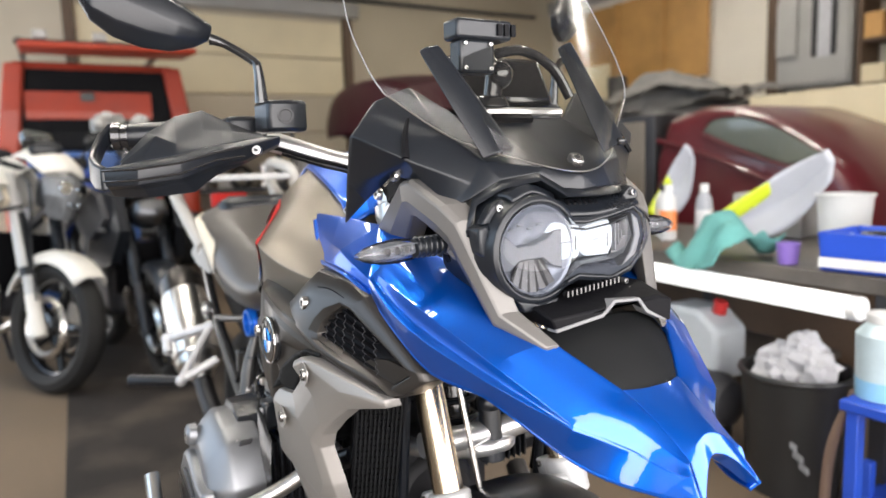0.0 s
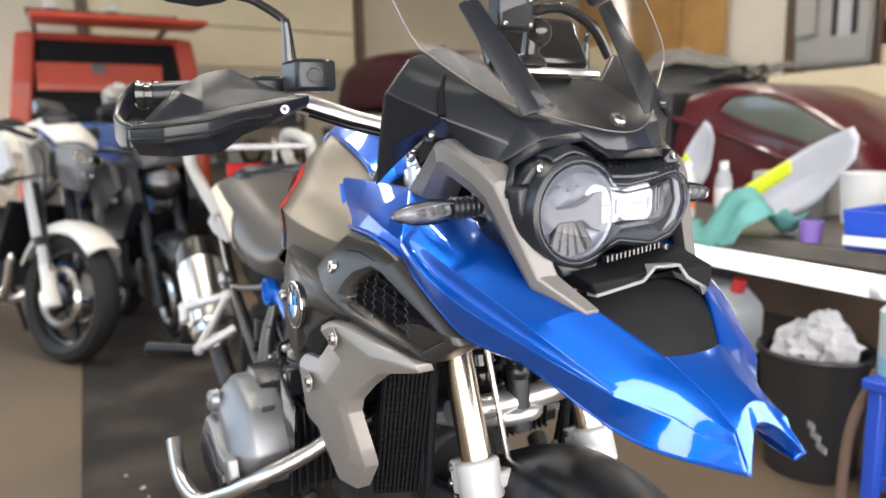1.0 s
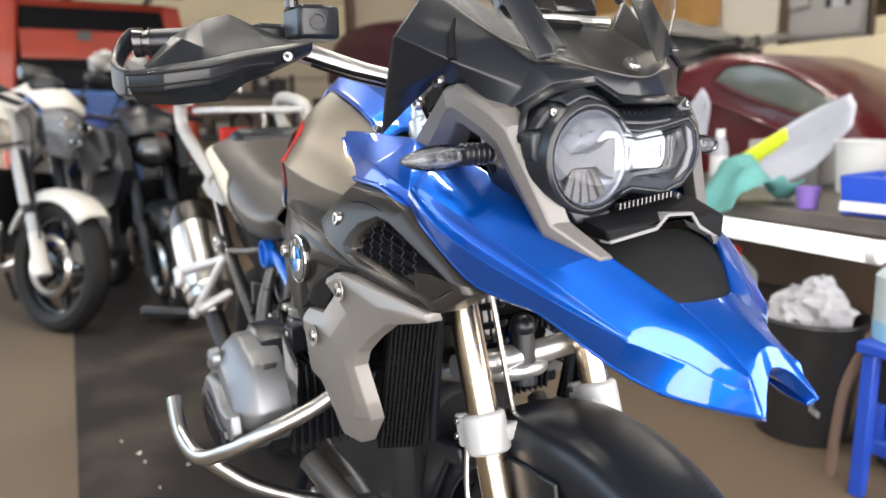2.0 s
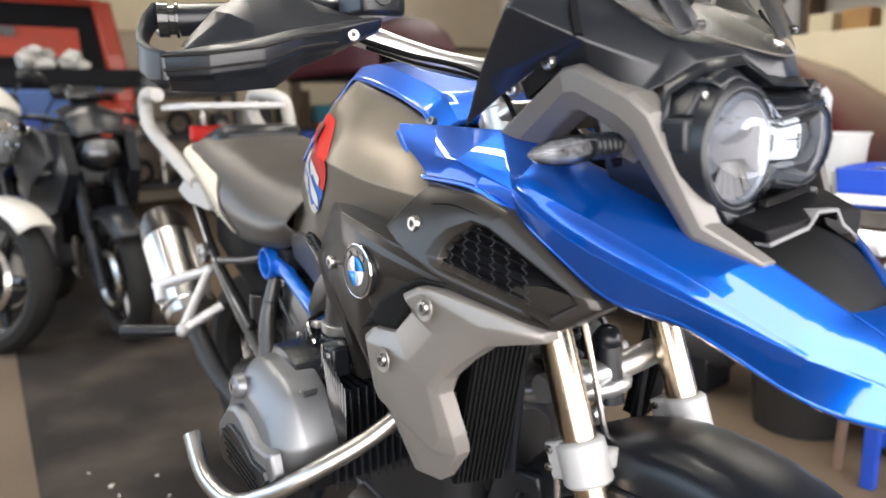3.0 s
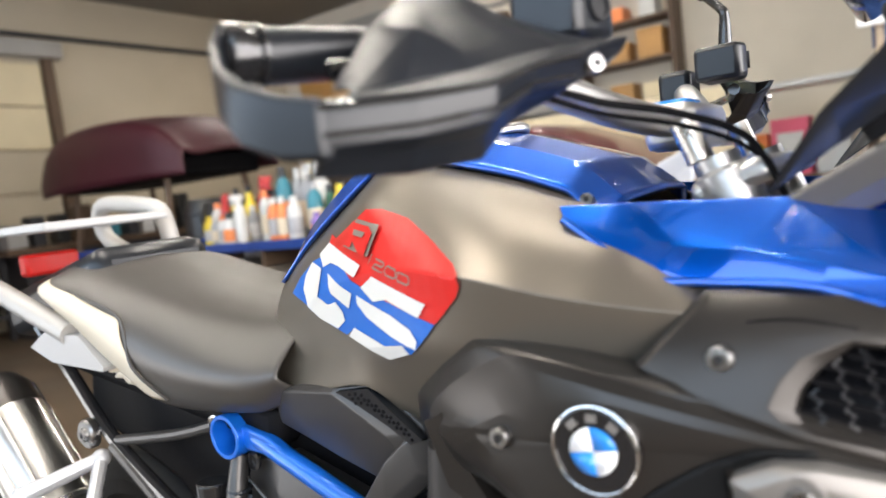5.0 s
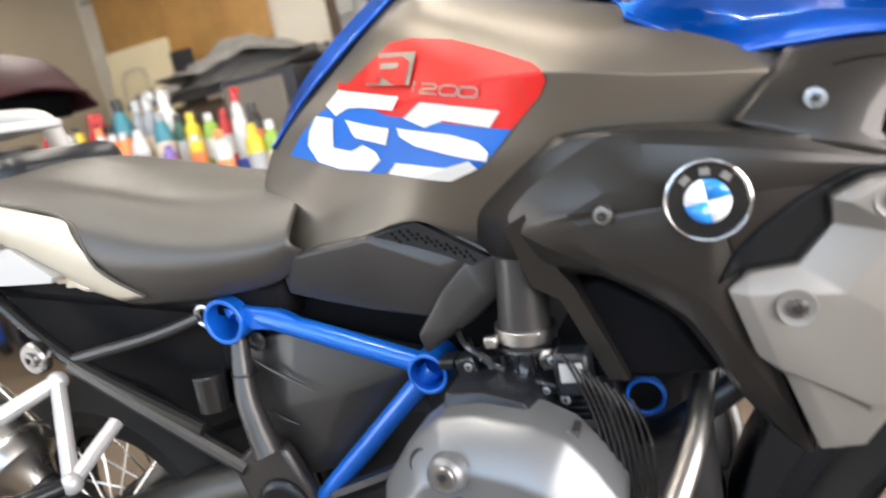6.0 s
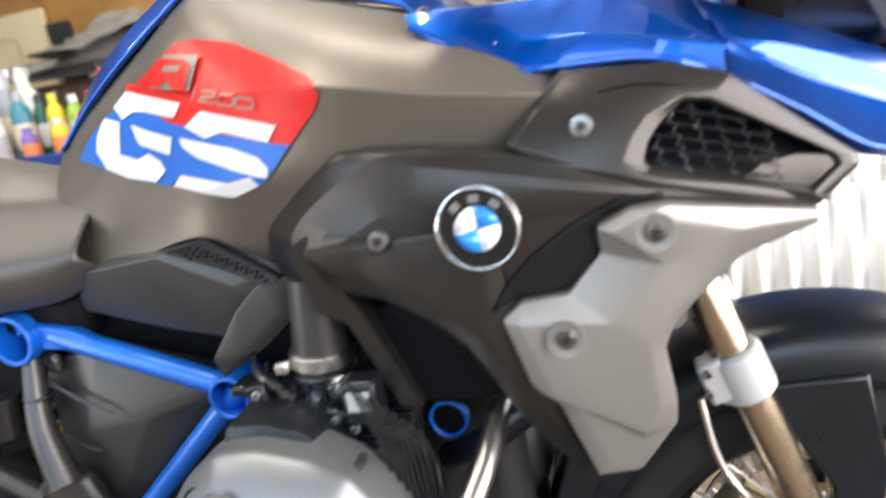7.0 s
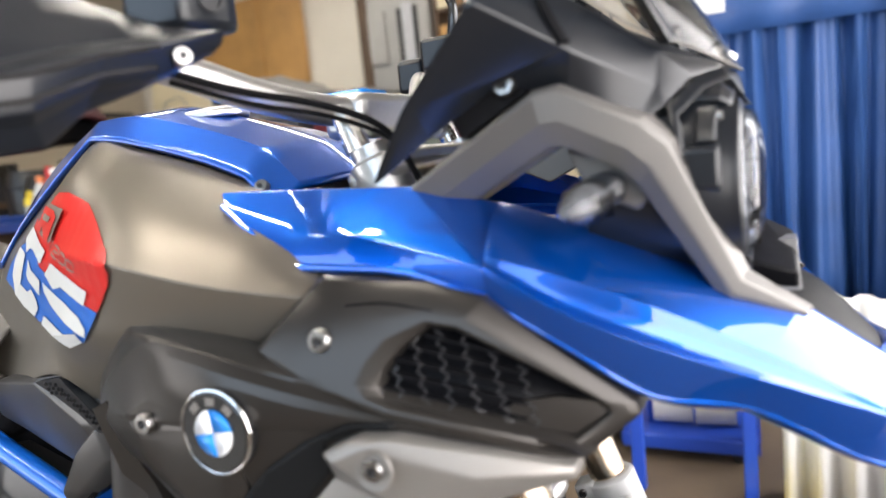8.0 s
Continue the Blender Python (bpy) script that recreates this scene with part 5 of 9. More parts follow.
        for x, y, z, h in ((-0.344, 0.470, 1.090, 0.016), (-0.368, 0.478, 1.094, 0.018), (-0.394, 0.481, 1.104, 0.018), (-0.416, 0.476, 1.120, 0.016), (-0.432, 0.465, 1.140, 0.014), (-0.441, 0.450, 1.158, 0.012)):
            strap.append([(x, (y + 0.003) * s, z + h), (x, (y + 0.003) * s, z - h), (x, (y - 0.006) * s, z - h), (x, (y - 0.006) * s, z + h)])
        bm = B()
        bridge(bm, strap)
        part("guard_strap", bm, BLACKP, guard, "bent end of the guard at the bar end", bevel=0.003)
        for u in (0.12, 0.72):
            rib = [Vector((c[0], c[1] * s, c[2])).lerp(Vector((d[0], d[1] * s, d[2])), u) + Vector((0.0012, 0.0006 * s, 0)) for c, d in zip(C[:-1], D[:-1])]
            part("guard_rib", tube(B(), rib, 0.0016, 8, 1, False), BLACKG, guard)
        bolt(guard, (-0.2745, 0.285 * s, 1.1225), (0.85, 0.5 * s, 0.1), 0.0066)
        # reservoir, lever, switch block
        body = prism(B(), [(-0.345, 0.205), (-0.290, 0.205), (-0.284, 0.225), (-0.292, 0.262), (-0.345, 0.268)], 1.148, 1.192, "z")
        if s < 0:
            flip_y(body)
        res = part("reservoir", body, BLACKP, bike, "black brake fluid reservoir", bevel=0.006)
        part("reservoir_window", spin(B(), (-0.287, 0.238 * s, 1.170), (1, 0.25 * s, 0), [(0, 0.011), (0.003, 0.011), (0.003, 0.0085), (0.0005, 0.008)], 20), DULL, res)
        part("lever", tube(B(), [(-0.310, 0.26 * s, 1.138), (-0.330, 0.33 * s, 1.134), (-0.385, 0.42 * s, 1.130)], [0.008, 0.006, 0.007], 8), BLACKG, bike, "black hand lever")
        part("switch_block", box(B(), (-0.385, 0.275 * s, 1.150), (0.045, 0.055, 0.05)), BLACKP, bike, bevel=0.008)
        # mirror
        stem = part("mirror_stem", tube(B(), [(-0.318, 0.262 * s, 1.190), (-0.316, 0.265 * s, 1.235), (-0.322, 0.270 * s, 1.248), (-0.345, 0.300 * s, 1.272), (-0.355, 0.318 * s, 1.280)], [0.010, 0.0065, 0.006, 0.006, 0.008], 12), BLACKG, bike, "black mirror stem")
        rows = []
        for f, zl, zh, d in ((-1.0, -0.010, 0.012, 0.010), (-0.80, -0.026, 0.018, 0.018), (-0.45, -0.042, 0.030, 0.026), (0.0, -0.048, 0.044, 0.030), (0.45, -0.044, 0.050, 0.030), (0.80, -0.030, 0.048, 0.026), (1.0, -0.008, 0.036, 0.016)):
            y0 = f * (0.090 if s < 0 else 0.080)
            rows.append([(-0.008, y0, zl), (0.004, y0, zl * 1.03), (d * 0.8, y0, zl * 0.6), (d, y0, (zl + zh) * 0.5), (d * 0.8, y0, zh * 0.7), (0.004, y0, zh * 1.03), (-0.008, y0, zh)])
        bm = B()
        bridge(bm, rows)
        for v in bm.verts:
            v.co = Matrix.Rotation(radians(36 if s > 0 else 0), 3, "Z") @ Matrix.Rotation(radians(14), 3, "X") @ (v.co * 0.92) + Vector((-0.358, 0.398, 1.308))
            v.co.y *= s
            if s > 0:
                v.co += Vector((-0.042, -0.040, 0.058))
        if s < 0:
            bmesh.ops.reverse_faces(bm, faces=bm.faces)
        md = part("mirror_head", bm, BLACKP, stem, "black rear-view mirror housing", angle=50).modifiers.new("soft_edges", "BEVEL")
        md.width, md.segments, md.limit_method, md.angle_limit = 0.004, 3, "ANGLE", radians(10)
    # clamp, steering head, cables
    part("bar_clamp", box(B(), (-0.30, 0, 1.085), (0.05, 0.13, 0.045)), ALU, bike, bevel=0.01)
    for s in (-1, 1):
        part("fork_cap", spin(B(), (-0.232, 0.1 * s, 1.0), (-0.33, 0, 0.94), [(0, 0.026), (0.04, 0.026), (0.044, 0.020), (0.055, 0.020)], 20), ALU, bike, "silver fork top")
        part("bolt_stub", cyl(B(), (-0.262, 0.1 * s, 1.05), (-0.275, 0.1 * s, 1.085), 0.012), STEEL, bike)
    part("top_yoke", box(B(), (-0.235, 0, 1.03), (0.07, 0.24, 0.022), Matrix.Rotation(radians(-19), 3, "Y")), ALU, bike, "silver top yoke", bevel=0.008)
    part("steering_damper_cover", box(B(), (-0.31, -0.02, 1.105), (0.05, 0.05, 0.014)), EMB_BLUE, bike, "blue anodised cap", bevel=0.004)
    for k, (dy, dz) in enumerate(((0, 0), (0.012, -0.010))):
        part("cable", tube(B(), [(-0.350, -0.24 + dy, 1.128 + dz), (-0.315, -0.19 + dy, 1.108 + dz), (-0.262, -0.145 + dy, 1.090 + dz), (-0.215, -0.125 + dy, 1.062 + dz), (-0.190, -0.11, 1.00)], 0.0022 if k else 0.0032, 8), VOID, bike, "black control cable")
    part("instrument_panel", box(B(), (-0.155, 0.03, 1.205), (0.03, 0.16, 0.08), Matrix.Rotation(radians(-28), 3, "Y")), BLACKG, bike, "black instrument panel", bevel=0.01)


def add_indicator():
    for s in (-1, 1):
        st = part("indicator_stem", tube(B(), [(-0.030, 0.135 * s, 1.004), (-0.027, 0.178 * s, 1.002)], 0.011, 14), BLACKP, bike, "black ribbed indicator stem")
        for k in range(5):
            part("stem_rib", ring(B(), (-0.0285, (0.146 + k * 0.007) * s, 1.003), (0, 1, 0), 0.0115, 0.0016, 18, 6), BLACKP, st)
        bm = B()
        prof = [(0, 0.009), (0.006, 0.0125), (0.025, 0.0145), (0.045, 0.013), (0.062, 0.0085), (0.074, 0.002)]
        spin(bm, (-0.027, 0.176 * s, 1.002), (-0.06, s, -0.05), prof, 20)
        lens = part("indicator_lens", bm, LENS, st, "clear indicator lens")
        lens.visible_shadow = False
        part("indicator_reflector", spin(B(), (-0.0295, 0.178 * s, 1.002), (-0.06, s, -0.05), [(0, 0.0070), (0.02, 0.0112), (0.045, 0.0102), (0.066, 0.004)], 9), FACETED, st, flat=True)
        for k in range(3):
            c = Vector((-0.0165 - 0.0008 * k, (0.193 + 0.012 * k) * s, 1.003 - 0.0006 * k))
            part("lamp_cup", spin(B(), c, (1, -0.3 * s, 0.2), [(0.0012, 0.0052), (0.0016, 0.0044), (-0.003, 0.0020), (-0.003, 0.0004)], 14), FLUTE, st)
            part("lamp_chip", ball(B(), c + Vector((-0.001, 0, 0)), 0.0016), TRIMW, st)
        part("lens_seam", tube(B(), [(-0.0150, 0.180 * s, 1.0095), (-0.0125, 0.200 * s, 1.0100), (-0.0160, 0.225 * s, 1.0060), (-0.0300, 0.248 * s, 0.9990)], 0.0007, 5), FROSTED, st)
        part("stem_foot", spin(B(), (-0.030, 0.118 * s, 1.004), (0, s, 0), [(0, 0.014), (0.015, 0.014), (0.02, 0.012)], 20), ARMGREY, st)
        part("arm_gusset", prism(B(), [(-0.060, 1.034), (-0.020, 1.022), (0.005, 1.0), (-0.010, 0.985), (-0.045, 1.0)], 0.118 * s, 0.136 * s), ARMGREY, bike, bevel=0.003)


def add_engine():
    for s in (-1, 1):
        def sided(bm):
            return flip_y(bm) if s > 0 else bm
        head = part("cylinder", sided(box(B(), (-0.51, -0.19, 0.570), (0.15, 0.22, 0.14))), VOID, bike, "black finned cylinder")
        for i in range(11):
            part("cooling_fin", sided(box(B(), (-0.500, -0.130 - i * 0.0135, 0.570), (0.160, 0.0035, 0.150))), BLACKP, head, bevel=0.001)
        out = [(-0.652, 0.560), (-0.642, 0.604), (-0.604, 0.652), (-0.568, 0.676), (-0.530, 0.679), (-0.474, 0.668), (-0.444, 0.652), (-0.424, 0.626), (-0.402, 0.588), (-0.406, 0.560), (-0.440, 0.515), (-0.470, 0.497), (-0.600, 0.488), (-0.645, 0.520)]
        inn = [(-0.624, 0.556), (-0.612, 0.590), (-0.584, 0.622), (-0.556, 0.636), (-0.524, 0.638), (-0.486, 0.630), (-0.464, 0.620), (-0.448, 0.604), (-0.430, 0.582), (-0.432, 0.562), (-0.452, 0.530), (-0.476, 0.514), (-0.590, 0.505), (-0.618, 0.528)]
        bm = B()
        bridge(bm, [[(x, -0.265, z) for x, z in out], [(x, -0.320, z) for x, z in out], [(x * 0.6 + u * 0.4, -0.338, z * 0.6 + w * 0.4) for (x, z), (u, w) in zip(out, inn)], [(u, -0.357 - 0.04 * (0.6 - w), w) for u, w in inn]])
        cov = part("rocker_cover", sided(bm), ENGINE, bike, "satin grey cylinder head cover", angle=60)
        md = cov.modifiers.new("soft_edges", "BEVEL")
        md.width, md.segments, md.limit_method, md.angle_limit = 0.005, 3, "ANGLE", radians(14)
        bm = B()
        low = [(-0.632, 0.556), (-0.575, 0.606), (-0.545, 0.616), (-0.515, 0.610), (-0.466, 0.584), (-0.412, 0.590), (-0.404, 0.560), (-0.440, 0.510), (-0.600, 0.500), (-0.632, 0.525)]
        bridge(bm, [[(x, -0.350, z) for x, z in low], [(x, -0.366, z) for x, z in low], [(-0.52 + (x + 0.52) * 0.93, -0.372, 0.552 + (z - 0.552) * 0.90) for x, z in low]])
        part("cover_guard", sided(bm), ENGINE, cov, bevel=0.003)
        bm = prism(B(), [(-0.612, 0.538), (-0.565, 0.580), (-0.545, 0.586), (-0.515, 0.582), (-0.462, 0.562), (-0.418, 0.566), (-0.414, 0.552), (-0.446, 0.516), (-0.595, 0.508), (-0.612, 0.522)], -0.366, -0.378)
        part("guard_inlay", sided(bm), BLACKP, cov, "black ribbed plastic inlay", bevel=0.002)
        for k in range(5):
            part("inlay_rib", sided(box(B(), (-0.515 + 0.004 * k, -0.379, 0.560 - 0.010 * k), (0.130, 0.003, 0.003), Matrix.Rotation(radians(6), 3, "Y"))), BLACKP, cov)
        part("cover_port", spin(B(), (-0.586, -0.3385 * -s, 0.640), (-0.2, s, 0.55), [(0, 0.0), (0.0005, 0.013), (0.002, 0.012), (0.0005, 0.010)], 20), BLACKP, cov)
        part("bolt_boss", spin(B(), (-0.551, -0.352 * -s, 0.640), (0, s, 0.1), [(0, 0.020), (0.012, 0.018), (0.016, 0.014)], 24), ENGINE, cov)
        bolt(cov, (-0.551, -0.366 * -s, 0.642), (0, s, 0.1), 0.011)
        net = [(-0.568, -0.292, 0.688), (-0.530, -0.292, 0.688), (-0.490, -0.292, 0.677), (-0.474, -0.294, 0.656), (-0.500, -0.300, 0.640), (-0.546, -0.300, 0.654), (-0.571, -0.298, 0.672),
               (-0.566, -0.240, 0.690), (-0.524, -0.240, 0.690), (-0.484, -0.240, 0.680), (-0.462, -0.246, 0.652)]
        moulded("plug_cover", [(x, -y * s, z) for x, y, z in net], [(0, 1, 5, 6), (1, 2, 3, 4, 5), (0, 7, 8, 1), (1, 8, 9, 2), (2, 9, 10, 3)], BLACKP, bike, "black angular ignition cover", 0.003, 0.03, (0, -s, 0))
        net = [(-0.576, -0.312, 0.660), (-0.560, -0.318, 0.640), (-0.467, -0.318, 0.630), (-0.440, -0.312, 0.630), (-0.438, -0.300, 0.652), (-0.470, -0.300, 0.652), (-0.490, -0.304, 0.644), (-0.558, -0.303, 0.654)]
        moulded("plug_flange", [(x, -y * s, z) for x, y, z in net], [(0, 1, 7), (1, 2, 6, 7), (2, 3, 4, 5, 6)], DULL, bike, "dark cast flange", 0.002, 0.02, (0, -s, 0))
        bolt(bike, (-0.4515, -0.306 * -s, 0.646), (0, s, 0.5), 0.0095)
        # intake: pipe, bands, injector
        hose = part("intake_pipe", sided(cyl(B(), (-0.503, -0.205, 0.700), (-0.495, -0.200, 0.800), 0.029, 0.026, 28)), COVER, bike, "grey-brown rubber intake pipe")
        def band(z, r, h, material, name, label=""):
            bm = spin(B(), (-0.503 + (z - 0.7) * 0.1, -0.205, z), (0.1, 0, 1), [(-h, r - 0.003), (-h, r), (h, r), (h, r - 0.003)], 32)
            return part(name, sided(bm), material, hose, label, bevel=0.0008)
        band(0.718, 0.0325, 0.0075, SATIN, "hose_clip", "bright steel hose clip")
        band(0.709, 0.0300, 0.0015, BLACKG, "clip_edge")
        part("clip_screw", sided(box(B(), (-0.532, -0.232, 0.717), (0.014, 0.012, 0.012))), STEEL, hose, bevel=0.002)
        band(0.692, 0.0330, 0.0140, BLACKG, "throttle_body", "black throttle body")
        for z, r in ((0.703, 0.0345), (0.682, 0.0345)):
            band(z, r, 0.0018, BLACKG, "throttle_flange")
        band(0.668, 0.0300, 0.0090, BLACKP, "rubber_sleeve")
        band(0.660, 0.0312, 0.0042, STEEL, "lower_clip", "steel hose clip")
        for k in range(4):
            part("sleeve_rib", sided(box(B(), (-0.535 + k * 0.015, -0.236 - (0.003 if k in (1, 2) else 0), 0.692), (0.0035, 0.006, 0.022))), BLACKP, hose)
        part("bright_tab", sided(box(B(), (-0.502, -0.2395, 0.686), (0.012, 0.003, 0.010), Matrix.Rotation(0.5, 3, "Y"))), SATIN, hose)
        for k, (x, y, z, w, d, h) in enumerate(((-0.560, -0.232, 0.694, 0.022, 0.03, 0.022), (-0.555, -0.225, 0.672, 0.034, 0.03, 0.018), (-0.475, -0.238, 0.672, 0.026, 0.03, 0.014), (-0.470, -0.244, 0.700, 0.016, 0.02, 0.016), (-0.590, -0.215, 0.690, 0.020, 0.03, 0.012))):
            part("throttle_linkage", sided(box(B(), (x, y, z), (w, d, h), Matrix.Rotation(0.2 * (k % 3 - 1), 3, "Y"))), BLACKG if k % 2 else BLACKP, hose, bevel=0.003)
        for x, z, r in ((-0.552, 0.700, 0.005), (-0.474, 0.672, 0.0045), (-0.456, 0.662, 0.0055), (-0.566, 0.682, 0.004), (-0.464, 0.704, 0.004)):
            bolt(hose, (x, -0.256 * -s, z), (0, s, 0.2), r, "screw")
        for k in range(9):
            part("fin_edge", sided(tube(B(), [(-0.452 + 0.0075 * k, -0.262, 0.712 - 0.006 * k), (-0.440 + 0.0075 * k, -0.268, 0.690 - 0.007 * k), (-0.426 + 0.006 * k, -0.270, 0.640 - 0.006 * k), (-0.420 + 0.005 * k, -0.270, 0.560)], 0.0016, 6, 4)), BLACKG, bike)
        part("injector_plug", sided(box(B(), (-0.446, -0.246, 0.688), (0.036, 0.030, 0.046))), BLACKP, bike, bevel=0.005)
        part("injector_label", sided(box(B(), (-0.445, -0.2625, 0.693), (0.022, 0.003, 0.019))), WHITECLAMP, bike, "pale metal plate")
        for k in range(4):
            part("fuel_pipe", sided(tube(B(), [(-0.58 + k * 0.012, -0.20, 0.72 - k * 0.012), (-0.56 + k * 0.01, -0.235, 0.715 - k * 0.012), (-0.53 + k * 0.012, -0.245, 0.70 - k * 0.01)], 0.0035, 6)), BLACKG, bike)
        # crash bar
        part("crash_bar", sided(tube(B(), [(-0.325, -0.17, 0.655), (-0.345, -0.25, 0.605), (-0.372, -0.325, 0.568), (-0.410, -0.375, 0.535), (-0.470, -0.408, 0.508), (-0.535, -0.424, 0.525), (-0.582, -0.425, 0.572)], 0.0125, 16)), SATIN, bike, "brushed steel engine crash bar")
        part("crash_bar", sided(tube(B(), [(-0.47, -0.40, 0.505), (-0.455, -0.33, 0.44), (-0.44, -0.22, 0.385), (-0.43, -0.12, 0.36)], 0.0125, 16)), SATIN, bike, "brushed steel lower crash bar")
    case = part("crankcase", box(B(), (-0.51, 0, 0.50), (0.36, 0.24, 0.30)), DULL, bike, "dark engine block", bevel=0.03)
    part("gearbox", box(B(), (-0.78, 0, 0.47), (0.24, 0.22, 0.26)), DULL, bike, bevel=0.03)
    part("front_cover", cyl(B(), (-0.36, 0, 0.52), (-0.315, 0, 0.52), 0.085), DULL, bike, bevel=0.02)
    part("skid_plate", prism(B(), [(-0.28, 0.36), (-0.24, 0.30), (-0.36, 0.20), (-0.75, 0.19), (-0.75, 0.23), (-0.40, 0.25)], -0.14, 0.14), ALU, bike, "bare aluminium skid plate", bevel=0.006)
    for s in (-1, 1):
        part("exhaust_pipe", tube(B(), [(-0.42, 0.24 * s, 0.48), (-0.33, 0.20 * s, 0.42), (-0.34, 0.12 * s, 0.33), (-0.50, 0.07 * s, 0.28), (-0.85, -0.05, 0.29), (-0.90, -0.12, 0.33)], 0.021, 14), CAST, bike, "steel exhaust pipe")
    part("air_duct", prism(B(), [(-0.450, 0.760), (-0.416, 0.772), (-0.350, 0.735), (-0.322, 0.690), (-0.310, 0.668), (-0.360, 0.660), (-0.420, 0.664)], -0.215, -0.10), VOID, bike, "black air duct", bevel=0.008)
    part("hose", tube(B(), [(-0.40, -0.16, 0.57), (-0.36, -0.19, 0.60), (-0.31, -0.19, 0.635), (-0.27, -0.17, 0.66)], 0.015, 12), BLACKP, bike, "thick black rubber hose")


def add_frame():
    a, b, c = Vector((-0.941, -0.131, 0.734)), Vector((-0.640, -0.155, 0.657)), Vector((-0.392, -0.166, 0.620))
    for s in (1, -1):
        def m(v):
            return Vector((v[0], v[1] * s, v[2]))
        f = part("frame_tube", tube(B(), [m(a + Vector((0.02, 0.004, 0.004))), m((-0.88, -0.138, 0.728)), m(b + Vector((-0.02, 0, 0.006)))], 0.0145, 14), BLUE_FRAME, bike, "blue steel frame tube")
        part("frame_strut", tube(B(), [m(b), m((-0.863, -0.150, 0.452))], 0.0145, 14), BLUE_FRAME, f)
        part("frame_gusset", prism(B(), [(-0.92, 0.752), (-0.86, 0.742), (-0.82, 0.722), (-0.85, 0.712), (-0.91, 0.716)], -0.150 * s, -0.132 * s), BLUE_FRAME, f, bevel=0.004)
        for p, r, l in ((a, 0.033, 0.030), (b, 0.026, 0.026), (c, 0.022, 0.006)):
            bm = B()
            q = m(p)
            spin(bm, q, (0, -s, 0), [(-l, r), (l, r), (l, r * 0.80), (-l * 0.7, r * 0.80)], 28)
            joint = part("frame_joint", bm, BLUE_FRAME, f, "open blue frame joint", bevel=0.0015)
            # black disc painted for the shade inside the capped front joint
            if p is c:
                part("joint_dark_disc", cyl(B(), q + Vector((0, 0.003 * s, 0)), q + Vector((0, -0.002 * s, 0)), r * 0.78), VOID, joint)
        part("frame_spur", tube(B(), [m(a), m((-0.965, -0.12, 0.775))], 0.012, 10), BLUE_FRAME, f)
        # footrest plate
        g = part("footrest_hanger", tube(B(), [m((-0.940, -0.140, 0.700)), m((-0.930, -0.165, 0.62)), m((-0.905, -0.18, 0.545))], [0.012, 0.017, 0.022], 12), CAST, bike, "grey cast footrest hanger")
        part("hanger_collar", ring(B(), m((-0.935, -0.152, 0.655)), (0.1, 0, 1), 0.0155, 0.0035, 20, 6), BLACKP, g)
        part("hanger_plate", prism(B(), [(-0.985, 0.52), (-0.93, 0.56), (-0.885, 0.55), (-0.86, 0.49), (-0.86, 0.44), (-0.90, 0.42), (-0.97, 0.46)], -0.175 * s, -0.15 * s), CAST, g, bevel=0.008)
        part("pivot_cover", spin(B(), m((-0.905, -0.15, 0.462)), (0, -s, 0), [(0, 0.042), (0.03, 0.042), (0.036, 0.034)], 28), BLACKP, bike, "round black pivot cover", bevel=0.003)
        part("side_tube", tube(B(), [m((-1.246, -0.168, 0.685)), m((-1.10, -0.172, 0.60)), m((-0.96, -0.17, 0.515))], 0.0125, 10), CAST, bike, "grey subframe tube")
        part("subframe", tube(B(), [m((-1.50, -0.15, 0.88)), m((-1.38, -0.160, 0.80)), m((-1.246, -0.165, 0.690)), m((-1.02, -0.168, 0.575))], 0.0115, 10), BLACKG, bike, "slim black subframe tube")
        part("subframe_strut", tube(B(), [m((-1.246, -0.165, 0.692)), m((-1.09, -0.145, 0.715)), m((-1.0, -0.135, 0.737))], 0.009, 10), CAST, bike)
        part("strut_eye", ring(B(), m((-0.99, -0.137, 0.738)), (0, 1, 0), 0.014, 0.005, 20, 8), STEEL, bike)
        part("eye_bolt", spin(B(), m((-1.30, -0.175, 0.705)), (0, -s, 0), [(0, 0.026), (0.012, 0.026), (0.016, 0.023), (0.016, 0.013), (0.022, 0.012), (0.022, 0.006), (0.014, 0.005)], 24), BOLT, bike)
        # passenger peg on its triangle
        t1, t2, t3, t4 = m((-1.272, -0.182, 0.664)), m((-1.165, -0.285, 0.556)), m((-1.335, -0.290, 0.632)), m((-1.165, -0.190, 0.598))
        br = part("peg_bracket", tube(B(), [t3, t1], [0.015, 0.012], 10), PEGGREY, bike, "pale grey cast triangular peg bracket")
        for u, v in ((t1, t2), (t4, t2)):
            part("bracket_bar", tube(B(), [u, v], 0.0115, 10), PEGGREY, br)
        part("bracket_lug", tube(B(), [t3, t3 + Vector((0.035, -0.004 * s, -0.034))], 0.014, 10), PEGGREY, br, bevel=0.003)
        for u in (t1, t2, t3):
            part("bracket_knuckle", ball(B(), u, 0.016), PEGGREY, br)
        part("passenger_peg", tube(B(), [t2, t2 + Vector((-0.075, -0.115 * s, 0.002))], [0.012, 0.018, 0.018], 10, 1, False), BLACKP, bike, "black folded passenger footpeg", bevel=0.004)
    part("swingarm", tube(B(), [(-0.90, -0.06, 0.45), (-1.15, -0.08, 0.40), (-1.36, -0.08, 0.33)], 0.045, 14), CAST, bike, "grey single-sided swingarm")
    part("strut_black", tube(B(), [(-0.985, -0.10, 0.60), (-0.97, -0.10, 0.70)], 0.03, 14), VOID, bike)
    sh = part("rear_shock", cyl(B(), (-0.955, -0.09, 0.53), (-0.975, -0.09, 0.70), 0.020), YELLOW, bike, "yellow rear shock absorber")
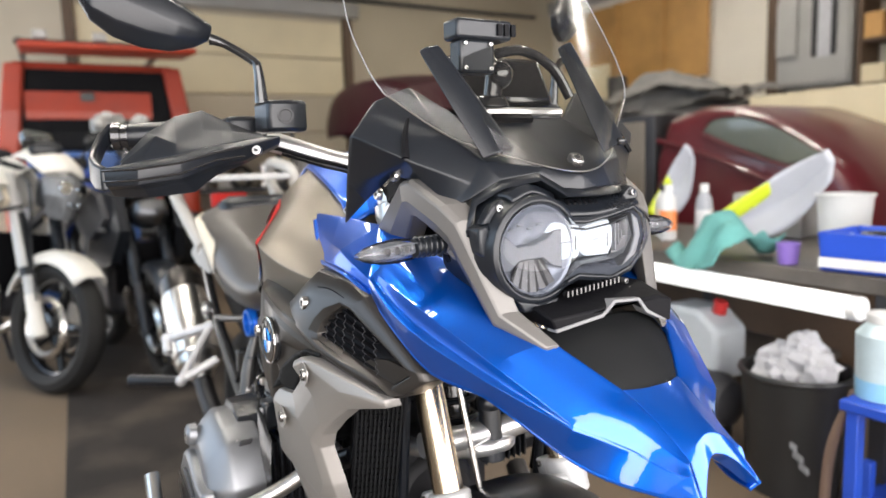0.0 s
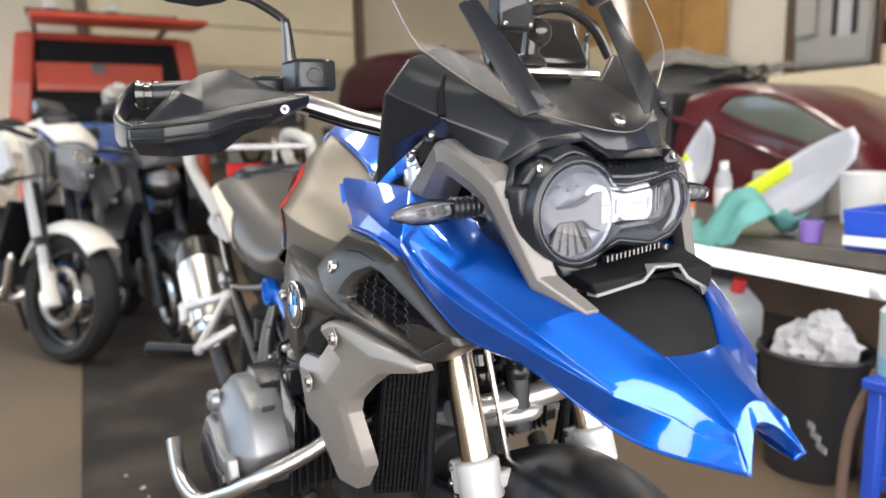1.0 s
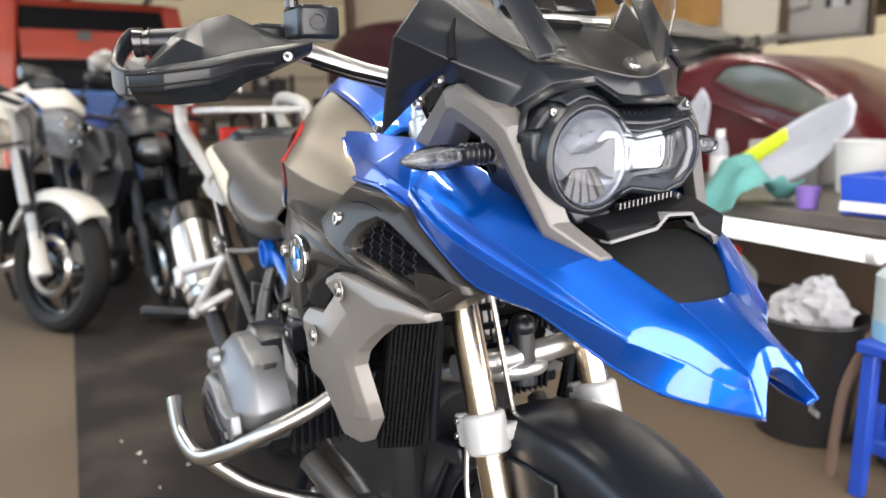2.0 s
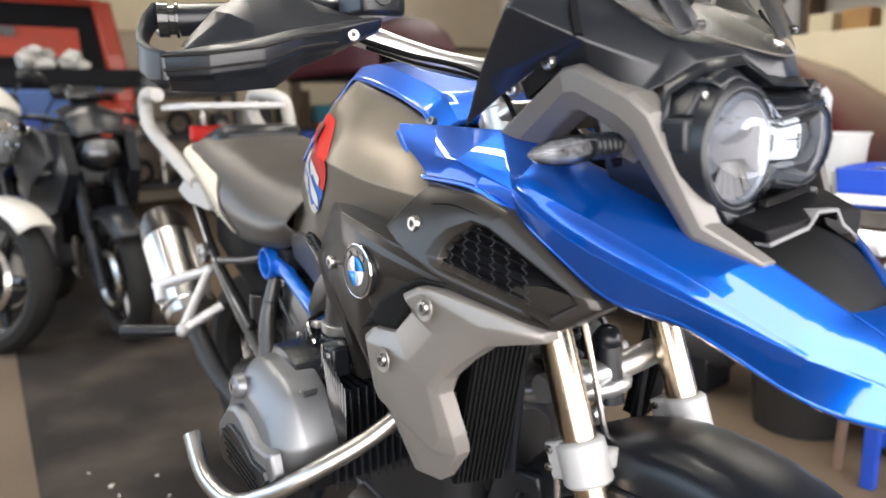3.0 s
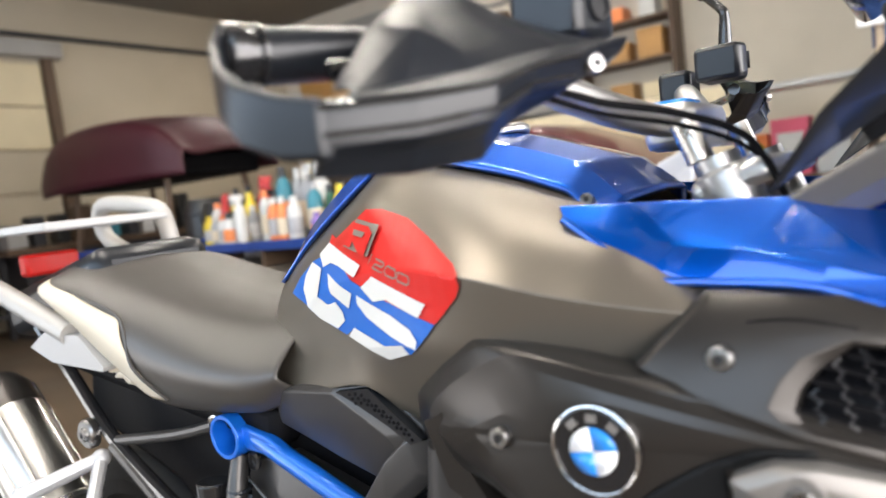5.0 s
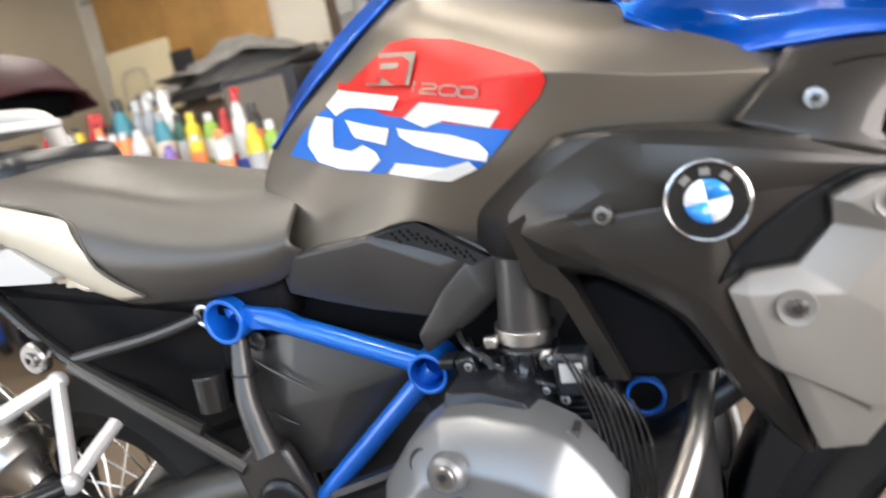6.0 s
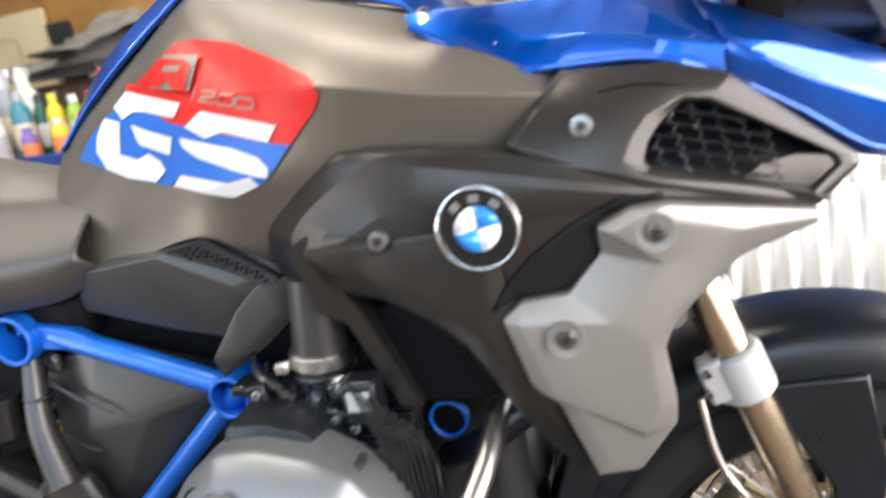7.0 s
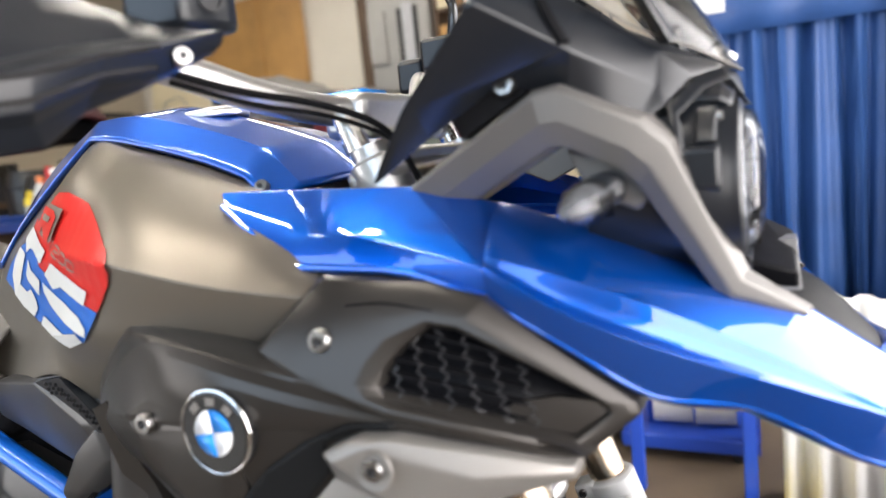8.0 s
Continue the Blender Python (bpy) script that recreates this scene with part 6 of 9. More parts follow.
    for i in range(6):
        part("spring_coil", ring(B(), (-0.957 - i * 0.003, -0.09, 0.55 + i * 0.024), (-0.1, 0, 1), 0.030, 0.005, 20, 6), BLACKP, sh)
    part("brake_reservoir", cyl(B(), (-1.00, -0.155, 0.60), (-1.0, -0.150, 0.655), 0.024, 0.026, 20), BLACKG, bike, "round dark fluid reservoir", bevel=0.003)
    # side covers
    net = [(-0.952, -0.120, 0.655), (-0.935, -0.126, 0.690), (-0.849, -0.130, 0.708), (-0.672, -0.136, 0.664), (-0.684, -0.142, 0.646), (-0.785, -0.148, 0.616), (-0.836, -0.146, 0.538), (-0.897, -0.138, 0.481), (-0.944, -0.130, 0.560), (-0.880, -0.148, 0.600), (-0.700, -0.120, 0.600), (-0.790, -0.118, 0.500)]
    bat = moulded("battery_cover", net, [(0, 1, 2, 9), (2, 3, 4, 5, 9), (0, 9, 8), (9, 5, 6), (8, 9, 6, 7), (4, 10, 5), (5, 10, 11, 6), (6, 11, 7)], COVER, bike, "dark grey moulded battery cover", 0.004, 0.03)
    part("cover_ridge", tube(B(), [(-0.927, -0.1415, 0.672), (-0.880, -0.1490, 0.650), (-0.828, -0.1520, 0.626)], [0.0012, 0.0030, 0.0012], 6), COVER, bat)
    part("cover_ridge", tube(B(), [(-0.939, -0.136, 0.594), (-0.900, -0.148, 0.585), (-0.866, -0.152, 0.574)], [0.0010, 0.0026, 0.0010], 6), COVER, bat)
    part("cover_plug", spin(B(), (-0.912, -0.134, 0.694), (0, -1, 0.1), [(0, 0.014), (0.004, 0.014), (0.005, 0.009), (0.001, 0.008)], 20), BLACKG, bat)
    y = near([(-0.80, 0.81, -0.150), (-0.68, 0.83, -0.172), (-0.60, 0.84, -0.185), (-0.53, 0.80, -0.196), (-0.57, 0.75, -0.19), (-0.65, 0.75, -0.172), (-0.82, 0.76, -0.140)])
    net = [(-0.838, 0.760, 0.0), (-0.838, 0.806, 0.002), (-0.770, 0.824, 0.0), (-0.683, 0.836, -0.002), (-0.604, 0.850, 0.0), (-0.524, 0.806, 0.0), (-0.524, 0.788, 0.0), (-0.560, 0.752, 0.0), (-0.630, 0.728, 0.006), (-0.711, 0.735, 0.006), (-0.780, 0.745, 0.006), (-0.683, 0.829, -0.010), (-0.588, 0.794, -0.012), (-0.806, 0.812, -0.004)]
    air = moulded("airbox_cover", [(x, y(x, z) + d, z) for x, z, d in net], [(0, 1, 13), (1, 2, 3, 11, 13), (3, 4, 5, 12, 11), (5, 6, 7, 12), (7, 8, 12), (8, 9, 11, 12), (9, 10, 13, 11), (10, 0, 13)], COVER, bike, "dark grey airbox side cover", 0.004, 0.04)
    part("cover_lid", shell([(-0.668, 0.834), (-0.605, 0.847), (-0.527, 0.803), (-0.546, 0.794), (-0.581, 0.808), (-0.644, 0.828)], lambda u, v: y(u, v) - 0.014, 0.01, 0.003, 0.001, 0.02), BLACKP, air, "finely dimpled lid")
    for i in range(9):
        for j in range(3):
            x, z = -0.640 + i * 0.0112 + j * 0.004, 0.8375 - max(0, i - 2) * 0.0046 - j * 0.0048 + (-0.002 if i == 0 else 0.0)
            part("dimple", spin(B(), (x, y(x, z) - 0.0145, z), (0, -1, 0), [(0, 0.0023), (0.0008, 0.0018)], 8), VOID, air)
    leg = [(-0.556, 0.797), (-0.514, 0.804), (-0.520, 0.760), (-0.562, 0.728), (-0.625, 0.692), (-0.628, 0.718), (-0.586, 0.770), (-0.540, 0.765), (-0.590, 0.724)]
    yl = [0.0, 0.004, 0.008, 0.008, 0.006, 0.0, -0.004, -0.002, -0.004]
    moulded("cover_leg", [(x, -0.206 + d, z) for (x, z), d in zip(leg, yl)], [(0, 1, 2, 7), (2, 3, 8, 7), (3, 4, 8), (4, 5, 8), (5, 6, 8), (6, 0, 7, 8)], COVER, bike, "dark angular cover strut", 0.003, 0.03)
    part("inner_cover", box(B(), (-0.72, 0, 0.66), (0.42, 0.20, 0.20)), VOID, bike, bevel=0.01)
    part("inner_body", box(B(), (-0.50, 0, 0.84), (0.52, 0.26, 0.22)), VOID, bike, bevel=0.01)
    part("lower_trim", tube(B(), [(-0.86, -0.15, 0.455), (-0.76, -0.17, 0.50), (-0.68, -0.19, 0.54)], 0.012, 8), BLACKP, bike)


def add_seat():
    st = [(-0.800, 0.105, 0.896, 0.160, 0.842, 0.812), (-0.850, 0.118, 0.894, 0.176, 0.836, 0.782), (-0.930, 0.128, 0.898, 0.182, 0.838, 0.772), (-1.020, 0.135, 0.911, 0.184, 0.848, 0.768), (-1.110, 0.138, 0.932, 0.184, 0.868, 0.772), (-1.200, 0.138, 0.955, 0.184, 0.904, 0.812), (-1.300, 0.136, 0.978, 0.180, 0.934, 0.868), (-1.400, 0.130, 0.990, 0.172, 0.955, 0.915), (-1.470, 0.110, 0.980, 0.15, 0.958, 0.940)]
    rows = [[(x, 0, zt + 0.010), (x, -wt * 0.6, zt + 0.005), (x, -wt, zt - 0.008), (x, -wl, zm), (x + 0.005, -wl + 0.006, zm * 0.4 + zb * 0.6), (x + 0.008, -wl + 0.03, zb)] for x, wt, zt, wl, zm, zb in st]
    bm = both(sheet(B(), rows, 4, 4))
    skin = BVHTree.FromBMesh(bm)
    seat = part("seat", bm, SEATV, bike, "grey-brown vinyl seat with cream sides", solid=0.004)
    band = [(-1.462, 0.972), (-1.424, 0.972), (-1.278, 0.944), (-1.154, 0.908), (-1.105, 0.838), (-1.048, 0.785), (-1.105, 0.780), (-1.189, 0.806), (-1.314, 0.870), (-1.446, 0.945)]
    part("seat_side", decal(band, skin, 0.005, 0.012), SEATC, seat, "cream vinyl seat side", solid=0.003)
    seam = [(-1.440, 0.972), (-1.278, 0.945), (-1.154, 0.909), (-1.105, 0.838), (-1.048, 0.785)]
    pts = []
    for x, z in seam:
        h = skin.ray_cast(Vector((x, -1, z)), Vector((0, 1, 0)))
        pts.append((x, (h[0].y if h[0] else -0.18) - 0.006, z))
    part("piping", tube(B(), pts, 0.003, 6), SEATV, seat)
    part("seat_base", box(B(), (-1.14, 0, 0.79), (0.60, 0.28, 0.07), Matrix.Rotation(radians(8), 3, "Y")), VOID, bike, bevel=0.02)


def add_tail():
    for s in (-1, 1):
        pts = [(-1.32, 0.175 * s, 0.878), (-1.55, 0.172 * s, 0.940), (-1.78, 0.170 * s, 1.010), (-1.83, 0.168 * s, 1.070), (-1.80, 0.166 * s, 1.110), (-1.68, 0.165 * s, 1.105), (-1.56, 0.165 * s, 1.085), (-1.53, 0.165 * s, 1.040), (-1.52, 0.165 * s, 0.985)]
        part("grab_rail", tube(B(), pts if s > 0 else pts[:6], 0.0200, 14), RAILGREY, bike, "pale grey grab rail")
        cov = shell([(-1.46, 0.852), (-1.40, 0.880), (-1.27, 0.880), (-1.20, 0.830), (-1.205, 0.822), (-1.38, 0.828)], lambda x, z: -0.188, 0.05, 0.006, 0.008, 0.04)
        part("tail_cover", cov if s < 0 else flip_y(cov), WHITECLAMP, bike, "pale grey tail cover")
    part("luggage_plate", prism(B(), [(-1.46, -0.13), (-1.46, 0.13), (-1.72, 0.15), (-1.80, 0.10), (-1.80, -0.10), (-1.72, -0.15)], 1.060, 1.078, "z"), WHITECLAMP, bike, "pale grey luggage plate", bevel=0.005)
    part("tail", box(B(), (-1.52, 0, 0.93), (0.44, 0.24, 0.10), Matrix.Rotation(radians(-12), 3, "Y")), BLACKP, bike, "black tail section", bevel=0.03)
    part("tail_light", box(B(), (-1.76, 0, 0.99), (0.04, 0.12, 0.05)), RED_DECAL, bike, "red tail lamp", bevel=0.008)
    # silencer
    p, q = Vector((-1.365, -0.200, 0.488)), Vector((-1.660, -0.200, 0.788))
    d = (q - p).normalized()
    can = part("silencer", spin(B(), p, d, [(0, 0.028), (0.03, 0.044), (0.045, 0.062), (0.06, 0.066), (0.30, 0.067), (0.31, 0.063)], 40), SATIN, bike, "polished steel silencer with raised ribs")
    part("silencer_cap", spin(B(), p + d * 0.30, d, [(0, 0.068), (0.05, 0.066), (0.085, 0.050), (0.085, 0.036), (0.06, 0.034)], 36), DARKPANEL, can, "dark silencer end cap")
    side = d.cross(Vector((0, 0, 1))).normalized()
    up = side.cross(d).normalized()
    for k in (-1.0, -0.45, 0.1):
        for sg in (-1, 1):
            o = side * (sg * 0.0645 * math.cos(k)) + up * (-0.0645 * math.sin(k))
            part("silencer_rib", tube(B(), [p + d * 0.07 + o, p + d * 0.295 + o], 0.0045, 8, 1, False), SATIN, can)
    part("silencer_strap", ring(B(), p + d * 0.075, d, 0.068, 0.005, 36, 6), STEEL, can)
    part("inner_mudguard", prism(B(), [(-0.94, 0.56), (-0.97, 0.765), (-1.15, 0.785), (-1.42, 0.85), (-1.46, 0.70), (-1.36, 0.66), (-1.18, 0.60), (-1.08, 0.52)], -0.105, 0.105), VOID, bike, "black inner mudguard", bevel=0.02)
    part("link_pipe", tube(B(), [(-0.90, -0.12, 0.33), (-1.05, -0.16, 0.34), (-1.24, -0.19, 0.40), p], 0.026, 14), DULL, bike, "dull steel link pipe")
    # rear wheel
    ax = Vector((-1.40, 0, 0.305))
    w = part("rear_wheel", ring(B(), ax, (0, 1, 0), 0.185, 0.014, 56, 10), BLACKG, bike, "rear wheel with wire spokes")
    part("tyre", hoop(ax, (0, 1, 0), [(-0.06, 0.195), (-0.083, 0.225), (-0.084, 0.255), (-0.06, 0.288), (-0.03, 0.302), (0, 0.305), (0.03, 0.302), (0.06, 0.288), (0.084, 0.255), (0.083, 0.225), (0.06, 0.195)], 64), TYRE, w, "wide black rear tyre")
    part("hub", cyl(B(), ax - Vector((0, 0.06, 0)), ax + Vector((0, 0.06, 0)), 0.06), BLACKP, w)
    for i in range(28):
        t = 2 * math.pi * i / 28
        sy = 0.05 * (1 if i % 2 else -1)
        part("spoke", tube(B(), [ax + Vector((0.05 * math.cos(t + 0.3), sy, 0.05 * math.sin(t + 0.3))), ax + Vector((0.182 * math.cos(t), sy * 0.4, 0.182 * math.sin(t)))], 0.002, 6, 1, False), STEEL, w)
    for s in (-1, 1):
        part("stand_leg", tube(B(), [(-0.80, 0.10 * s, 0.36), (-0.86, 0.14 * s, 0.14), (-0.90, 0.17 * s, 0.012)], 0.014, 10), BLACKP, bike, "black centre stand leg")


add_tank()
add_beak()
add_insert()
add_arms()
add_lamp()
add_nose()
add_screen()
add_side_panels()
add_front_end()
add_bars()
add_indicator()
add_engine()
add_frame()
add_seat()
add_tail()

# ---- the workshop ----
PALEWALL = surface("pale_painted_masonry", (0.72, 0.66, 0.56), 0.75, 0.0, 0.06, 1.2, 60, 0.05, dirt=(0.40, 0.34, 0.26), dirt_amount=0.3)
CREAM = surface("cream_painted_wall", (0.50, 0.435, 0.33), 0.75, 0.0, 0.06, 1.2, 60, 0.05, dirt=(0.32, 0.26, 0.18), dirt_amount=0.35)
CONC = surface("worn_concrete", (0.130, 0.097, 0.067), 0.7, 0.0, 0.22, 1.5, 50, 0.1, dirt=(0.09, 0.075, 0.06), dirt_amount=0.75, spread=0.3)
BOUNCE = surface("pale_bounce_floor", (0.40, 0.38, 0.35), 0.8, 0.0, 0.15, 1.5, 50, 0.08, dirt=(0.25, 0.22, 0.18), dirt_amount=0.3)
MAT = surface("dark_rubber_mat", (0.022, 0.0185, 0.0165), 0.8, 0.0, 0.25, 3, 120, 0.15, dirt=(0.13, 0.105, 0.082), dirt_amount=0.65)
FLAKE = surface("pale_paint_flakes", (0.55, 0.52, 0.47), 0.7)
WOOD = surface("varnished_plywood", (0.46, 0.25, 0.08), 0.5, 0.0, 0.2, 3, 40, 0.05)
DARKWOOD = surface("dark_stained_wood", (0.10, 0.06, 0.035), 0.55, 0.0, 0.2, 4, 60, 0.05)
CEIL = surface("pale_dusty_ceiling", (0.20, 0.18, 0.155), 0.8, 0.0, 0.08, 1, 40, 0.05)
TUBELIGHT = glow("fluorescent_tube", (1.0, 0.97, 0.92), 14.0)
STEELDARK = surface("dark_painted_steel", (0.04, 0.04, 0.045), 0.5, 0.3, 0.2, 6, 100, 0.05)
BENCHTOP = surface("oily_bench_board", (0.05, 0.042, 0.035), 0.5, 0.0, 0.3, 5, 80, 0.08, dirt=(0.22, 0.19, 0.15), dirt_amount=0.4)
MAROON = surface("maroon_car_paint", (0.085, 0.007, 0.012), 0.35, 0.0, 0.15, 3, 200, 0.0, 0.4, dirt=(0.16, 0.12, 0.1), dirt_amount=0.25)
GREYCLOTH = surface("grey_dust_sheet", (0.21, 0.20, 0.19), 0.9, 0.0, 0.2, 4, 90, 0.2)
CREAMBOARD = surface("cream_board", (0.70, 0.60, 0.40), 0.6, 0.0, 0.06, 2, 60, 0.03)
ORANGERED = surface("orange_red_car_paint", (0.33, 0.030, 0.008), 0.6, 0.0, 0.15, 3, 150, 0.0, 0.2)
TARP = surface("blue_tarpaulin", (0.022, 0.072, 0.23), 0.5, 0.0, 0.2, 3, 60, 0.15)
TEAL = surface("teal_rag", (0.10, 0.28, 0.26), 0.9, 0.0, 0.15, 8, 150, 0.2)
BINBLUE = surface("blue_plastic_bin", (0.02, 0.07, 0.45), 0.35, 0.0, 0.1, 5, 120, 0.03)
PAPER = surface("crumpled_white_paper", (0.46, 0.46, 0.48), 0.8, 0.0, 0.08, 9, 120, 0.1)
GREYMET = surface("grey_painted_cabinet", (0.36, 0.35, 0.33), 0.5, 0.1, 0.1, 2, 80, 0.03, dirt=(0.2, 0.17, 0.13), dirt_amount=0.3)
CORR = surface("white_coated_sheet", (0.74, 0.74, 0.74), 0.4, 0.2, 0.08, 3, 100, 0.02, dirt=(0.4, 0.37, 0.33), dirt_amount=0.35)
RAILBLUE = surface("blue_painted_steel", (0.012, 0.045, 0.22), 0.4, 0.0, 0.15, 5, 120, 0.03)
GLASSDARK = surface("dark_tinted_glass", (0.10, 0.11, 0.09), 0.12, 0.0, 0.1, 3, 50, 0.0, 0.6)

for m in (MAT, CONC):
    m.node_tree.nodes["Principled BSDF"].inputs["Specular IOR Level"].default_value = 0.2
floor = part("floor", box(B(), (-1.0, 0.0, -0.05), (22.0, 20.0, 0.1)), CONC, None, flat=True)
tagged(floor, "stained brown concrete workshop floor", "floor", kind="structure")
# unseen pale strip, added as a reflector for the motorcycle's side
tagged(part("floor_bounce_strip", box(B(), (-5.1, -2.45, 0.0), (7.0, 2.0, 0.008)), BOUNCE, None, flat=True), "pale floor strip, unseen, added to bounce light onto the motorcycle", "floor", kind="structure")
mat = part("floor_mat", box(B(), (-2.05, -0.112, 0.004), (6.8, 0.94, 0.008), Matrix.Rotation(radians(-1.5), 3, "Z")), MAT, None, bevel=0.003)
tagged(mat, "dark rubber mat under the motorcycle", "floor mat")
bm = B()
for i in range(70):
    a, r = random.uniform(0, 6.28), random.uniform(0.004, 0.011)
    x, y = -0.9 + random.gauss(0, 0.35), -0.45 + random.gauss(0, 0.10)
    box(bm, (x, min(max(y, -0.58), -0.3), 0.0095), (r * 1.6, r, 0.002), Matrix.Rotation(a, 3, "Z"))
tagged(part("paint_flakes", bm, FLAKE, None, flat=True), "pale paint flakes scattered on the dark mat", "flakes", kind="stuff")


def wall(name, c, s, label, material=CREAM):
    return tagged(part(name, box(B(), c, s), material, None, flat=True), label, "wall", kind="structure")


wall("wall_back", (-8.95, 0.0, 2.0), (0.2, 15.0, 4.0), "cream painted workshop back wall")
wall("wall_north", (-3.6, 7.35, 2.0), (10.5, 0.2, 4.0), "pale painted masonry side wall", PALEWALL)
# unseen south wall, left open where the fill lamps stand
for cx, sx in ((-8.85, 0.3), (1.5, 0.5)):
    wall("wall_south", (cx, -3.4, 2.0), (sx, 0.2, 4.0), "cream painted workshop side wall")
wall("lintel_south", (-3.725, -3.4, 3.6), (9.95, 0.2, 0.8), "cream painted wall above the unseen, assumed side opening")
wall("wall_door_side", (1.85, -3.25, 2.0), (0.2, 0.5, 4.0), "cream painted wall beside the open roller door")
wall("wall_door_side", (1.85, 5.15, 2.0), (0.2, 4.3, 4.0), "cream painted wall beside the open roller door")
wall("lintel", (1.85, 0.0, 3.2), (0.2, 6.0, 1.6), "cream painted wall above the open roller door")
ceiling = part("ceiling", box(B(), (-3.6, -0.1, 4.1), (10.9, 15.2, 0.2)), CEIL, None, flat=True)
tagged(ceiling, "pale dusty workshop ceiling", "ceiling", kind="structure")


def strip_light(x, y):
    r = root("ceiling_light", pose(x, y, LAMPZ), "white fluorescent batten under the ceiling", "ceiling light", "ceiling strip lights")
    part("batten", box(B(), (0, 0, 0.05), (1.5, 0.09, 0.07)), WHITE, r, bevel=0.006)
    for dy in (-0.025, 0.025):
        part("tube", cyl(B(), (-0.72, dy, 0), (0.72, dy, 0), 0.014, None, 12), TUBELIGHT, r)
    for dx in (-0.6, 0.6):
        part("hanger", tube(B(), [(dx, 0, 0.08), (dx, 0, 0.15)], 0.004, 6, 1, False), STEEL, r)
    return r


for x, y in LAMPS:
    strip_light(x, y)

# roller door shut in the back wall, pipes over it
door = root("roller_door", pose(-8.82, 1.6, 0), "cream panelled roller door in the back wall", "door", kind="structure")
for i in range(6):
    part("door_panel", box(B(), (0.0, 0, 0.26 + i * 0.52), (0.05, 3.4, 0.50)), CREAMBOARD if i > 3 else CREAM, door, bevel=0.01)
for s in (-1, 1):
    part("door_frame", box(B(), (0.03, 1.78 * s, 1.6), (0.10, 0.12, 3.2)), DARKWOOD, door, bevel=0.006)
part("door_head", box(B(), (0.05, 0, 3.28), (0.16, 3.9, 0.20)), GREYMET, door, bevel=0.01)
for z, y0, y1 in ((3.45, -3.5, 6.8), (2.05, 3.7, 6.9)):
    pipe = tagged(part("wall_pipe", tube(B(), [(-8.78, y0, z), (-8.78, y1, z)], 0.03, 10, 1, False), STEELDARK, None), "dark steel conduit pipe along the back wall", "pipe")
pipe = tagged(part("wall_pipe", tube(B(), [(-8.7, 7.2, 3.3), (-4.2, 7.2, 3.35), (-2.0, 7.2, 3.3)], 0.028, 10, 1, False), GREYMET, None), "grey conduit pipe high on the side wall", "pipe")
beam = tagged(part("wall_beam", box(B(), (-6.8, 7.20, 3.62), (4.2, 0.12, 0.22)), GREYMET, None, bevel=0.01), "grey steel beam along the top of the wall", "beam")


# ---- bench and the clutter on it ----
bench = root("workbench", pose(-2.2, 1.95, 0), "long workbench with a dark oily top", "workbench")
part("worktop", box(B(), (0, 0, 0.70), (3.9, 0.9, 0.05)), BENCHTOP, bench, bevel=0.005)
for x in (-1.8, -0.6, 0.6, 1.8):
    for y in (-0.36, 0.36):
        part("leg", box(B(), (x, y, 0.34), (0.05, 0.05, 0.68)), STEELDARK, bench, bevel=0.004)
part("lower_shelf", box(B(), (-0.3, 0.12, 0.22), (3.1, 0.6, 0.03)), BENCHTOP, bench, bevel=0.004)
# dark board added to stand for the shade under the bench
part("under_bench_dark", box(B(), (-0.2, 0.40, 0.36), (3.4, 0.02, 0.66)), DARKWOOD, bench)
lamp = root("work_light", pose(-0.86, 1.46, 0.645), "lit white fluorescent tube lamp along the bench edge", "work light")
part("tube", cyl(B(), (-0.44, 0.03, 0), (0.44, -0.03, 0), 0.034, None, 20), glow("bench_tube", (1.0, 1.0, 0.98), 1.15), lamp)
for s in (-1, 1):
    part("end_cap", cyl(B(), (0.44 * s, -0.03 * s, 0), (0.475 * s, -0.033 * s, 0), 0.036, None, 20), WHITE, lamp, bevel=0.004)


def bottle(x, y, h, r, body, cap, label, spray=False, tilt=0, z=0.726):
    o = root("bottle", pose(x, y, z, 0, tilt, random.uniform(0, 360)), label, "bottle", "bottles on the bench")
    part("body", spin(B(), (0, 0, 0), (0, 0, 1), [(0, r * 0.94), (0.01, r), (h * 0.62, r), (h * 0.76, r * 0.86), (h * 0.84, r * 0.50), (h * 0.88, r * 0.46)], 18), body, o)
    part("label", spin(B(), (0, 0, h * 0.18), (0, 0, 1), [(0, r * 1.015), (h * 0.36, r * 1.015), (h * 0.36, r), (0, r)], 18), random.choice(LABELS), o)
    part("cap", cyl(B(), (0, 0, h * 0.86), (0, 0, h), r * 0.54, r * 0.50, 14), cap, o)
    if spray:
        part("trigger", box(B(), (r * 0.5, 0, h * 1.02), (r * 1.7, r * 0.5, h * 0.10)), cap, o, bevel=0.004)
        part("lever", tube(B(), [(r * 0.8, 0, h), (r * 0.9, 0, h * 0.86)], 0.005, 6, 1, False), cap, o)
    return o


def tint(name, c, rough=0.35):
    return surface(name, c, rough, 0.0, 0.08, 8, 120, 0.01)


P_WHITE, P_YELLOW, P_GREEN, P_ORANGE = tint("white_plastic", (0.60, 0.60, 0.585)), tint("yellow_plastic", (0.70, 0.52, 0.03)), tint("green_plastic", (0.25, 0.40, 0.06)), tint("orange_plastic", (0.80, 0.25, 0.08))
P_RED, P_BLACK, P_TEAL, P_GREY, P_PURPLE, P_DKGREEN = tint("red_plastic", (0.50, 0.03, 0.03)), tint("black_plastic", (0.02, 0.02, 0.02)), tint("teal_plastic", (0.04, 0.20, 0.26)), tint("grey_plastic", (0.32, 0.33, 0.35)), tint("purple_plastic", (0.20, 0.12, 0.40)), tint("dark_green_plastic", (0.02, 0.10, 0.06))
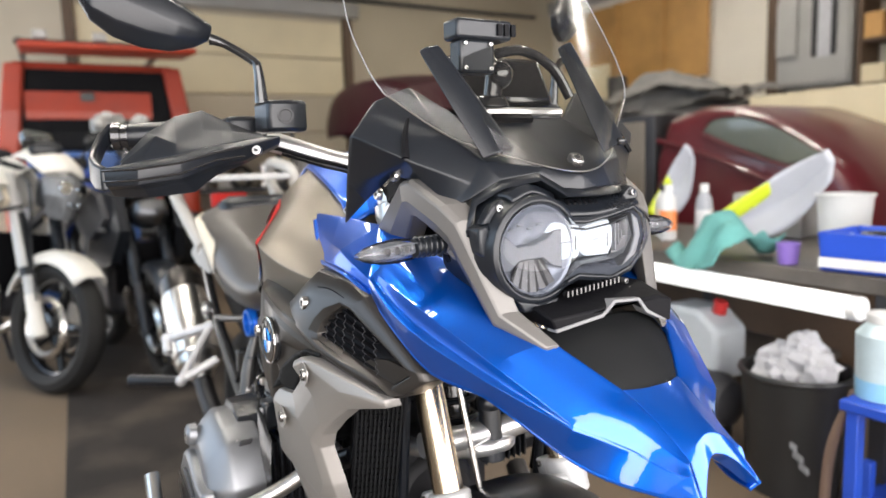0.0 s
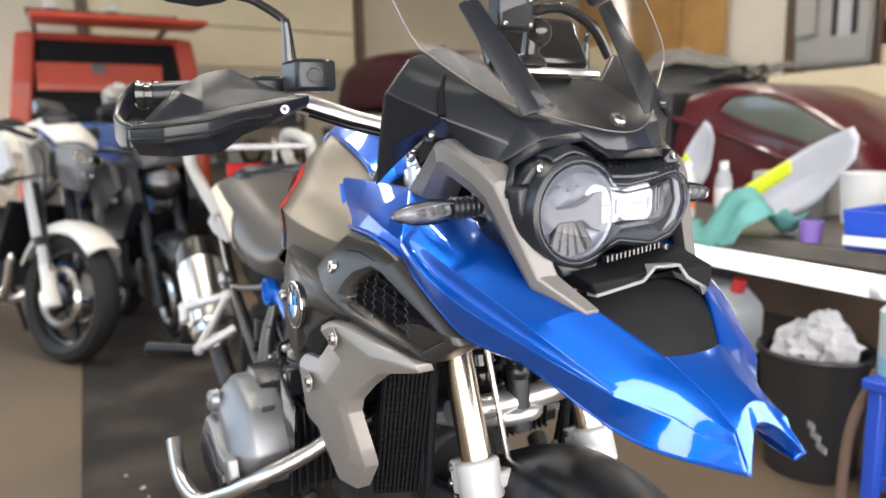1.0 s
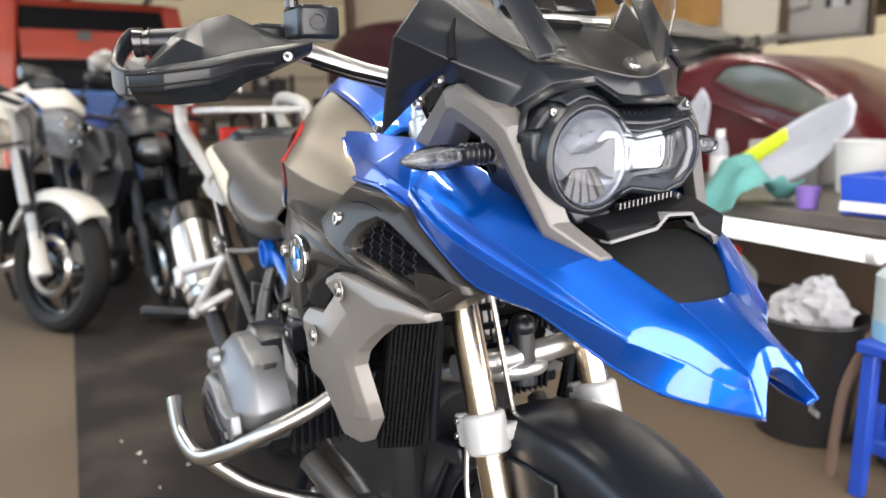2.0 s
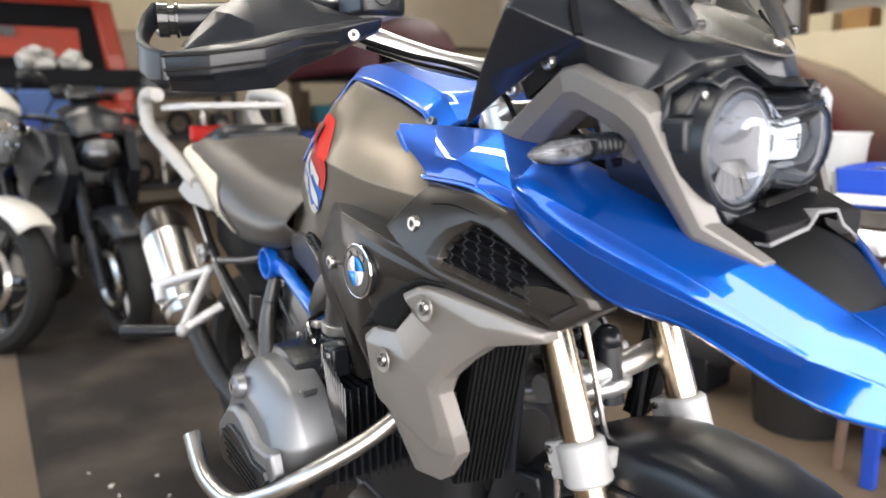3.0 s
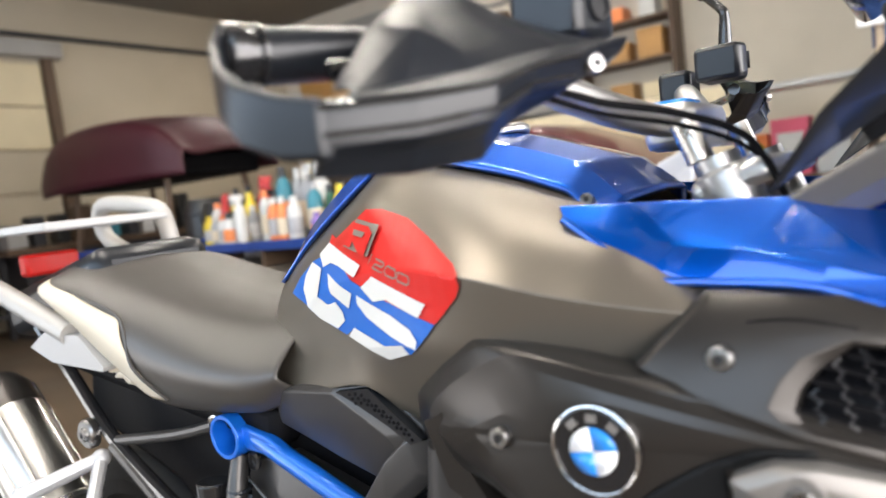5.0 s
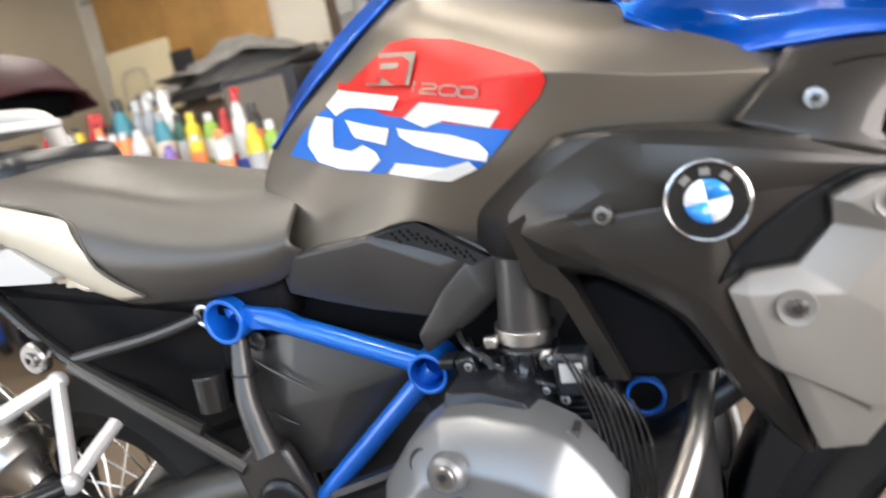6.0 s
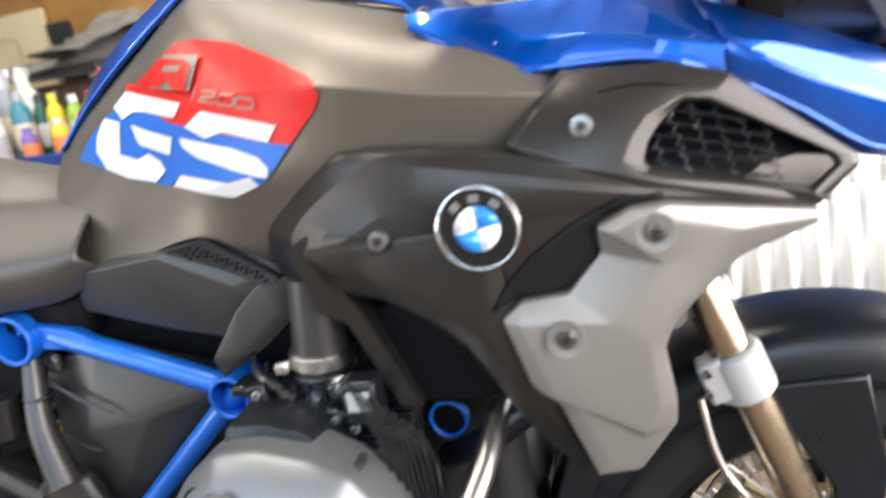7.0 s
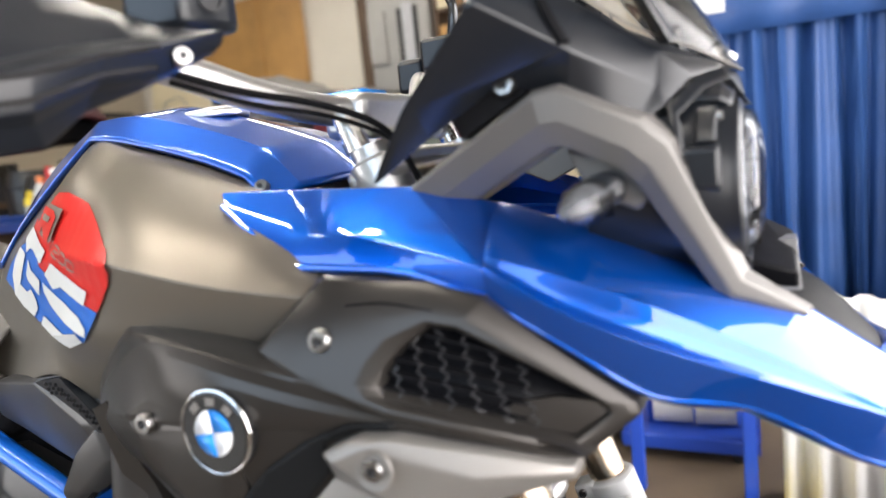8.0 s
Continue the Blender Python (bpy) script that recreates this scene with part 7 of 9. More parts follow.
LABELS = [P_WHITE, tint("cream_label", (0.7, 0.6, 0.45), 0.6), P_ORANGE, tint("grey_label", (0.4, 0.4, 0.42), 0.6)]
kinds = [(P_YELLOW, P_GREY, "slim yellow plastic bottle on the bench"), (P_WHITE, P_WHITE, "white plastic spray bottle on the bench"), (P_TEAL, P_BLACK, "teal plastic bottle on the bench"), (P_WHITE, P_ORANGE, "white bottle with an orange label on the bench"), (P_WHITE, P_ORANGE, "white bottle with an orange label on the bench"), (P_DKGREEN, P_BLACK, "dark green bottle on the bench"), (P_YELLOW, P_YELLOW, "bright yellow bottle on the bench"), (P_GREEN, P_WHITE, "light green bottle on the bench"), (P_RED, P_RED, "red spray can on the bench"), (P_WHITE, P_BLACK, "white trigger bottle on the bench"), (P_BLACK, P_BLACK, "black oil bottle on the bench"), (P_GREY, P_WHITE, "grey plastic bottle on the bench"), (P_TEAL, P_WHITE, "blue-green bottle on the bench")]
bs = root("bottle_stand", pose(-3.25, 2.06, 0.725), "low wooden bottle stand with a blue steel front rail", "stand")
part("front_rail", box(B(), (0, -0.292, 0.125), (1.88, 0.02, 0.055)), RAILBLUE, bs, "blue steel rail", bevel=0.004)
part("board", box(B(), (0, 0, 0.11), (1.86, 0.56, 0.02)), DARKWOOD, bs, bevel=0.004)
for dx in (-0.9, 0.0, 0.9):
    part("foot", box(B(), (dx, 0, 0.05), (0.03, 0.54, 0.10)), DARKWOOD, bs)
for r_, yb in enumerate((2.26, 2.15, 2.03, 1.90)):
    n = 19 if r_ < 3 else 12
    for i in range(n):
        k = kinds[(i * 5 + r_ * 3 + i // 4) % len(kinds)]
        x = -4.10 + i * (1.74 / n) + random.uniform(-0.03, 0.03) + (0.45 if r_ == 3 else 0)
        h = random.uniform(0.24, 0.40) - 0.03 * r_
        if x > -3.37:
            continue
        bottle(x, yb + random.uniform(-0.025, 0.025), h, random.uniform(0.034, 0.050), k[0], k[1], k[2], spray="spray" in k[2] or "trigger" in k[2], z=0.846)
for x, y, h, r, body, cap, label in (
        (-3.293, 2.05, 0.45, 0.050, P_TEAL, P_BLACK, "tall teal plastic bottle on the stand"), (-3.234, 2.12, 0.43, 0.046, P_GREY, P_WHITE, "tall pale grey plastic bottle on the stand"),
        (-3.113, 2.08, 0.42, 0.050, P_GREY, P_WHITE, "pale grey spray bottle on the stand"), (-3.000, 2.08, 0.42, 0.062, P_WHITE, P_WHITE, "wide white spray bottle on the stand"),
        (-2.975, 1.99, 0.335, 0.048, P_TEAL, P_GREY, "teal plastic bottle on the stand"), (-3.262, 1.93, 0.27, 0.044, P_ORANGE, P_WHITE, "white bottle with an orange label on the stand"),
        (-3.180, 1.92, 0.27, 0.040, P_ORANGE, P_WHITE, "orange and white bottle on the stand"), (-3.090, 1.93, 0.265, 0.046, P_WHITE, P_WHITE, "white bottle on the stand"),
        (-2.911, 2.06, 0.31, 0.042, P_DKGREEN, P_BLACK, "dark green bottle on the stand"), (-2.850, 2.10, 0.315, 0.036, P_BLACK, P_BLACK, "black oil bottle on the stand"),
        (-2.801, 2.02, 0.30, 0.042, P_YELLOW, P_YELLOW, "bright yellow bottle on the stand"), (-2.900, 1.92, 0.16, 0.040, P_PURPLE, P_PURPLE, "small purple bottle on the stand"),
        (-2.695, 2.03, 0.28, 0.042, P_GREEN, P_WHITE, "light green bottle with a white cap on the stand"), (-2.590, 2.14, 0.36, 0.034, P_WHITE, P_RED, "slim white trigger bottle on the stand"),
        (-2.628, 2.07, 0.285, 0.036, P_RED, P_RED, "red spray can on the stand"), (-2.512, 2.04, 0.275, 0.044, P_WHITE, P_WHITE, "white bottle with a rounded shoulder on the stand"),
        (-2.440, 2.06, 0.28, 0.040, P_BLACK, P_BLACK, "black bottle at the end of the stand"), (-2.700, 1.90, 0.18, 0.040, P_YELLOW, P_WHITE, "short yellow bottle on the stand")):
    bottle(x, y, h, r, body, cap, label, spray="spray b" in label or "trigger" in label, z=0.846)
for x, y, k in ((-2.28, 1.80, kinds[6]), (-2.22, 1.86, kinds[7]), (-2.40, 1.72, kinds[3]), (-2.15, 1.95, kinds[9]), (-2.32, 2.0, kinds[10]), (-2.10, 2.08, kinds[8])):
    bottle(x, y, 0.30, 0.042, k[0], k[1], k[2], spray="trigger" in k[2])


def tray(name, m, sx, sy, h, material, label, category):
    o = root(name, m, label, category)
    part("base", box(B(), (0, 0, 0.006), (sx * 0.86, sy * 0.86, 0.012)), material, o, bevel=0.004)
    for s in (-1, 1):
        part("end_wall", box(B(), (s * sx * 0.47, 0, h / 2), (0.012, sy * 0.96, h), Matrix.Rotation(radians(8 * s), 3, "Y")), material, o, bevel=0.004)
        part("side_wall", box(B(), (0, s * sy * 0.47, h / 2), (sx * 0.96, 0.012, h), Matrix.Rotation(radians(-8 * s), 3, "X")), material, o, bevel=0.004)
    return o


tb = tray("parts_bin", pose(-0.39, 1.66, 0.727, 0, 0, 6), 0.40, 0.26, 0.12, BINBLUE, "open blue plastic parts bin on the bench", "bin")
part("card_strip", box(B(), (-0.02, -0.134, 0.028), (0.34, 0.004, 0.03)), P_WHITE, tb)
for i in range(9):
    part("bin_part", tube(B(), [(random.uniform(-0.15, 0.15), random.uniform(-0.08, 0.08), 0.03 + 0.01 * i) for _ in range(3)], 0.012, 8), random.choice([STEELDARK, STEEL, BLACKP]), tb)


def crumple(name, m, sx, sy, amp, material, label, category, drop=0.0, seed=0):
    bm = B()
    n = 22
    rows = []
    for i in range(n + 1):
        r = []
        for j in range(n + 1):
            u, v = i / n - 0.5, j / n - 0.5
            q = Vector((u * 2.6, v * 2.6, seed * 7.3))
            z = amp * (noise.noise(q) + 0.5 * noise.noise(q * 2.3) + 0.25 * abs(noise.noise(q * 4.7)))
            z += amp * 1.2 * max(0, 1 - (u * u + v * v) * 5) - drop * max(0, -v - 0.05) ** 1.0 * 2
            wob = 1 + 0.18 * noise.noise(Vector((u * 3, v * 3, seed + 5)))
            r.append((u * sx * wob, v * sy * wob, max(z, -drop) + amp * 0.8))
        rows.append(r)
    bridge(bm, rows, False, False)
    o = part(name, bm, material, None, solid=0.006, angle=60)
    o.matrix_basis = m
    return tagged(o, label, category)


crumple("rag", pose(-0.95, 1.55, 0.735, 0, 0, -14), 0.27, 0.30, 0.075, TEAL, "crumpled teal rag hanging over the bench edge", "rag", 0.10, 1)
cup = root("cup", pose(-0.70, 1.56, 0.727), "small purple plastic cup on the bench", "cup")
part("body", spin(B(), (0, 0, 0), (0, 0, 1), [(0, 0.030), (0.07, 0.038), (0.07, 0.034), (0.008, 0.027)], 18), P_PURPLE, cup)


def fairing(m, label, seed):
    o = root("fairing_panel", m, label, "fairing", "white fairing panels")
    rows = [
        [(-0.26, 0.0, 0.10), (-0.24, 0.02, 0.04), (-0.22, 0.0, 0.0)],
        [(-0.10, 0.05, 0.22), (-0.08, 0.07, 0.12), (-0.06, 0.03, 0.02)],
        [(0.06, 0.06, 0.33), (0.08, 0.08, 0.22), (0.10, 0.03, 0.10)],
        [(0.22, 0.02, 0.40), (0.24, 0.03, 0.36), (0.24, 0.01, 0.28)],
    ]
    part("panel", sheet(B(), rows, 4, 4, (1,)), FAIRWHITE, o, solid=0.006)
    rows = [[(-0.26, -0.004, 0.10), (-0.24, 0.014, 0.045)], [(-0.10, 0.045, 0.22), (-0.09, 0.062, 0.15)], [(-0.02, 0.050, 0.27), (-0.01, 0.062, 0.22)]]
    part("stripe", sheet(B(), rows, 4, 3), tint("lime_vinyl", (0.60, 0.70, 0.03)), o, "lime yellow stripe", solid=0.004)
    return o


fairing(pose(-1.12, 2.05, 0.70, 0, 0, 12), "white motorcycle fairing with a lime stripe on the bench", 1)
fairing(pose(-1.62, 2.12, 0.80, 0, -22, 20) @ Matrix.Diagonal((0.62, 0.8, 0.8, 1)), "small white fairing with a lime stripe on the bench", 2)
box1 = tagged(part("carton", box(B(), (-1.22, 2.26, 0.82), (0.30, 0.2, 0.19), Matrix.Rotation(0.2, 3, "Z")), GREYMET, None, bevel=0.006), "pale grey cardboard carton on the bench", "carton")
pail = root("pail", pose(-0.86, 2.16, 0.725), "white plastic pail on the bench", "pail")
part("body", spin(B(), (0, 0, 0), (0, 0, 1), [(0, 0.085), (0.20, 0.10), (0.20, 0.094), (0.01, 0.08)], 24), P_WHITE, pail)
part("rim", ring(B(), (0, 0, 0.195), (0, 0, 1), 0.101, 0.006, 28, 6), P_WHITE, pail)
jug2 = root("measuring_jug", pose(-0.60, 1.66, 0.727), "clear plastic measuring jug on the bench", "jug")
part("body", spin(B(), (0, 0, 0), (0, 0, 1), [(0, 0.042), (0.10, 0.050), (0.10, 0.047), (0.008, 0.040)], 20), tint("cloudy_plastic", (0.55, 0.53, 0.48), 0.3), jug2)
part("handle", tube(B(), [(0.048, 0, 0.085), (0.078, 0, 0.08), (0.075, 0, 0.035), (0.044, 0, 0.025)], 0.006, 8), P_WHITE, jug2)
can2 = root("tin", pose(-0.52, 2.02, 0.727), "tall white tin on the bench", "tin")
part("body", cyl(B(), (0, 0, 0), (0, 0, 0.19), 0.075, None, 28), P_WHITE, can2, bevel=0.004)
part("lid", ring(B(), (0, 0, 0.19), (0, 0, 1), 0.074, 0.005, 28, 6), STEEL, can2)
for i, (x, y, k) in enumerate(((-1.42, 1.80, kinds[1]), (-1.52, 1.88, kinds[9]), (-1.33, 1.92, kinds[11]), (-1.60, 1.75, kinds[3]), (-1.85, 1.9, kinds[8]), (-2.0, 1.85, kinds[1]))):
    bottle(x, y, 0.24, 0.036, k[0], k[1], k[2])

# under and before the bench
can = root("trash_can", pose(-0.62, 1.50, 0), "black plastic trash can filled with white paper", "trash can")
part("body", spin(B(), (0, 0, 0), (0, 0, 1), [(0, 0.135), (0.40, 0.165), (0.40, 0.155), (0.02, 0.128)], 28), P_BLACK, can)
part("rim", ring(B(), (0, 0, 0.395), (0, 0, 1), 0.166, 0.010, 30, 8), P_BLACK, can)
for i in range(3):
    part("print_bar", box(B(), (0.08 + 0.02 * i, -0.135, 0.20 - 0.03 * i), (0.05, 0.006, 0.018), Matrix.Rotation(radians(-30), 3, "Z")), P_GREY, can)
def wad(name, c, r, material, label, seed):
    bm = B()
    bmesh.ops.create_icosphere(bm, subdivisions=3, radius=r)
    for v in bm.verts:
        d = v.co.normalized()
        k = 0.75 + 0.55 * noise.noise(d * 1.6 + Vector((seed, 0, 0))) + 0.40 * abs(noise.noise(d * 3.4 + Vector((0, seed, 0)))) + 0.18 * noise.noise(d * 8 + Vector((0, 0, seed)))
        v.co = d * r * k + Vector(c)
    return tagged(part(name, bm, material, None, flat=True), label, "paper", "waste papers")


for k, (dx, dy, dz, r) in enumerate(((0.0, 0.0, 0.33, 0.13), (-0.08, 0.03, 0.40, 0.07), (0.07, -0.02, 0.41, 0.075), (0.0, 0.07, 0.43, 0.07), (-0.01, -0.07, 0.39, 0.065), (0.02, 0.01, 0.47, 0.06))):
    wad("waste_paper", (-0.62 + dx, 1.50 + dy, dz), r, PAPER, "crumpled white paper in the trash can", 3.7 * k)
jug = root("canister", pose(-1.10, 1.62, 0.245), "milky white canister under the bench", "canister")
part("body", prism(B(), [(-0.14, 0.0), (0.14, 0.0), (0.15, 0.03), (0.15, 0.20), (0.06, 0.27), (-0.10, 0.27), (-0.15, 0.22), (-0.15, 0.03)], -0.09, 0.09), tint("milky_plastic_skin", (0.42, 0.45, 0.47), 0.35), jug, bevel=0.02)
part("cap", cyl(B(), (0.09, 0, 0.25), (0.10, 0, 0.30), 0.025), P_RED, jug, bevel=0.003)
part("label_bar", box(B(), (-0.02, -0.093, 0.14), (0.05, 0.004, 0.08)), P_ORANGE, jug)
tank2 = root("gas_tank", pose(-1.02, 1.52, 0.10), "dark steel cylinder lying under the bench", "cylinder")
part("body", spin(B(), (-0.16, 0, 0.10), (1, 0, 0), [(0, 0.03), (0.03, 0.08), (0.08, 0.10), (0.26, 0.10), (0.31, 0.08), (0.34, 0.03)], 24), STEELDARK, tank2)
part("foot", box(B(), (0, 0, -0.02), (0.2, 0.16, 0.14)), BLACKP, tank2, bevel=0.01)
stand = root("blue_stand", pose(-0.20, 1.36, -0.125), "blue painted steel stand beside the bench", "stand")
for dx, dy in ((-0.10, -0.1), (0.20, -0.1), (-0.10, 0.2), (0.20, 0.2)):
    part("leg", box(B(), (dx, dy, 0.335), (0.035, 0.035, 0.42)), BINBLUE, stand, bevel=0.004)
part("top", box(B(), (0.05, 0.05, 0.55), (0.36, 0.36, 0.03)), BINBLUE, stand, bevel=0.005)
jar = root("jar", pose(-0.27, 1.34, 0.442), "clear plastic jar with pale blue fluid", "jar")
part("body", spin(B(), (0, 0, 0), (0, 0, 1), [(0, 0.07), (0.17, 0.075), (0.20, 0.05), (0.21, 0.05)], 24), tint("pale_jar", (0.45, 0.55, 0.58), 0.2), jar)
part("fluid", spin(B(), (0, 0, 0.001), (0, 0, 1), [(0, 0.071), (0.05, 0.0725), (0.05, 0.03)], 24), tint("blue_fluid", (0.25, 0.50, 0.70), 0.2), jar)
part("cap", cyl(B(), (0, 0, 0.20), (0, 0, 0.225), 0.052), P_WHITE, jar, bevel=0.003)
pole = tagged(part("pole", tube(B(), [(-0.40, 1.30, 0.0), (-0.385, 1.30, 0.26), (-0.335, 1.32, 0.44)], 0.014, 10), surface("rusty_pole", (0.18, 0.12, 0.09), 0.6), None), "brown bent steel pole leaning on the stand", "pole")
cart = root("parts_cart", pose(-0.19, 1.60, 0.0), "low blue cart with white rolls on it", "cart")
part("deck", box(B(), (0, 0, 0.06), (0.40, 0.30, 0.05)), BINBLUE, cart, bevel=0.008)
for s in (-1, 1):
    part("post", box(B(), (0.18 * s, -0.13, 0.13), (0.03, 0.03, 0.12)), BINBLUE, cart, bevel=0.004)
    for t in (-1, 1):
        part("wheel", cyl(B(), (0.15 * s, 0.11 * t - 0.012, 0.02), (0.15 * s, 0.11 * t + 0.012, 0.02), 0.02, None, 14), P_BLACK, cart)
for i in range(2):
    rl = tagged(part("paper_roll", spin(B(), (-0.30 + 0.13 * i, 1.56, 0.14), (1, 0.1, 0), [(0, 0.02), (0, 0.052), (0.12, 0.052), (0.12, 0.02)], 22), PAPER, None), "white paper roll lying on the blue cart", "paper roll", "paper rolls")
yl = tagged(part("duster", box(B(), (0.02, 1.14, 0.015), (0.30, 0.12, 0.03), Matrix.Rotation(0.1, 3, "Z")), P_YELLOW, None, bevel=0.012), "yellow duster lying on the floor", "cloth")
tl = crumple("floor_rag", pose(-0.06, 1.06, 0.0, 0, 0, 5), 0.30, 0.16, 0.02, TEAL, "teal rag lying on the floor", "rag", 0, 6)

# white corrugated sheets stacked upright
stack = root("sheet_stack", pose(0.0, 0, 0), "white ribbed metal sheets stacked upright on the floor", "metal sheets")
for k in range(2):
    bm = B()
    pts, n = [], 44
    rows = []
    for i in range(n):
        x = 0.08 + i * 0.019
        y = 1.22 + 0.10 * k + (0.022 if (i // 2) % 2 else -0.022) - 0.18 * (x - 0.1)
        rows.append([(x, y, 0.0), (x, y + 0.06, 0.50 + 0.06 * k)])
    bridge(bm, rows, False, False)
    part("ribbed_sheet", bm, CORR, stack, solid=0.003, angle=15)

# blue tarpaulin curtain on a frame
tarp = root("tarpaulin", pose(0, 3.2, 0), "blue tarpaulin curtain hanging in loose folds from a frame", "tarpaulin")
for q in range(6):
    x0, bm, rows = -0.30 + q * 0.36, B(), []
    for i in range(37):
        u = i / 36
        x = x0 + u * 0.40
        w = 0.055 * math.sin(u * 15 + q * 2.1) + 0.03 * math.sin(u * 31 + q) + 0.025 * noise.noise(Vector((u * 4, q * 3.1, 1)))
        rows.append([(x + 0.03 * math.sin(u * 9 + q) * (1 - z / 1.55), w * (1.15 - 0.55 * z / 1.55) + 0.02 * q % 0.03 + 0.02 * noise.noise(Vector((u * 3, z * 3, q))), z) for z in (0.02, 0.25, 0.5, 0.75, 1.0, 1.25, 1.45, 1.56)])
    bridge(bm, rows, False, False)
    part("curtain", bm, TARP, tarp, solid=0.003, angle=70)
bm, rows = B(), []
for i in range(80):
    u = i / 79
    rows.append([(-0.32 + u * 2.2, -0.06 + 0.02 * noise.noise(Vector((u * 12, z, 7))) - 0.02 * math.sin(u * 40) * (1.9 - z), z) for z in (1.46, 1.58, 1.72, 1.9, 2.1, 2.25)])
bridge(bm, rows, False, False)
part("valance", bm, TARP, tarp, "blue sheet along the top", solid=0.003, angle=70)
TAN = surface("tan_pole", (0.40, 0.31, 0.22), 0.5)
for x in (-0.30, 0.62, 1.6):
    part("pole", tube(B(), [(x, -0.14, 0.0), (x + 0.02, -0.14, 2.2)], 0.020, 12, 1, False), TAN, tarp, "tan pole")
part("rail", tube(B(), [(-0.35, -0.02, 2.24), (1.75, -0.02, 2.24)], 0.02, 10, 1, False), TAN, tarp)
sign = root("white_sign", pose(-0.24, 3.0, 0), "white plastic board on a thin post beside the blue curtain", "board")
part("board", box(B(), (0, 0, 1.72), (0.26, 0.02, 0.34)), P_WHITE, sign, bevel=0.004)
part("post", tube(B(), [(0, 0.02, 0.0), (0, 0.02, 1.6)], 0.012, 8, 1, False), STEELDARK, sign)

# ---- along the side wall ----
ply = tagged(part("plywood_sheet", box(B(), (-7.0, 7.16, 2.75), (2.9, 0.03, 1.25)), WOOD, None, bevel=0.004), "orange-brown plywood sheets fixed to the wall", "plywood")
for x in (-7.2, -6.3):
    tagged(part("plywood_batten", box(B(), (x, 7.12, 2.75), (0.08, 0.03, 1.25)), WOOD, None, bevel=0.004), "plywood batten on the wall", "batten")
locker = root("locker", pose(-7.2, 6.5, 0), "grey metal locker by the wall", "locker")
part("body", box(B(), (0, 0, 0.73), (1.5, 0.6, 1.46)), GREYMET, locker, bevel=0.01)
for dx in (-0.37, 0.37):
    part("door", box(B(), (dx, -0.31, 0.74), (0.70, 0.02, 1.38)), GREYMET, locker, bevel=0.005)
lb = root("refrigerator_door", pose(-7.35, 6.52, 1.46, -5), "cream enamelled door leaning on the locker", "door")
part("leaf", box(B(), (0, 0, 0.48), (1.10, 0.06, 0.96)), CREAMBOARD, lb, bevel=0.02)
part("handle", tube(B(), [(-0.28, -0.05, 0.22), (-0.28, -0.06, 0.60), (0.10, -0.06, 0.62), (0.12, -0.05, 0.2)], 0.008, 8), GREYMET, lb)
tagged(part("dark_panel", box(B(), (-6.58, 6.55, 1.835), (0.34, 0.05, 0.75), Matrix.Rotation(0.08, 3, "X")), STEELDARK, None, bevel=0.01), "dark metal panel leaning on a pile", "panel")
post = tagged(part("door_post", box(B(), (-4.55, 7.15, 1.6), (0.20, 0.14, 3.2)), DARKWOOD, None, bevel=0.006), "dark stained wooden door post", "post")
cab = root("wall_cabinet", pose(-4.0, 7.08, 1.85), "grey metal wall cabinet with a pale paper strip", "cabinet")
part("body", box(B(), (0, 0, 0.55), (0.86, 0.24, 1.20)), GREYMET, cab, bevel=0.01)
part("door", box(B(), (0, -0.13, 0.55), (0.80, 0.02, 1.12)), GREYMET, cab, bevel=0.006)
part("paper", box(B(), (0.14, -0.145, 0.62), (0.14, 0.006, 0.72)), PAPER, cab)
for x in (0.03, 0.25):
    part("slot", box(B(), (x, -0.145, 0.60), (0.06, 0.006, 0.66)), P_BLACK, cab)
part("switch_box", box(B(), (-0.28, -0.16, 0.62), (0.24, 0.06, 0.62)), GREYMET, cab, bevel=0.006)
shelf = root("wall_shelf", pose(-2.9, 7.05, 0), "dark wooden shelf unit with boxes", "shelf")
for z in (1.75, 2.2, 2.65, 3.1):
    part("board", box(B(), (0, 0, z), (1.1, 0.34, 0.035)), DARKWOOD, shelf, bevel=0.004)
for s in (-1, 1):
    part("upright", box(B(), (0.55 * s, 0, 2.4), (0.05, 0.34, 1.5)), DARKWOOD, shelf, bevel=0.004)
for i in range(9):
    x, z = -0.42 + (i % 3) * 0.36, (1.77, 2.22, 2.67)[i // 3]
    w, h = random.uniform(0.18, 0.3), random.uniform(0.15, 0.32)
    tagged(part("storage_box", box(B(), (-2.9 + x, 7.02, z + h / 2), (w, 0.26, h)), random.choice([WOOD, GREYMET, P_WHITE, CREAMBOARD, P_ORANGE]), None, bevel=0.005), "small box standing on the shelf", "box", "boxes on the shelf")
rack = root("storage_rack", pose(-5.4, 6.0, 0), "low dark brown storage rack", "rack")
part("body", box(B(), (0, 0, 0.72), (2.3, 1.0, 1.44)), DARKWOOD, rack, bevel=0.02)
for s in (-0.75, 0, 0.75):
    part("door", box(B(), (s, -0.51, 0.72), (0.70, 0.02, 1.30)), surface("brown_door", (0.13, 0.10, 0.075), 0.5), rack, bevel=0.006)
for i, (z, sx, sd) in enumerate(((1.42, 2.5, 11), (1.52, 2.2, 12), (1.64, 1.9, 13))):
    crumple("dust_sheet", pose(-5.30 + 0.1 * i, 5.95, z, 0, 0, 4 * i), sx, 1.25, 0.20, GREYCLOTH, "grey dust sheet heaped on the storage rack", "dust sheet", 0.10, sd)
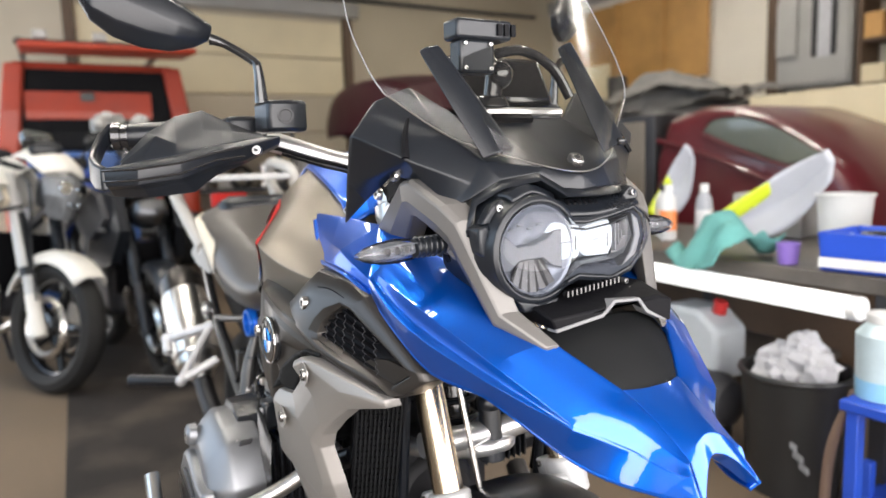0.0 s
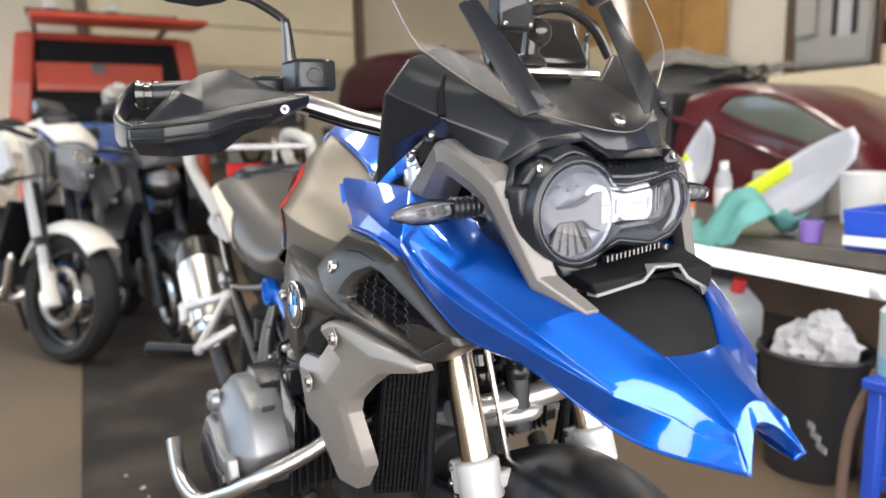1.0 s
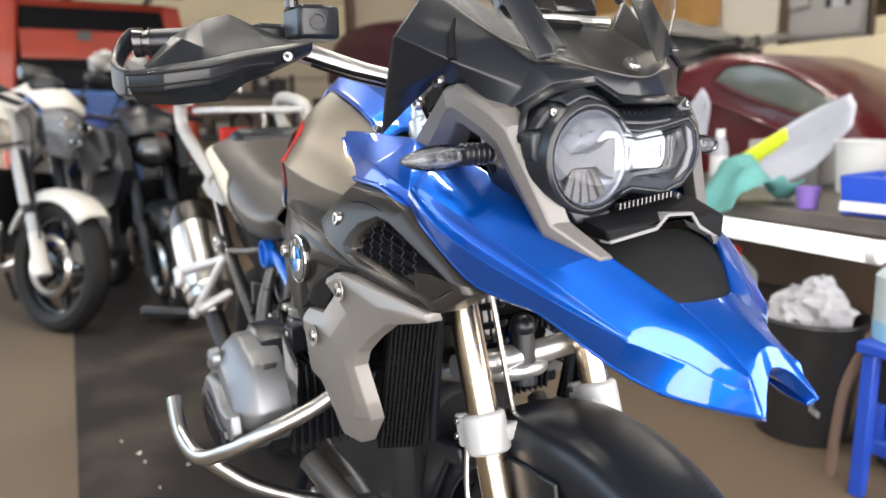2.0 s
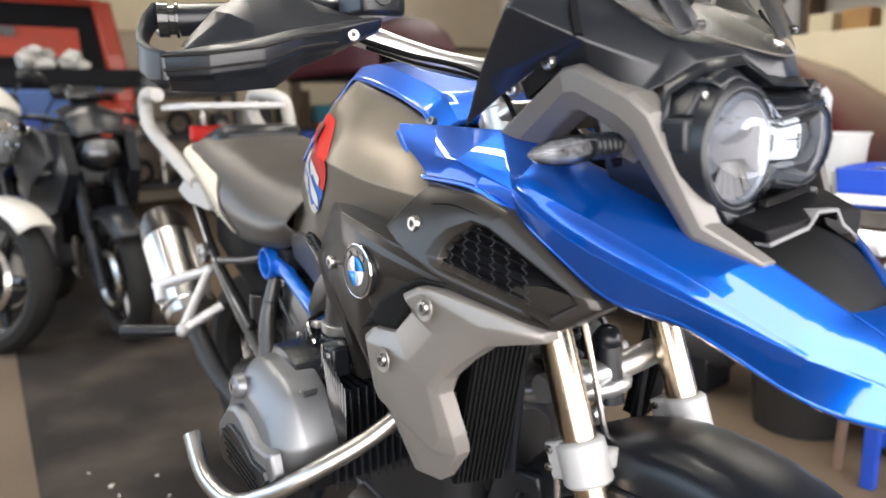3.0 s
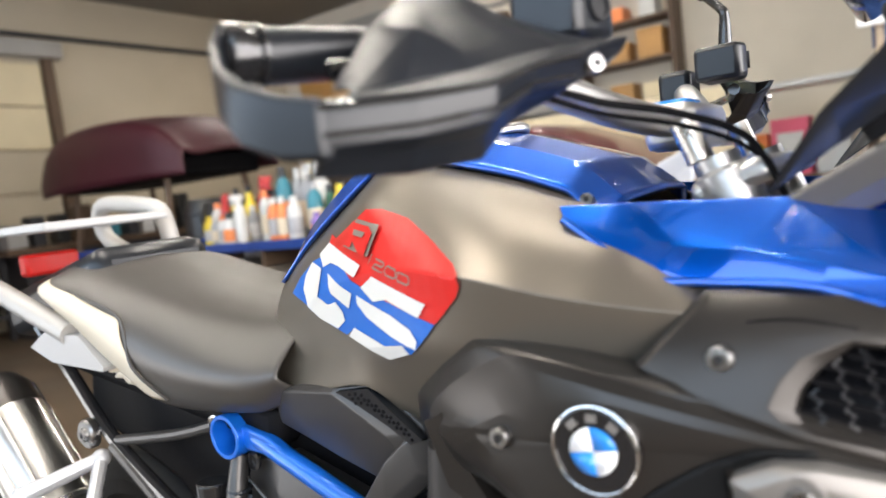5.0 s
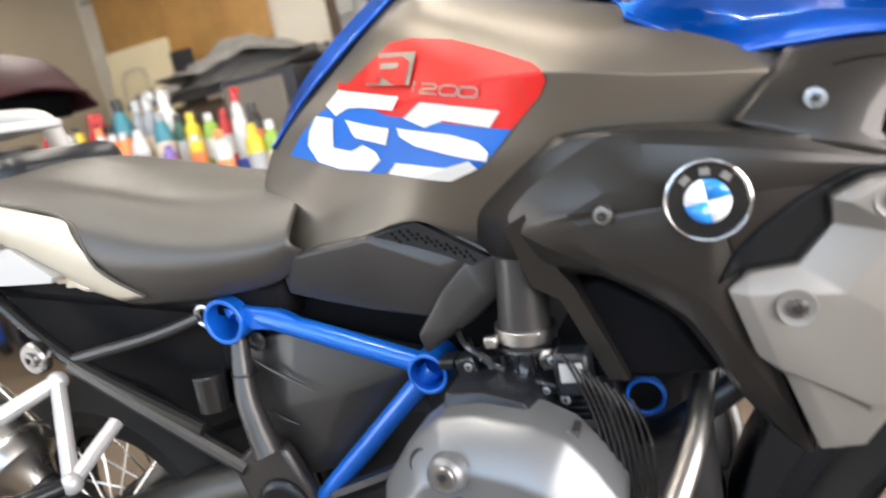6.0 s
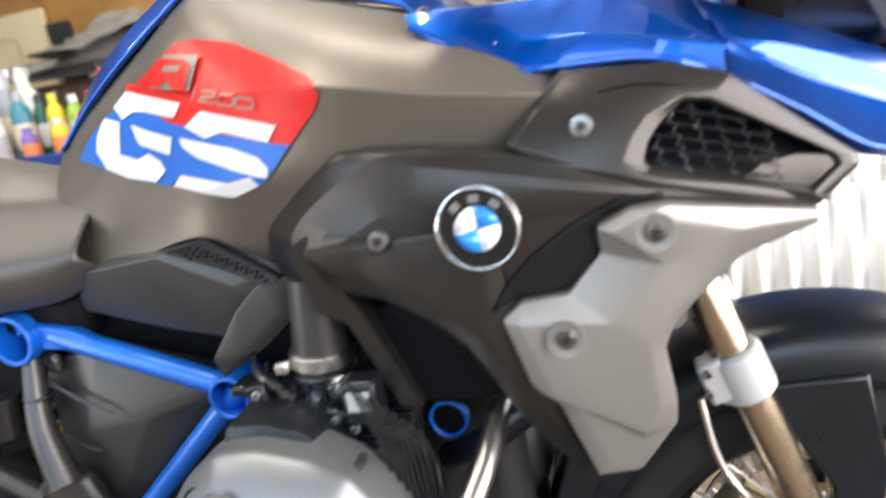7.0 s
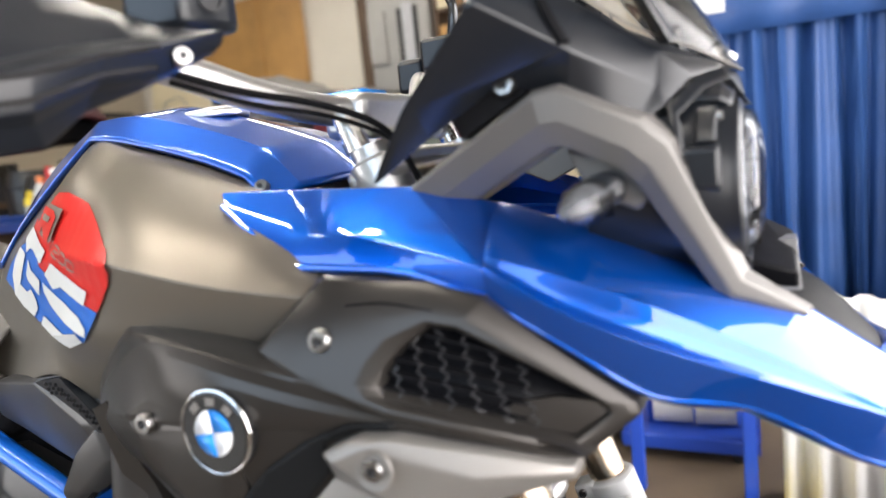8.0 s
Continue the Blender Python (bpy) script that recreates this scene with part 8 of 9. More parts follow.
tagged(part("cream_board", box(B(), (-2.2, 4.7, 0.78), (1.9, 0.05, 1.56), Matrix.Rotation(-0.05, 3, "X")), CREAMBOARD, None, bevel=0.01), "large cream board standing behind the bench", "board")


red = root("car_shell", pose(0, 0, 0), "maroon car shell with a dusty tinted window", "car body")
prof = [(-3.05, 0.36), (-3.02, 1.10), (-2.92, 1.38), (-2.66, 1.43), (-2.36, 1.41), (-1.97, 1.26), (-1.61, 1.03), (-1.46, 0.84), (-1.42, 0.62), (-1.46, 0.36)]
bm = B()
bridge(bm, [[(-2.25 + (x + 2.25) * k, y, 0.36 + (z - 0.36) * (k * 0.98 + 0.02) - dz * max(0, z - 0.9)) for x, z in prof] for y, k, dz in ((3.42, 0.93, 0.10), (3.48, 0.98, 0.03), (3.62, 1.0, 0.0), (4.1, 1.0, 0.0), (4.6, 1.0, 0.0), (4.75, 0.96, 0.1))])
part("body", bm, MAROON, red, bevel=0.03, angle=50)
glass = [(-2.56, 1.24), (-2.46, 1.33), (-2.22, 1.335), (-2.0, 1.26), (-1.80, 1.15), (-1.66, 1.04), (-1.90, 1.00), (-2.30, 1.13)]
part("side_window", prism(B(), glass, 3.38, 3.46), GLASSDARK, red, "dusty grey side window", bevel=0.02)
part("window_trim", tube(B(), [(x, 3.385, z) for x, z in glass + glass[:1]], 0.012, 8, 3), MAROON, red)
part("swage_line", tube(B(), [(-2.95, 3.40, 1.20), (-2.4, 3.39, 1.05), (-1.9, 3.39, 0.86), (-1.55, 3.41, 0.72)], 0.02, 8), MAROON, red)
for wx in (-2.75, -1.75):
    for wy in (3.52, 4.6):
        part("stand", cyl(B(), (wx, wy, 0.0), (wx, wy, 0.40), 0.09, 0.05, 14), STEELDARK, red)
bcab = root("brown_cabinet", pose(-3.38, 3.72, 0), "worn grey-brown steel cabinet with a dark frame", "cabinet")
part("body", box(B(), (0, 0, 0.70), (0.66, 0.5, 1.40)), STEELDARK, bcab, bevel=0.01)
part("door", box(B(), (-0.03, -0.26, 0.70), (0.54, 0.02, 1.30)), surface("grey_brown_steel", (0.17, 0.145, 0.115), 0.5, 0.1, 0.2, 3, 60, 0.05), bcab, bevel=0.008)


hood = root("car_bonnet", pose(-6.25, 3.05, 0.12), "dark maroon car bonnet laid on trestles", "car bonnet")
rows = []
for x, top, half in ((-1.25, 1.50, 0.52), (-0.7, 1.84, 0.64), (0.2, 1.90, 0.66), (0.9, 1.78, 0.60), (1.22, 1.50, 0.50)):
    rows.append([(x, -half, 1.30), (x, -half * 0.98, top * 0.72 + 0.40), (x, -half * 0.7, top - 0.04), (x, 0, top), (x, half * 0.7, top - 0.04), (x, half, 1.34)])
part("skin", sheet(B(), rows, 5, 5), surface("dull_maroon_paint", (0.045, 0.004, 0.010), 0.5, 0.0, 0.2, 3, 80, 0.02), hood, solid=0.02)
part("inner_frame", box(B(), (0, 0, 1.40), (2.0, 0.9, 0.2)), VOID, hood, bevel=0.03)
for x in (-0.8, 0.8):
    for y in (-0.4, 0.4):
        part("trestle_leg", tube(B(), [(x, y, 1.34), (x * 1.1, y * 1.3, -0.10)], 0.03, 8, 1, False), DARKWOOD, hood)
for i, (x, y, r, h) in enumerate(((-4.15, 2.55, 0.16, 1.10), (-4.5, 2.5, 0.19, 1.15), (-4.9, 2.6, 0.17, 1.2))):
    d = root("drum", pose(x, y, 0), "dark grey drum standing behind the bench", "drum", "drums behind the bench")
    part("body", spin(B(), (0, 0, 0), (0, 0, 1), [(0, r), (h * 0.9, r), (h, r * 0.8), (h, r * 0.2)], 24), P_BLACK if i else P_GREY, d)
    part("lid", ring(B(), (0, 0, h * 0.9), (0, 0, 1), r, 0.012, 28, 6), STEELDARK, d)

# shelf with bright boxes beyond the nose
sr = root("goods_shelf", pose(-1.25, 5.6, 0), "dark shelf rack with bright cartons", "shelf")
for z in (0.35, 0.8, 1.55):
    part("board", box(B(), (0, 0, z), (1.5, 0.45, 0.04)), DARKWOOD if z < 1.5 else P_WHITE, sr, bevel=0.004)
for s in (-1, 1):
    part("upright", box(B(), (0.75 * s, 0, 0.78), (0.05, 0.45, 1.56)), DARKWOOD, sr, bevel=0.004)
for x, w, h, mt, lb in ((-0.45, 0.32, 0.42, P_RED, "red carton"), (-0.1, 0.26, 0.36, P_ORANGE, "orange and white carton"), (0.2, 0.28, 0.46, tint("pink_card", (0.7, 0.12, 0.2), 0.6), "pink carton"), (0.5, 0.24, 0.30, P_WHITE, "white carton")):
    c = root("carton", pose(-1.25 + x, 5.55, 0.82), lb + " on the dark shelf", "carton", "cartons on the shelf")
    part("body", box(B(), (0, 0, h / 2), (w, 0.3, h)), mt, c, bevel=0.005)
    part("panel", box(B(), (0, -0.152, h * 0.55), (w * 0.7, 0.004, h * 0.4)), P_YELLOW if mt is P_ORANGE else P_WHITE, c)

tr = root("trolley", pose(-4.85, 1.98, 0, 0, 0, -4), "blue steel workshop trolley beside the bench", "trolley")
for dz in (0.30, 0.86):
    part("shelf", box(B(), (0, 0, dz), (1.10, 0.50, 0.012)), STEELDARK, tr)
    for sy in (-1, 1):
        part("shelf_rail", box(B(), (0, 0.26 * sy, dz + 0.012), (1.14, 0.02, 0.05)), RAILBLUE, tr, bevel=0.004)
    for sx in (-1, 1):
        part("shelf_rail", box(B(), (0.56 * sx, 0, dz + 0.012), (0.02, 0.50, 0.05)), RAILBLUE, tr, bevel=0.004)
for sx in (-1, 1):
    for sy in (-1, 1):
        part("post", box(B(), (0.56 * sx, 0.26 * sy, 0.47), (0.035, 0.035, 0.80)), RAILBLUE, tr, bevel=0.004)
        part("castor", cyl(B(), (0.56 * sx, 0.26 * sy - 0.015, 0.04), (0.56 * sx, 0.26 * sy + 0.015, 0.04), 0.04), TYRE, tr)
rack = root("parts_rack", pose(-8.25, 1.35, 0), "dark steel rack of old parts by the back wall", "rack")
for sx in (-0.3, 0.3):
    for sy in (-0.85, 0.85):
        part("post", box(B(), (sx, sy, 0.78), (0.05, 0.05, 1.56)), STEELDARK, rack, bevel=0.004)
for z in (0.25, 0.80, 1.30):
    part("shelf", box(B(), (0, 0, z), (0.66, 1.76, 0.03)), STEELDARK, rack, bevel=0.004)
    for sx in (-0.32, 0.32):
        part("shelf_lip", box(B(), (sx, 0, z + 0.02), (0.015, 1.76, 0.06)), STEELDARK, rack)
for z in (0.268, 0.818, 1.318):
    for i in range(7):
        y, kind = 0.62 + i * 0.24 + random.uniform(-0.03, 0.03), (i + int(z * 10)) % 4
        x, h = -8.1 + random.uniform(-0.08, 0.06), random.uniform(0.14, 0.34)
        if kind == 0:
            it = part("spare_wheel", ring(B(), (x, y, z + 0.16), (1, 0.2, 0), 0.125, 0.034, 28, 8), TYRE, None)
            part("rim", ring(B(), (x, y, z + 0.16), (1, 0.2, 0), 0.085, 0.012, 24, 6), STEEL, it)
            tagged(it, "small worn wheel stored on the dark rack", "wheel", "stored parts")
        elif kind == 1:
            it = part("exhaust_can", cyl(B(), (x, y, z), (x, y, z + h + 0.1), 0.06, 0.05), STEEL, None, bevel=0.008)
            part("mounting_lug", box(B(), (x + 0.06, y, z + h * 0.6), (0.03, 0.03, 0.02)), STEELDARK, it)
            tagged(it, "dull steel exhaust can stored on the rack", "exhaust", "stored parts")
        elif kind == 2:
            it = part("engine_casting", box(B(), (x, y, z + h / 2), (0.22, 0.18, h)), STEELDARK, None, bevel=0.03)
            for k in range(3):
                part("fin", box(B(), (x, y, z + h * (0.3 + 0.2 * k)), (0.25, 0.20, 0.012)), STEELDARK, it)
            part("cover", cyl(B(), (x + 0.10, y, z + h * 0.5), (x + 0.13, y, z + h * 0.5), 0.05), GREYMET, it, bevel=0.006)
            tagged(it, "dark finned engine casting on the rack", "engine part", "stored parts")
        else:
            it = part("parts_crate", box(B(), (x, y, z + 0.09), (0.24, 0.19, 0.18)), random.choice([P_BLACK, DARKWOOD, GREYMET]), None, bevel=0.01)
            part("rim", box(B(), (x, y, z + 0.185), (0.26, 0.21, 0.02)), P_BLACK, it, bevel=0.004)
            tagged(it, "dark crate of small parts on the rack", "crate", "stored parts")
sb = root("side_bench", pose(-7.9, 3.7, 0), "cluttered dark bench by the back wall", "workbench")
part("worktop", box(B(), (0, 0, 0.92), (0.8, 3.2, 0.06)), DARKWOOD, sb, bevel=0.006)
for y in (-1.5, 0, 1.5):
    part("cabinet", box(B(), (0.0, y * 0.66, 0.45), (0.7, 0.9, 0.88)), STEELDARK, sb, bevel=0.01)
for i in range(12):
    y = 2.3 + i * 0.25
    w, h = random.uniform(0.1, 0.22), random.uniform(0.12, 0.5)
    tagged(part("tool_case", box(B(), (-7.85 + random.uniform(-0.1, 0.15), y, 0.95 + h / 2), (0.25, w, h)), random.choice([STEELDARK, P_BLACK, GREYMET, P_WHITE, DARKWOOD, P_TEAL]), None, bevel=0.01), "tool case standing on the dark bench", "tool case", "tool cases")


# ---- other motorcycles and the truck ----
def street_bike(m, label, body, frame_mat, lampmat, name="street_motorcycle", naked=False):
    o = root(name, m, label, "motorcycle", "parked motorcycles")
    for nm, x, w in (("front_wheel", 0.0, 0.055), ("rear_wheel", -1.42, 0.085)):
        ax = Vector((x, 0, 0.30))
        wh = part(nm, ring(B(), ax, (0, 1, 0), 0.215, 0.014, 40, 8), BLACKG, o)
        part("tyre", hoop(ax, (0, 1, 0), [(-w * 0.7, 0.215), (-w, 0.25), (-w * 0.8, 0.28), (-w * 0.3, 0.298), (w * 0.3, 0.298), (w * 0.8, 0.28), (w, 0.25), (w * 0.7, 0.215)], 48), TYRE, wh)
        for i in range(5):
            t = 2 * math.pi * i / 5
            part("wheel_spoke", tube(B(), [ax, ax + Vector((0.21 * math.cos(t), 0, 0.21 * math.sin(t)))], [0.03, 0.016], 8, 1, False), BLACKG, wh)
        for s in (-1, 1):
            part("brake_disc", ring(B(), ax + Vector((0, 0.05 * s, 0)), (0, 1, 0), 0.125, 0.016, 36, 4), STEEL, wh)
    for s in (-1, 1):
        part("fork_leg", cyl(B(), (-0.01, 0.085 * s, 0.30), (-0.24, 0.085 * s, 0.90), 0.026, 0.024), frame_mat, o, "pale fork leg")
        part("fork_shoe", cyl(B(), (0.01, 0.085 * s, 0.26), (-0.06, 0.085 * s, 0.44), 0.034, 0.030), body, o)
        part("grip", cyl(B(), (-0.40, 0.26 * s, 1.05), (-0.46, 0.38 * s, 1.04), 0.018), BLACKP, o)
        part("mirror", ball(B(), (-0.36, 0.40 * s, 1.22), 1, (0.02, 0.08, 0.045), 14), BLACKP, o)
        part("mirror_stem", tube(B(), [(-0.38, 0.28 * s, 1.06), (-0.36, 0.34 * s, 1.17), (-0.36, 0.38 * s, 1.20)], 0.006, 8), BLACKP, o)
        part("indicator", ball(B(), (-0.22, 0.20 * s, 0.80), 1, (0.03, 0.035, 0.02), 12), LAMPGREY, o)
        part("side_fairing", (lambda b: b if s < 0 else flip_y(b))(shell([(-0.26, 1.02), (-0.20, 0.93), (-0.34, 0.86), (-0.44, 0.74), (-0.50, 0.58), (-0.56, 0.56), (-0.58, 0.72), (-0.54, 0.92), (-0.40, 1.04)] if naked else [(-0.10, 0.98), (-0.04, 0.80), (-0.20, 0.62), (-0.45, 0.55), (-0.62, 0.70), (-0.55, 0.90), (-0.30, 1.00)], lambda x, z: -0.20 + (x + 0.3) * 0.15, 0.05, 0.01, 0.01, 0.05)), body, o)
    rows = []
    for i in range(9):
        a = radians(155 - i * 14)
        n0 = Vector((math.cos(a), 0, math.sin(a)))
        c0 = Vector((0, 0, 0.30)) + n0 * 0.335
        rows.append([c0 - n0 * 0.05 + Vector((0, -0.075, 0)), c0 + Vector((0, -0.05, 0)), c0 + n0 * 0.008, c0 + Vector((0, 0.05, 0)), c0 - n0 * 0.05 + Vector((0, 0.075, 0))])
    part("front_mudguard", sheet(B(), rows, 2, 2), body, o, solid=0.006)
    if naked:
        # small fly screen over a clear angular lamp
        part("cowl", sheet(B(), [[(-0.02, -0.10, 0.98), (0.01, 0, 1.00), (-0.02, 0.10, 0.98)], [(-0.09, -0.13, 1.04), (-0.05, 0, 1.09), (-0.09, 0.13, 1.04)], [(-0.22, -0.12, 1.06), (-0.19, 0, 1.13), (-0.22, 0.12, 1.06)]], 4, 4), body, o, solid=0.008)
        lamp = part("headlamp", sheet(B(), [[(-0.03, -0.10, 0.97), (0.03, -0.03, 0.98), (0.03, 0.03, 0.98), (-0.03, 0.10, 0.97)], [(-0.01, -0.09, 0.89), (0.06, -0.03, 0.88), (0.06, 0.03, 0.88), (-0.01, 0.09, 0.89)], [(-0.05, -0.05, 0.80), (0.02, -0.02, 0.78), (0.02, 0.02, 0.78), (-0.05, 0.05, 0.80)]], 2, 2), FACETED, o, "clear angular headlamp", solid=0.01, flat=True)
        for y, z, r in ((-0.04, 0.92, 0.030), (0.04, 0.92, 0.030), (0.0, 0.85, 0.024)):
            part("lamp_cup", spin(B(), (0.045, y, z), (1, 0, 0.1), [(0.02, r), (0.024, r * 0.9), (0.006, r * 0.4), (0.004, 0.002)], 18), CHROME, lamp)
        part("lamp_back", box(B(), (-0.09, 0, 0.90), (0.10, 0.13, 0.14)), BLACKP, o, bevel=0.03)
        for s in (-1, 1):
            part("upper_fork", cyl(B(), (-0.11, 0.098 * s, 0.56), (-0.27, 0.098 * s, 0.98), 0.026, 0.026), WHITECLAMP, o, "pale upper fork tube")
            part("beige_patch", (lambda b: b if s < 0 else flip_y(b))(shell([(-0.24, 0.93), (-0.19, 0.86), (-0.26, 0.74), (-0.36, 0.80), (-0.34, 0.90)], lambda x, z: -0.150, 0.02, 0.006, 0.004, 0.05)), SEATC, o, "beige inner shroud")
            part("brake_hose", tube(B(), [(-0.18, 0.10 * s, 0.98), (0.0, 0.16 * s, 0.90), (-0.02, 0.13 * s, 0.66), (0.0, 0.10 * s, 0.42)], 0.006, 6), BLACKP, o)
    else:
        part("headlamp", ball(B(), (-0.12, 0, 0.88), 1, (0.08, 0.10, 0.085), 18), body, o)
        part("lamp_glass", sheet(B(), [[(-0.07, -0.07, 0.95), (-0.05, 0, 0.96), (-0.07, 0.07, 0.95)], [(-0.05, -0.08, 0.88), (-0.02, 0, 0.88), (-0.05, 0.08, 0.88)], [(-0.09, -0.05, 0.82), (-0.06, 0, 0.81), (-0.09, 0.05, 0.82)]], 3, 3), lampmat, o, solid=0.006)
        part("cowl", sheet(B(), [[(-0.06, -0.10, 0.96), (-0.04, 0, 0.98), (-0.06, 0.10, 0.96)], [(-0.13, -0.13, 1.05), (-0.11, 0, 1.08), (-0.13, 0.13, 1.05)], [(-0.26, -0.13, 1.08), (-0.24, 0, 1.13), (-0.26, 0.13, 1.08)]], 4, 4), body, o, solid=0.008)
    part("handlebar", tube(B(), [(-0.46, -0.38, 1.04), (-0.36, -0.2, 1.06), (-0.30, 0, 1.02), (-0.36, 0.2, 1.06), (-0.46, 0.38, 1.04)], 0.013, 10), BLACKP, o)
    tank_rows = [[(-0.30, -0.10, 0.90), (-0.28, 0, 1.02), (-0.30, 0.10, 0.90)], [(-0.45, -0.17, 0.88), (-0.45, 0, 1.08), (-0.45, 0.17, 0.88)], [(-0.65, -0.16, 0.84), (-0.65, 0, 1.03), (-0.65, 0.16, 0.84)], [(-0.82, -0.10, 0.82), (-0.82, 0, 0.88), (-0.82, 0.10, 0.82)]]
    part("tank", sheet(B(), tank_rows, 4, 5), body, o, solid=0.01)
    part("engine", box(B(), (-0.58, 0, 0.50), (0.42, 0.34, 0.38)), STEELDARK, o, bevel=0.05)
    part("radiator", box(B(), (-0.30, 0, 0.58), (0.04, 0.30, 0.28), Matrix.Rotation(0.3, 3, "Y")), VOID, o, bevel=0.01)
    part("seat", box(B(), (-1.10, 0, 0.86), (0.60, 0.24, 0.09), Matrix.Rotation(0.1, 3, "Y")), BLACKP, o, bevel=0.04)
    part("tail", box(B(), (-1.42, 0, 0.94), (0.34, 0.18, 0.10), Matrix.Rotation(0.3, 3, "Y")), body, o, bevel=0.04)
    for s in (-1, 1):
        part("tank_shroud", (lambda b: b if s < 0 else flip_y(b))(shell([(-0.22, 0.98), (-0.16, 0.86), (-0.34, 0.74), (-0.50, 0.80), (-0.46, 0.96), (-0.34, 1.02)], lambda x, z: -0.235 + (x + 0.3) * 0.2, 0.03, 0.01, 0.012, 0.05)), frame_mat, o, "grey tank shroud")
        part("frame_spar", tube(B(), [(-0.30, 0.14 * s, 0.86), (-0.62, 0.17 * s, 0.70), (-0.80, 0.14 * s, 0.50)], 0.028, 8), STEELDARK, o)
        part("exhaust_header", tube(B(), [(-0.40, 0.10 * s, 0.60), (-0.33, 0.09 * s, 0.45), (-0.45, 0.05 * s, 0.26), (-0.80, 0.02, 0.22)], 0.022, 10), STEEL, o)
        part("fork_cover", cyl(B(), (-0.10, 0.086 * s, 0.52), (-0.20, 0.086 * s, 0.80), 0.032, 0.030), BLACKP, o)
        part("turn_lamp_stem", tube(B(), [(-0.16, 0.09 * s, 0.84), (-0.22, 0.19 * s, 0.80)], 0.008, 8, 1, False), BLACKP, o)
    part("instrument_pod", box(B(), (-0.24, 0, 1.16), (0.06, 0.14, 0.07), Matrix.Rotation(-0.5, 3, "Y")), BLACKG, o, bevel=0.015)
    part("swingarm", tube(B(), [(-0.78, 0.08, 0.42), (-1.42, 0.10, 0.30)], 0.035, 8, 1, False), STEELDARK, o)
    part("silencer", cyl(B(), (-1.0, -0.16, 0.36), (-1.5, -0.20, 0.55), 0.05, 0.06), STEEL, o, bevel=0.006)
    part("side_stand", tube(B(), [(-0.7, 0.14, 0.3), (-0.75, 0.28, 0.0)], 0.012, 8, 1, False), STEELDARK, o)
    return o


BIKEWHITE = surface("cream_white_paint", (0.60, 0.58, 0.53), 0.4, 0.0, 0.1, 6, 200, 0.0, 0.3, dirt=(0.35, 0.31, 0.26), dirt_amount=0.4)
DEEPBLUE = surface("deep_blue_paint", (0.01, 0.035, 0.20), 0.4, 0.0, 0.15, 5, 120, 0.0, 0.2)
street_bike(pose(-3.20, -0.62, 0.0, 0, 0, 33) @ Matrix.Scale(1.12, 4) @ pose(0, 0, 0, -10, 0, 0), "white naked street motorcycle with pale forks", BIKEWHITE, WHITECLAMP, LAMPGREY, naked=True)
street_bike(pose(-3.05, -0.09, 0.0, 0, 0, 8), "black street motorcycle parked in the shade", BLACKP, STEELDARK, LAMPGREY)
street_bike(pose(-4.15, -0.30, 0.0, 0, 0, 20), "blue and grey street motorcycle behind the white one", DEEPBLUE, STEELDARK, LAMPGREY)

truck = root("pickup_truck", pose(-6.9, -0.05, 0), "orange-red pickup truck with a black roof rack", "truck")
part("body", box(B(), (-2.0, 0, 0.85), (4.2, 1.75, 0.75)), ORANGERED, truck, bevel=0.08)
part("canopy", prism(B(), [(-0.88, 1.2), (0.88, 1.2), (0.74, 2.15), (-0.74, 2.15)], -1.9, 0.02, "x"), ORANGERED, truck, bevel=0.06)
# black slab on the solid canopy, for the shade within the open rear
part("rear_dark_slab", prism(B(), [(-0.72, 1.16), (0.72, 1.16), (0.60, 2.08), (-0.60, 2.08)], 0.0, 0.04, "x"), VOID, truck, "black slab for the shaded inside of the open rear", bevel=0.02)
part("cargo_panel", box(B(), (0.05, -0.08, 1.74), (0.02, 1.10, 0.26)), ORANGERED, truck, "orange panel inside the open rear", bevel=0.006)
part("latch", box(B(), (0.08, -0.1, 1.82), (0.03, 0.12, 0.08)), P_BLACK, truck)
part("hatch", box(B(), (0.35, 0.10, 2.22), (0.75, 1.45, 0.05), Matrix.Rotation(0.06, 3, "Y")), ORANGERED, truck, "raised orange hatch", bevel=0.02)
part("tailgate", box(B(), (0.06, 0, 0.85), (0.06, 1.6, 0.60)), P_BLACK, truck, bevel=0.02)
for s in (-1, 1):
    part("tail_lamp", box(B(), (0.06, 0.80 * s, 1.15), (0.05, 0.12, 0.32)), P_RED, truck, "red tail lamp", bevel=0.02)
    part("rear_pillar", prism(B(), [(0.72 * s, 1.2), (0.90 * s, 1.2), (0.76 * s, 2.12), (0.60 * s, 2.12)], -0.02, 0.10, "x"), ORANGERED, truck, bevel=0.02)
    part("rack_rail", tube(B(), [(-1.8, 0.62 * s, 2.32), (0.1, 0.62 * s, 2.32)], 0.03, 8, 1, False), P_BLACK, truck)
    part("work_lamp", box(B(), (0.12, 0.25 * s - 0.2, 2.38), (0.06, 0.12, 0.08)), GREYMET, truck, bevel=0.01)
    for x in (-0.7, -3.3):
        part("wheel", spin(B(), (x, 0.70 * s, 0.36), (0, s, 0), [(0, 0.36), (0.18, 0.36), (0.2, 0.32), (0.2, 0.2), (0.16, 0.18)], 28), TYRE, truck)
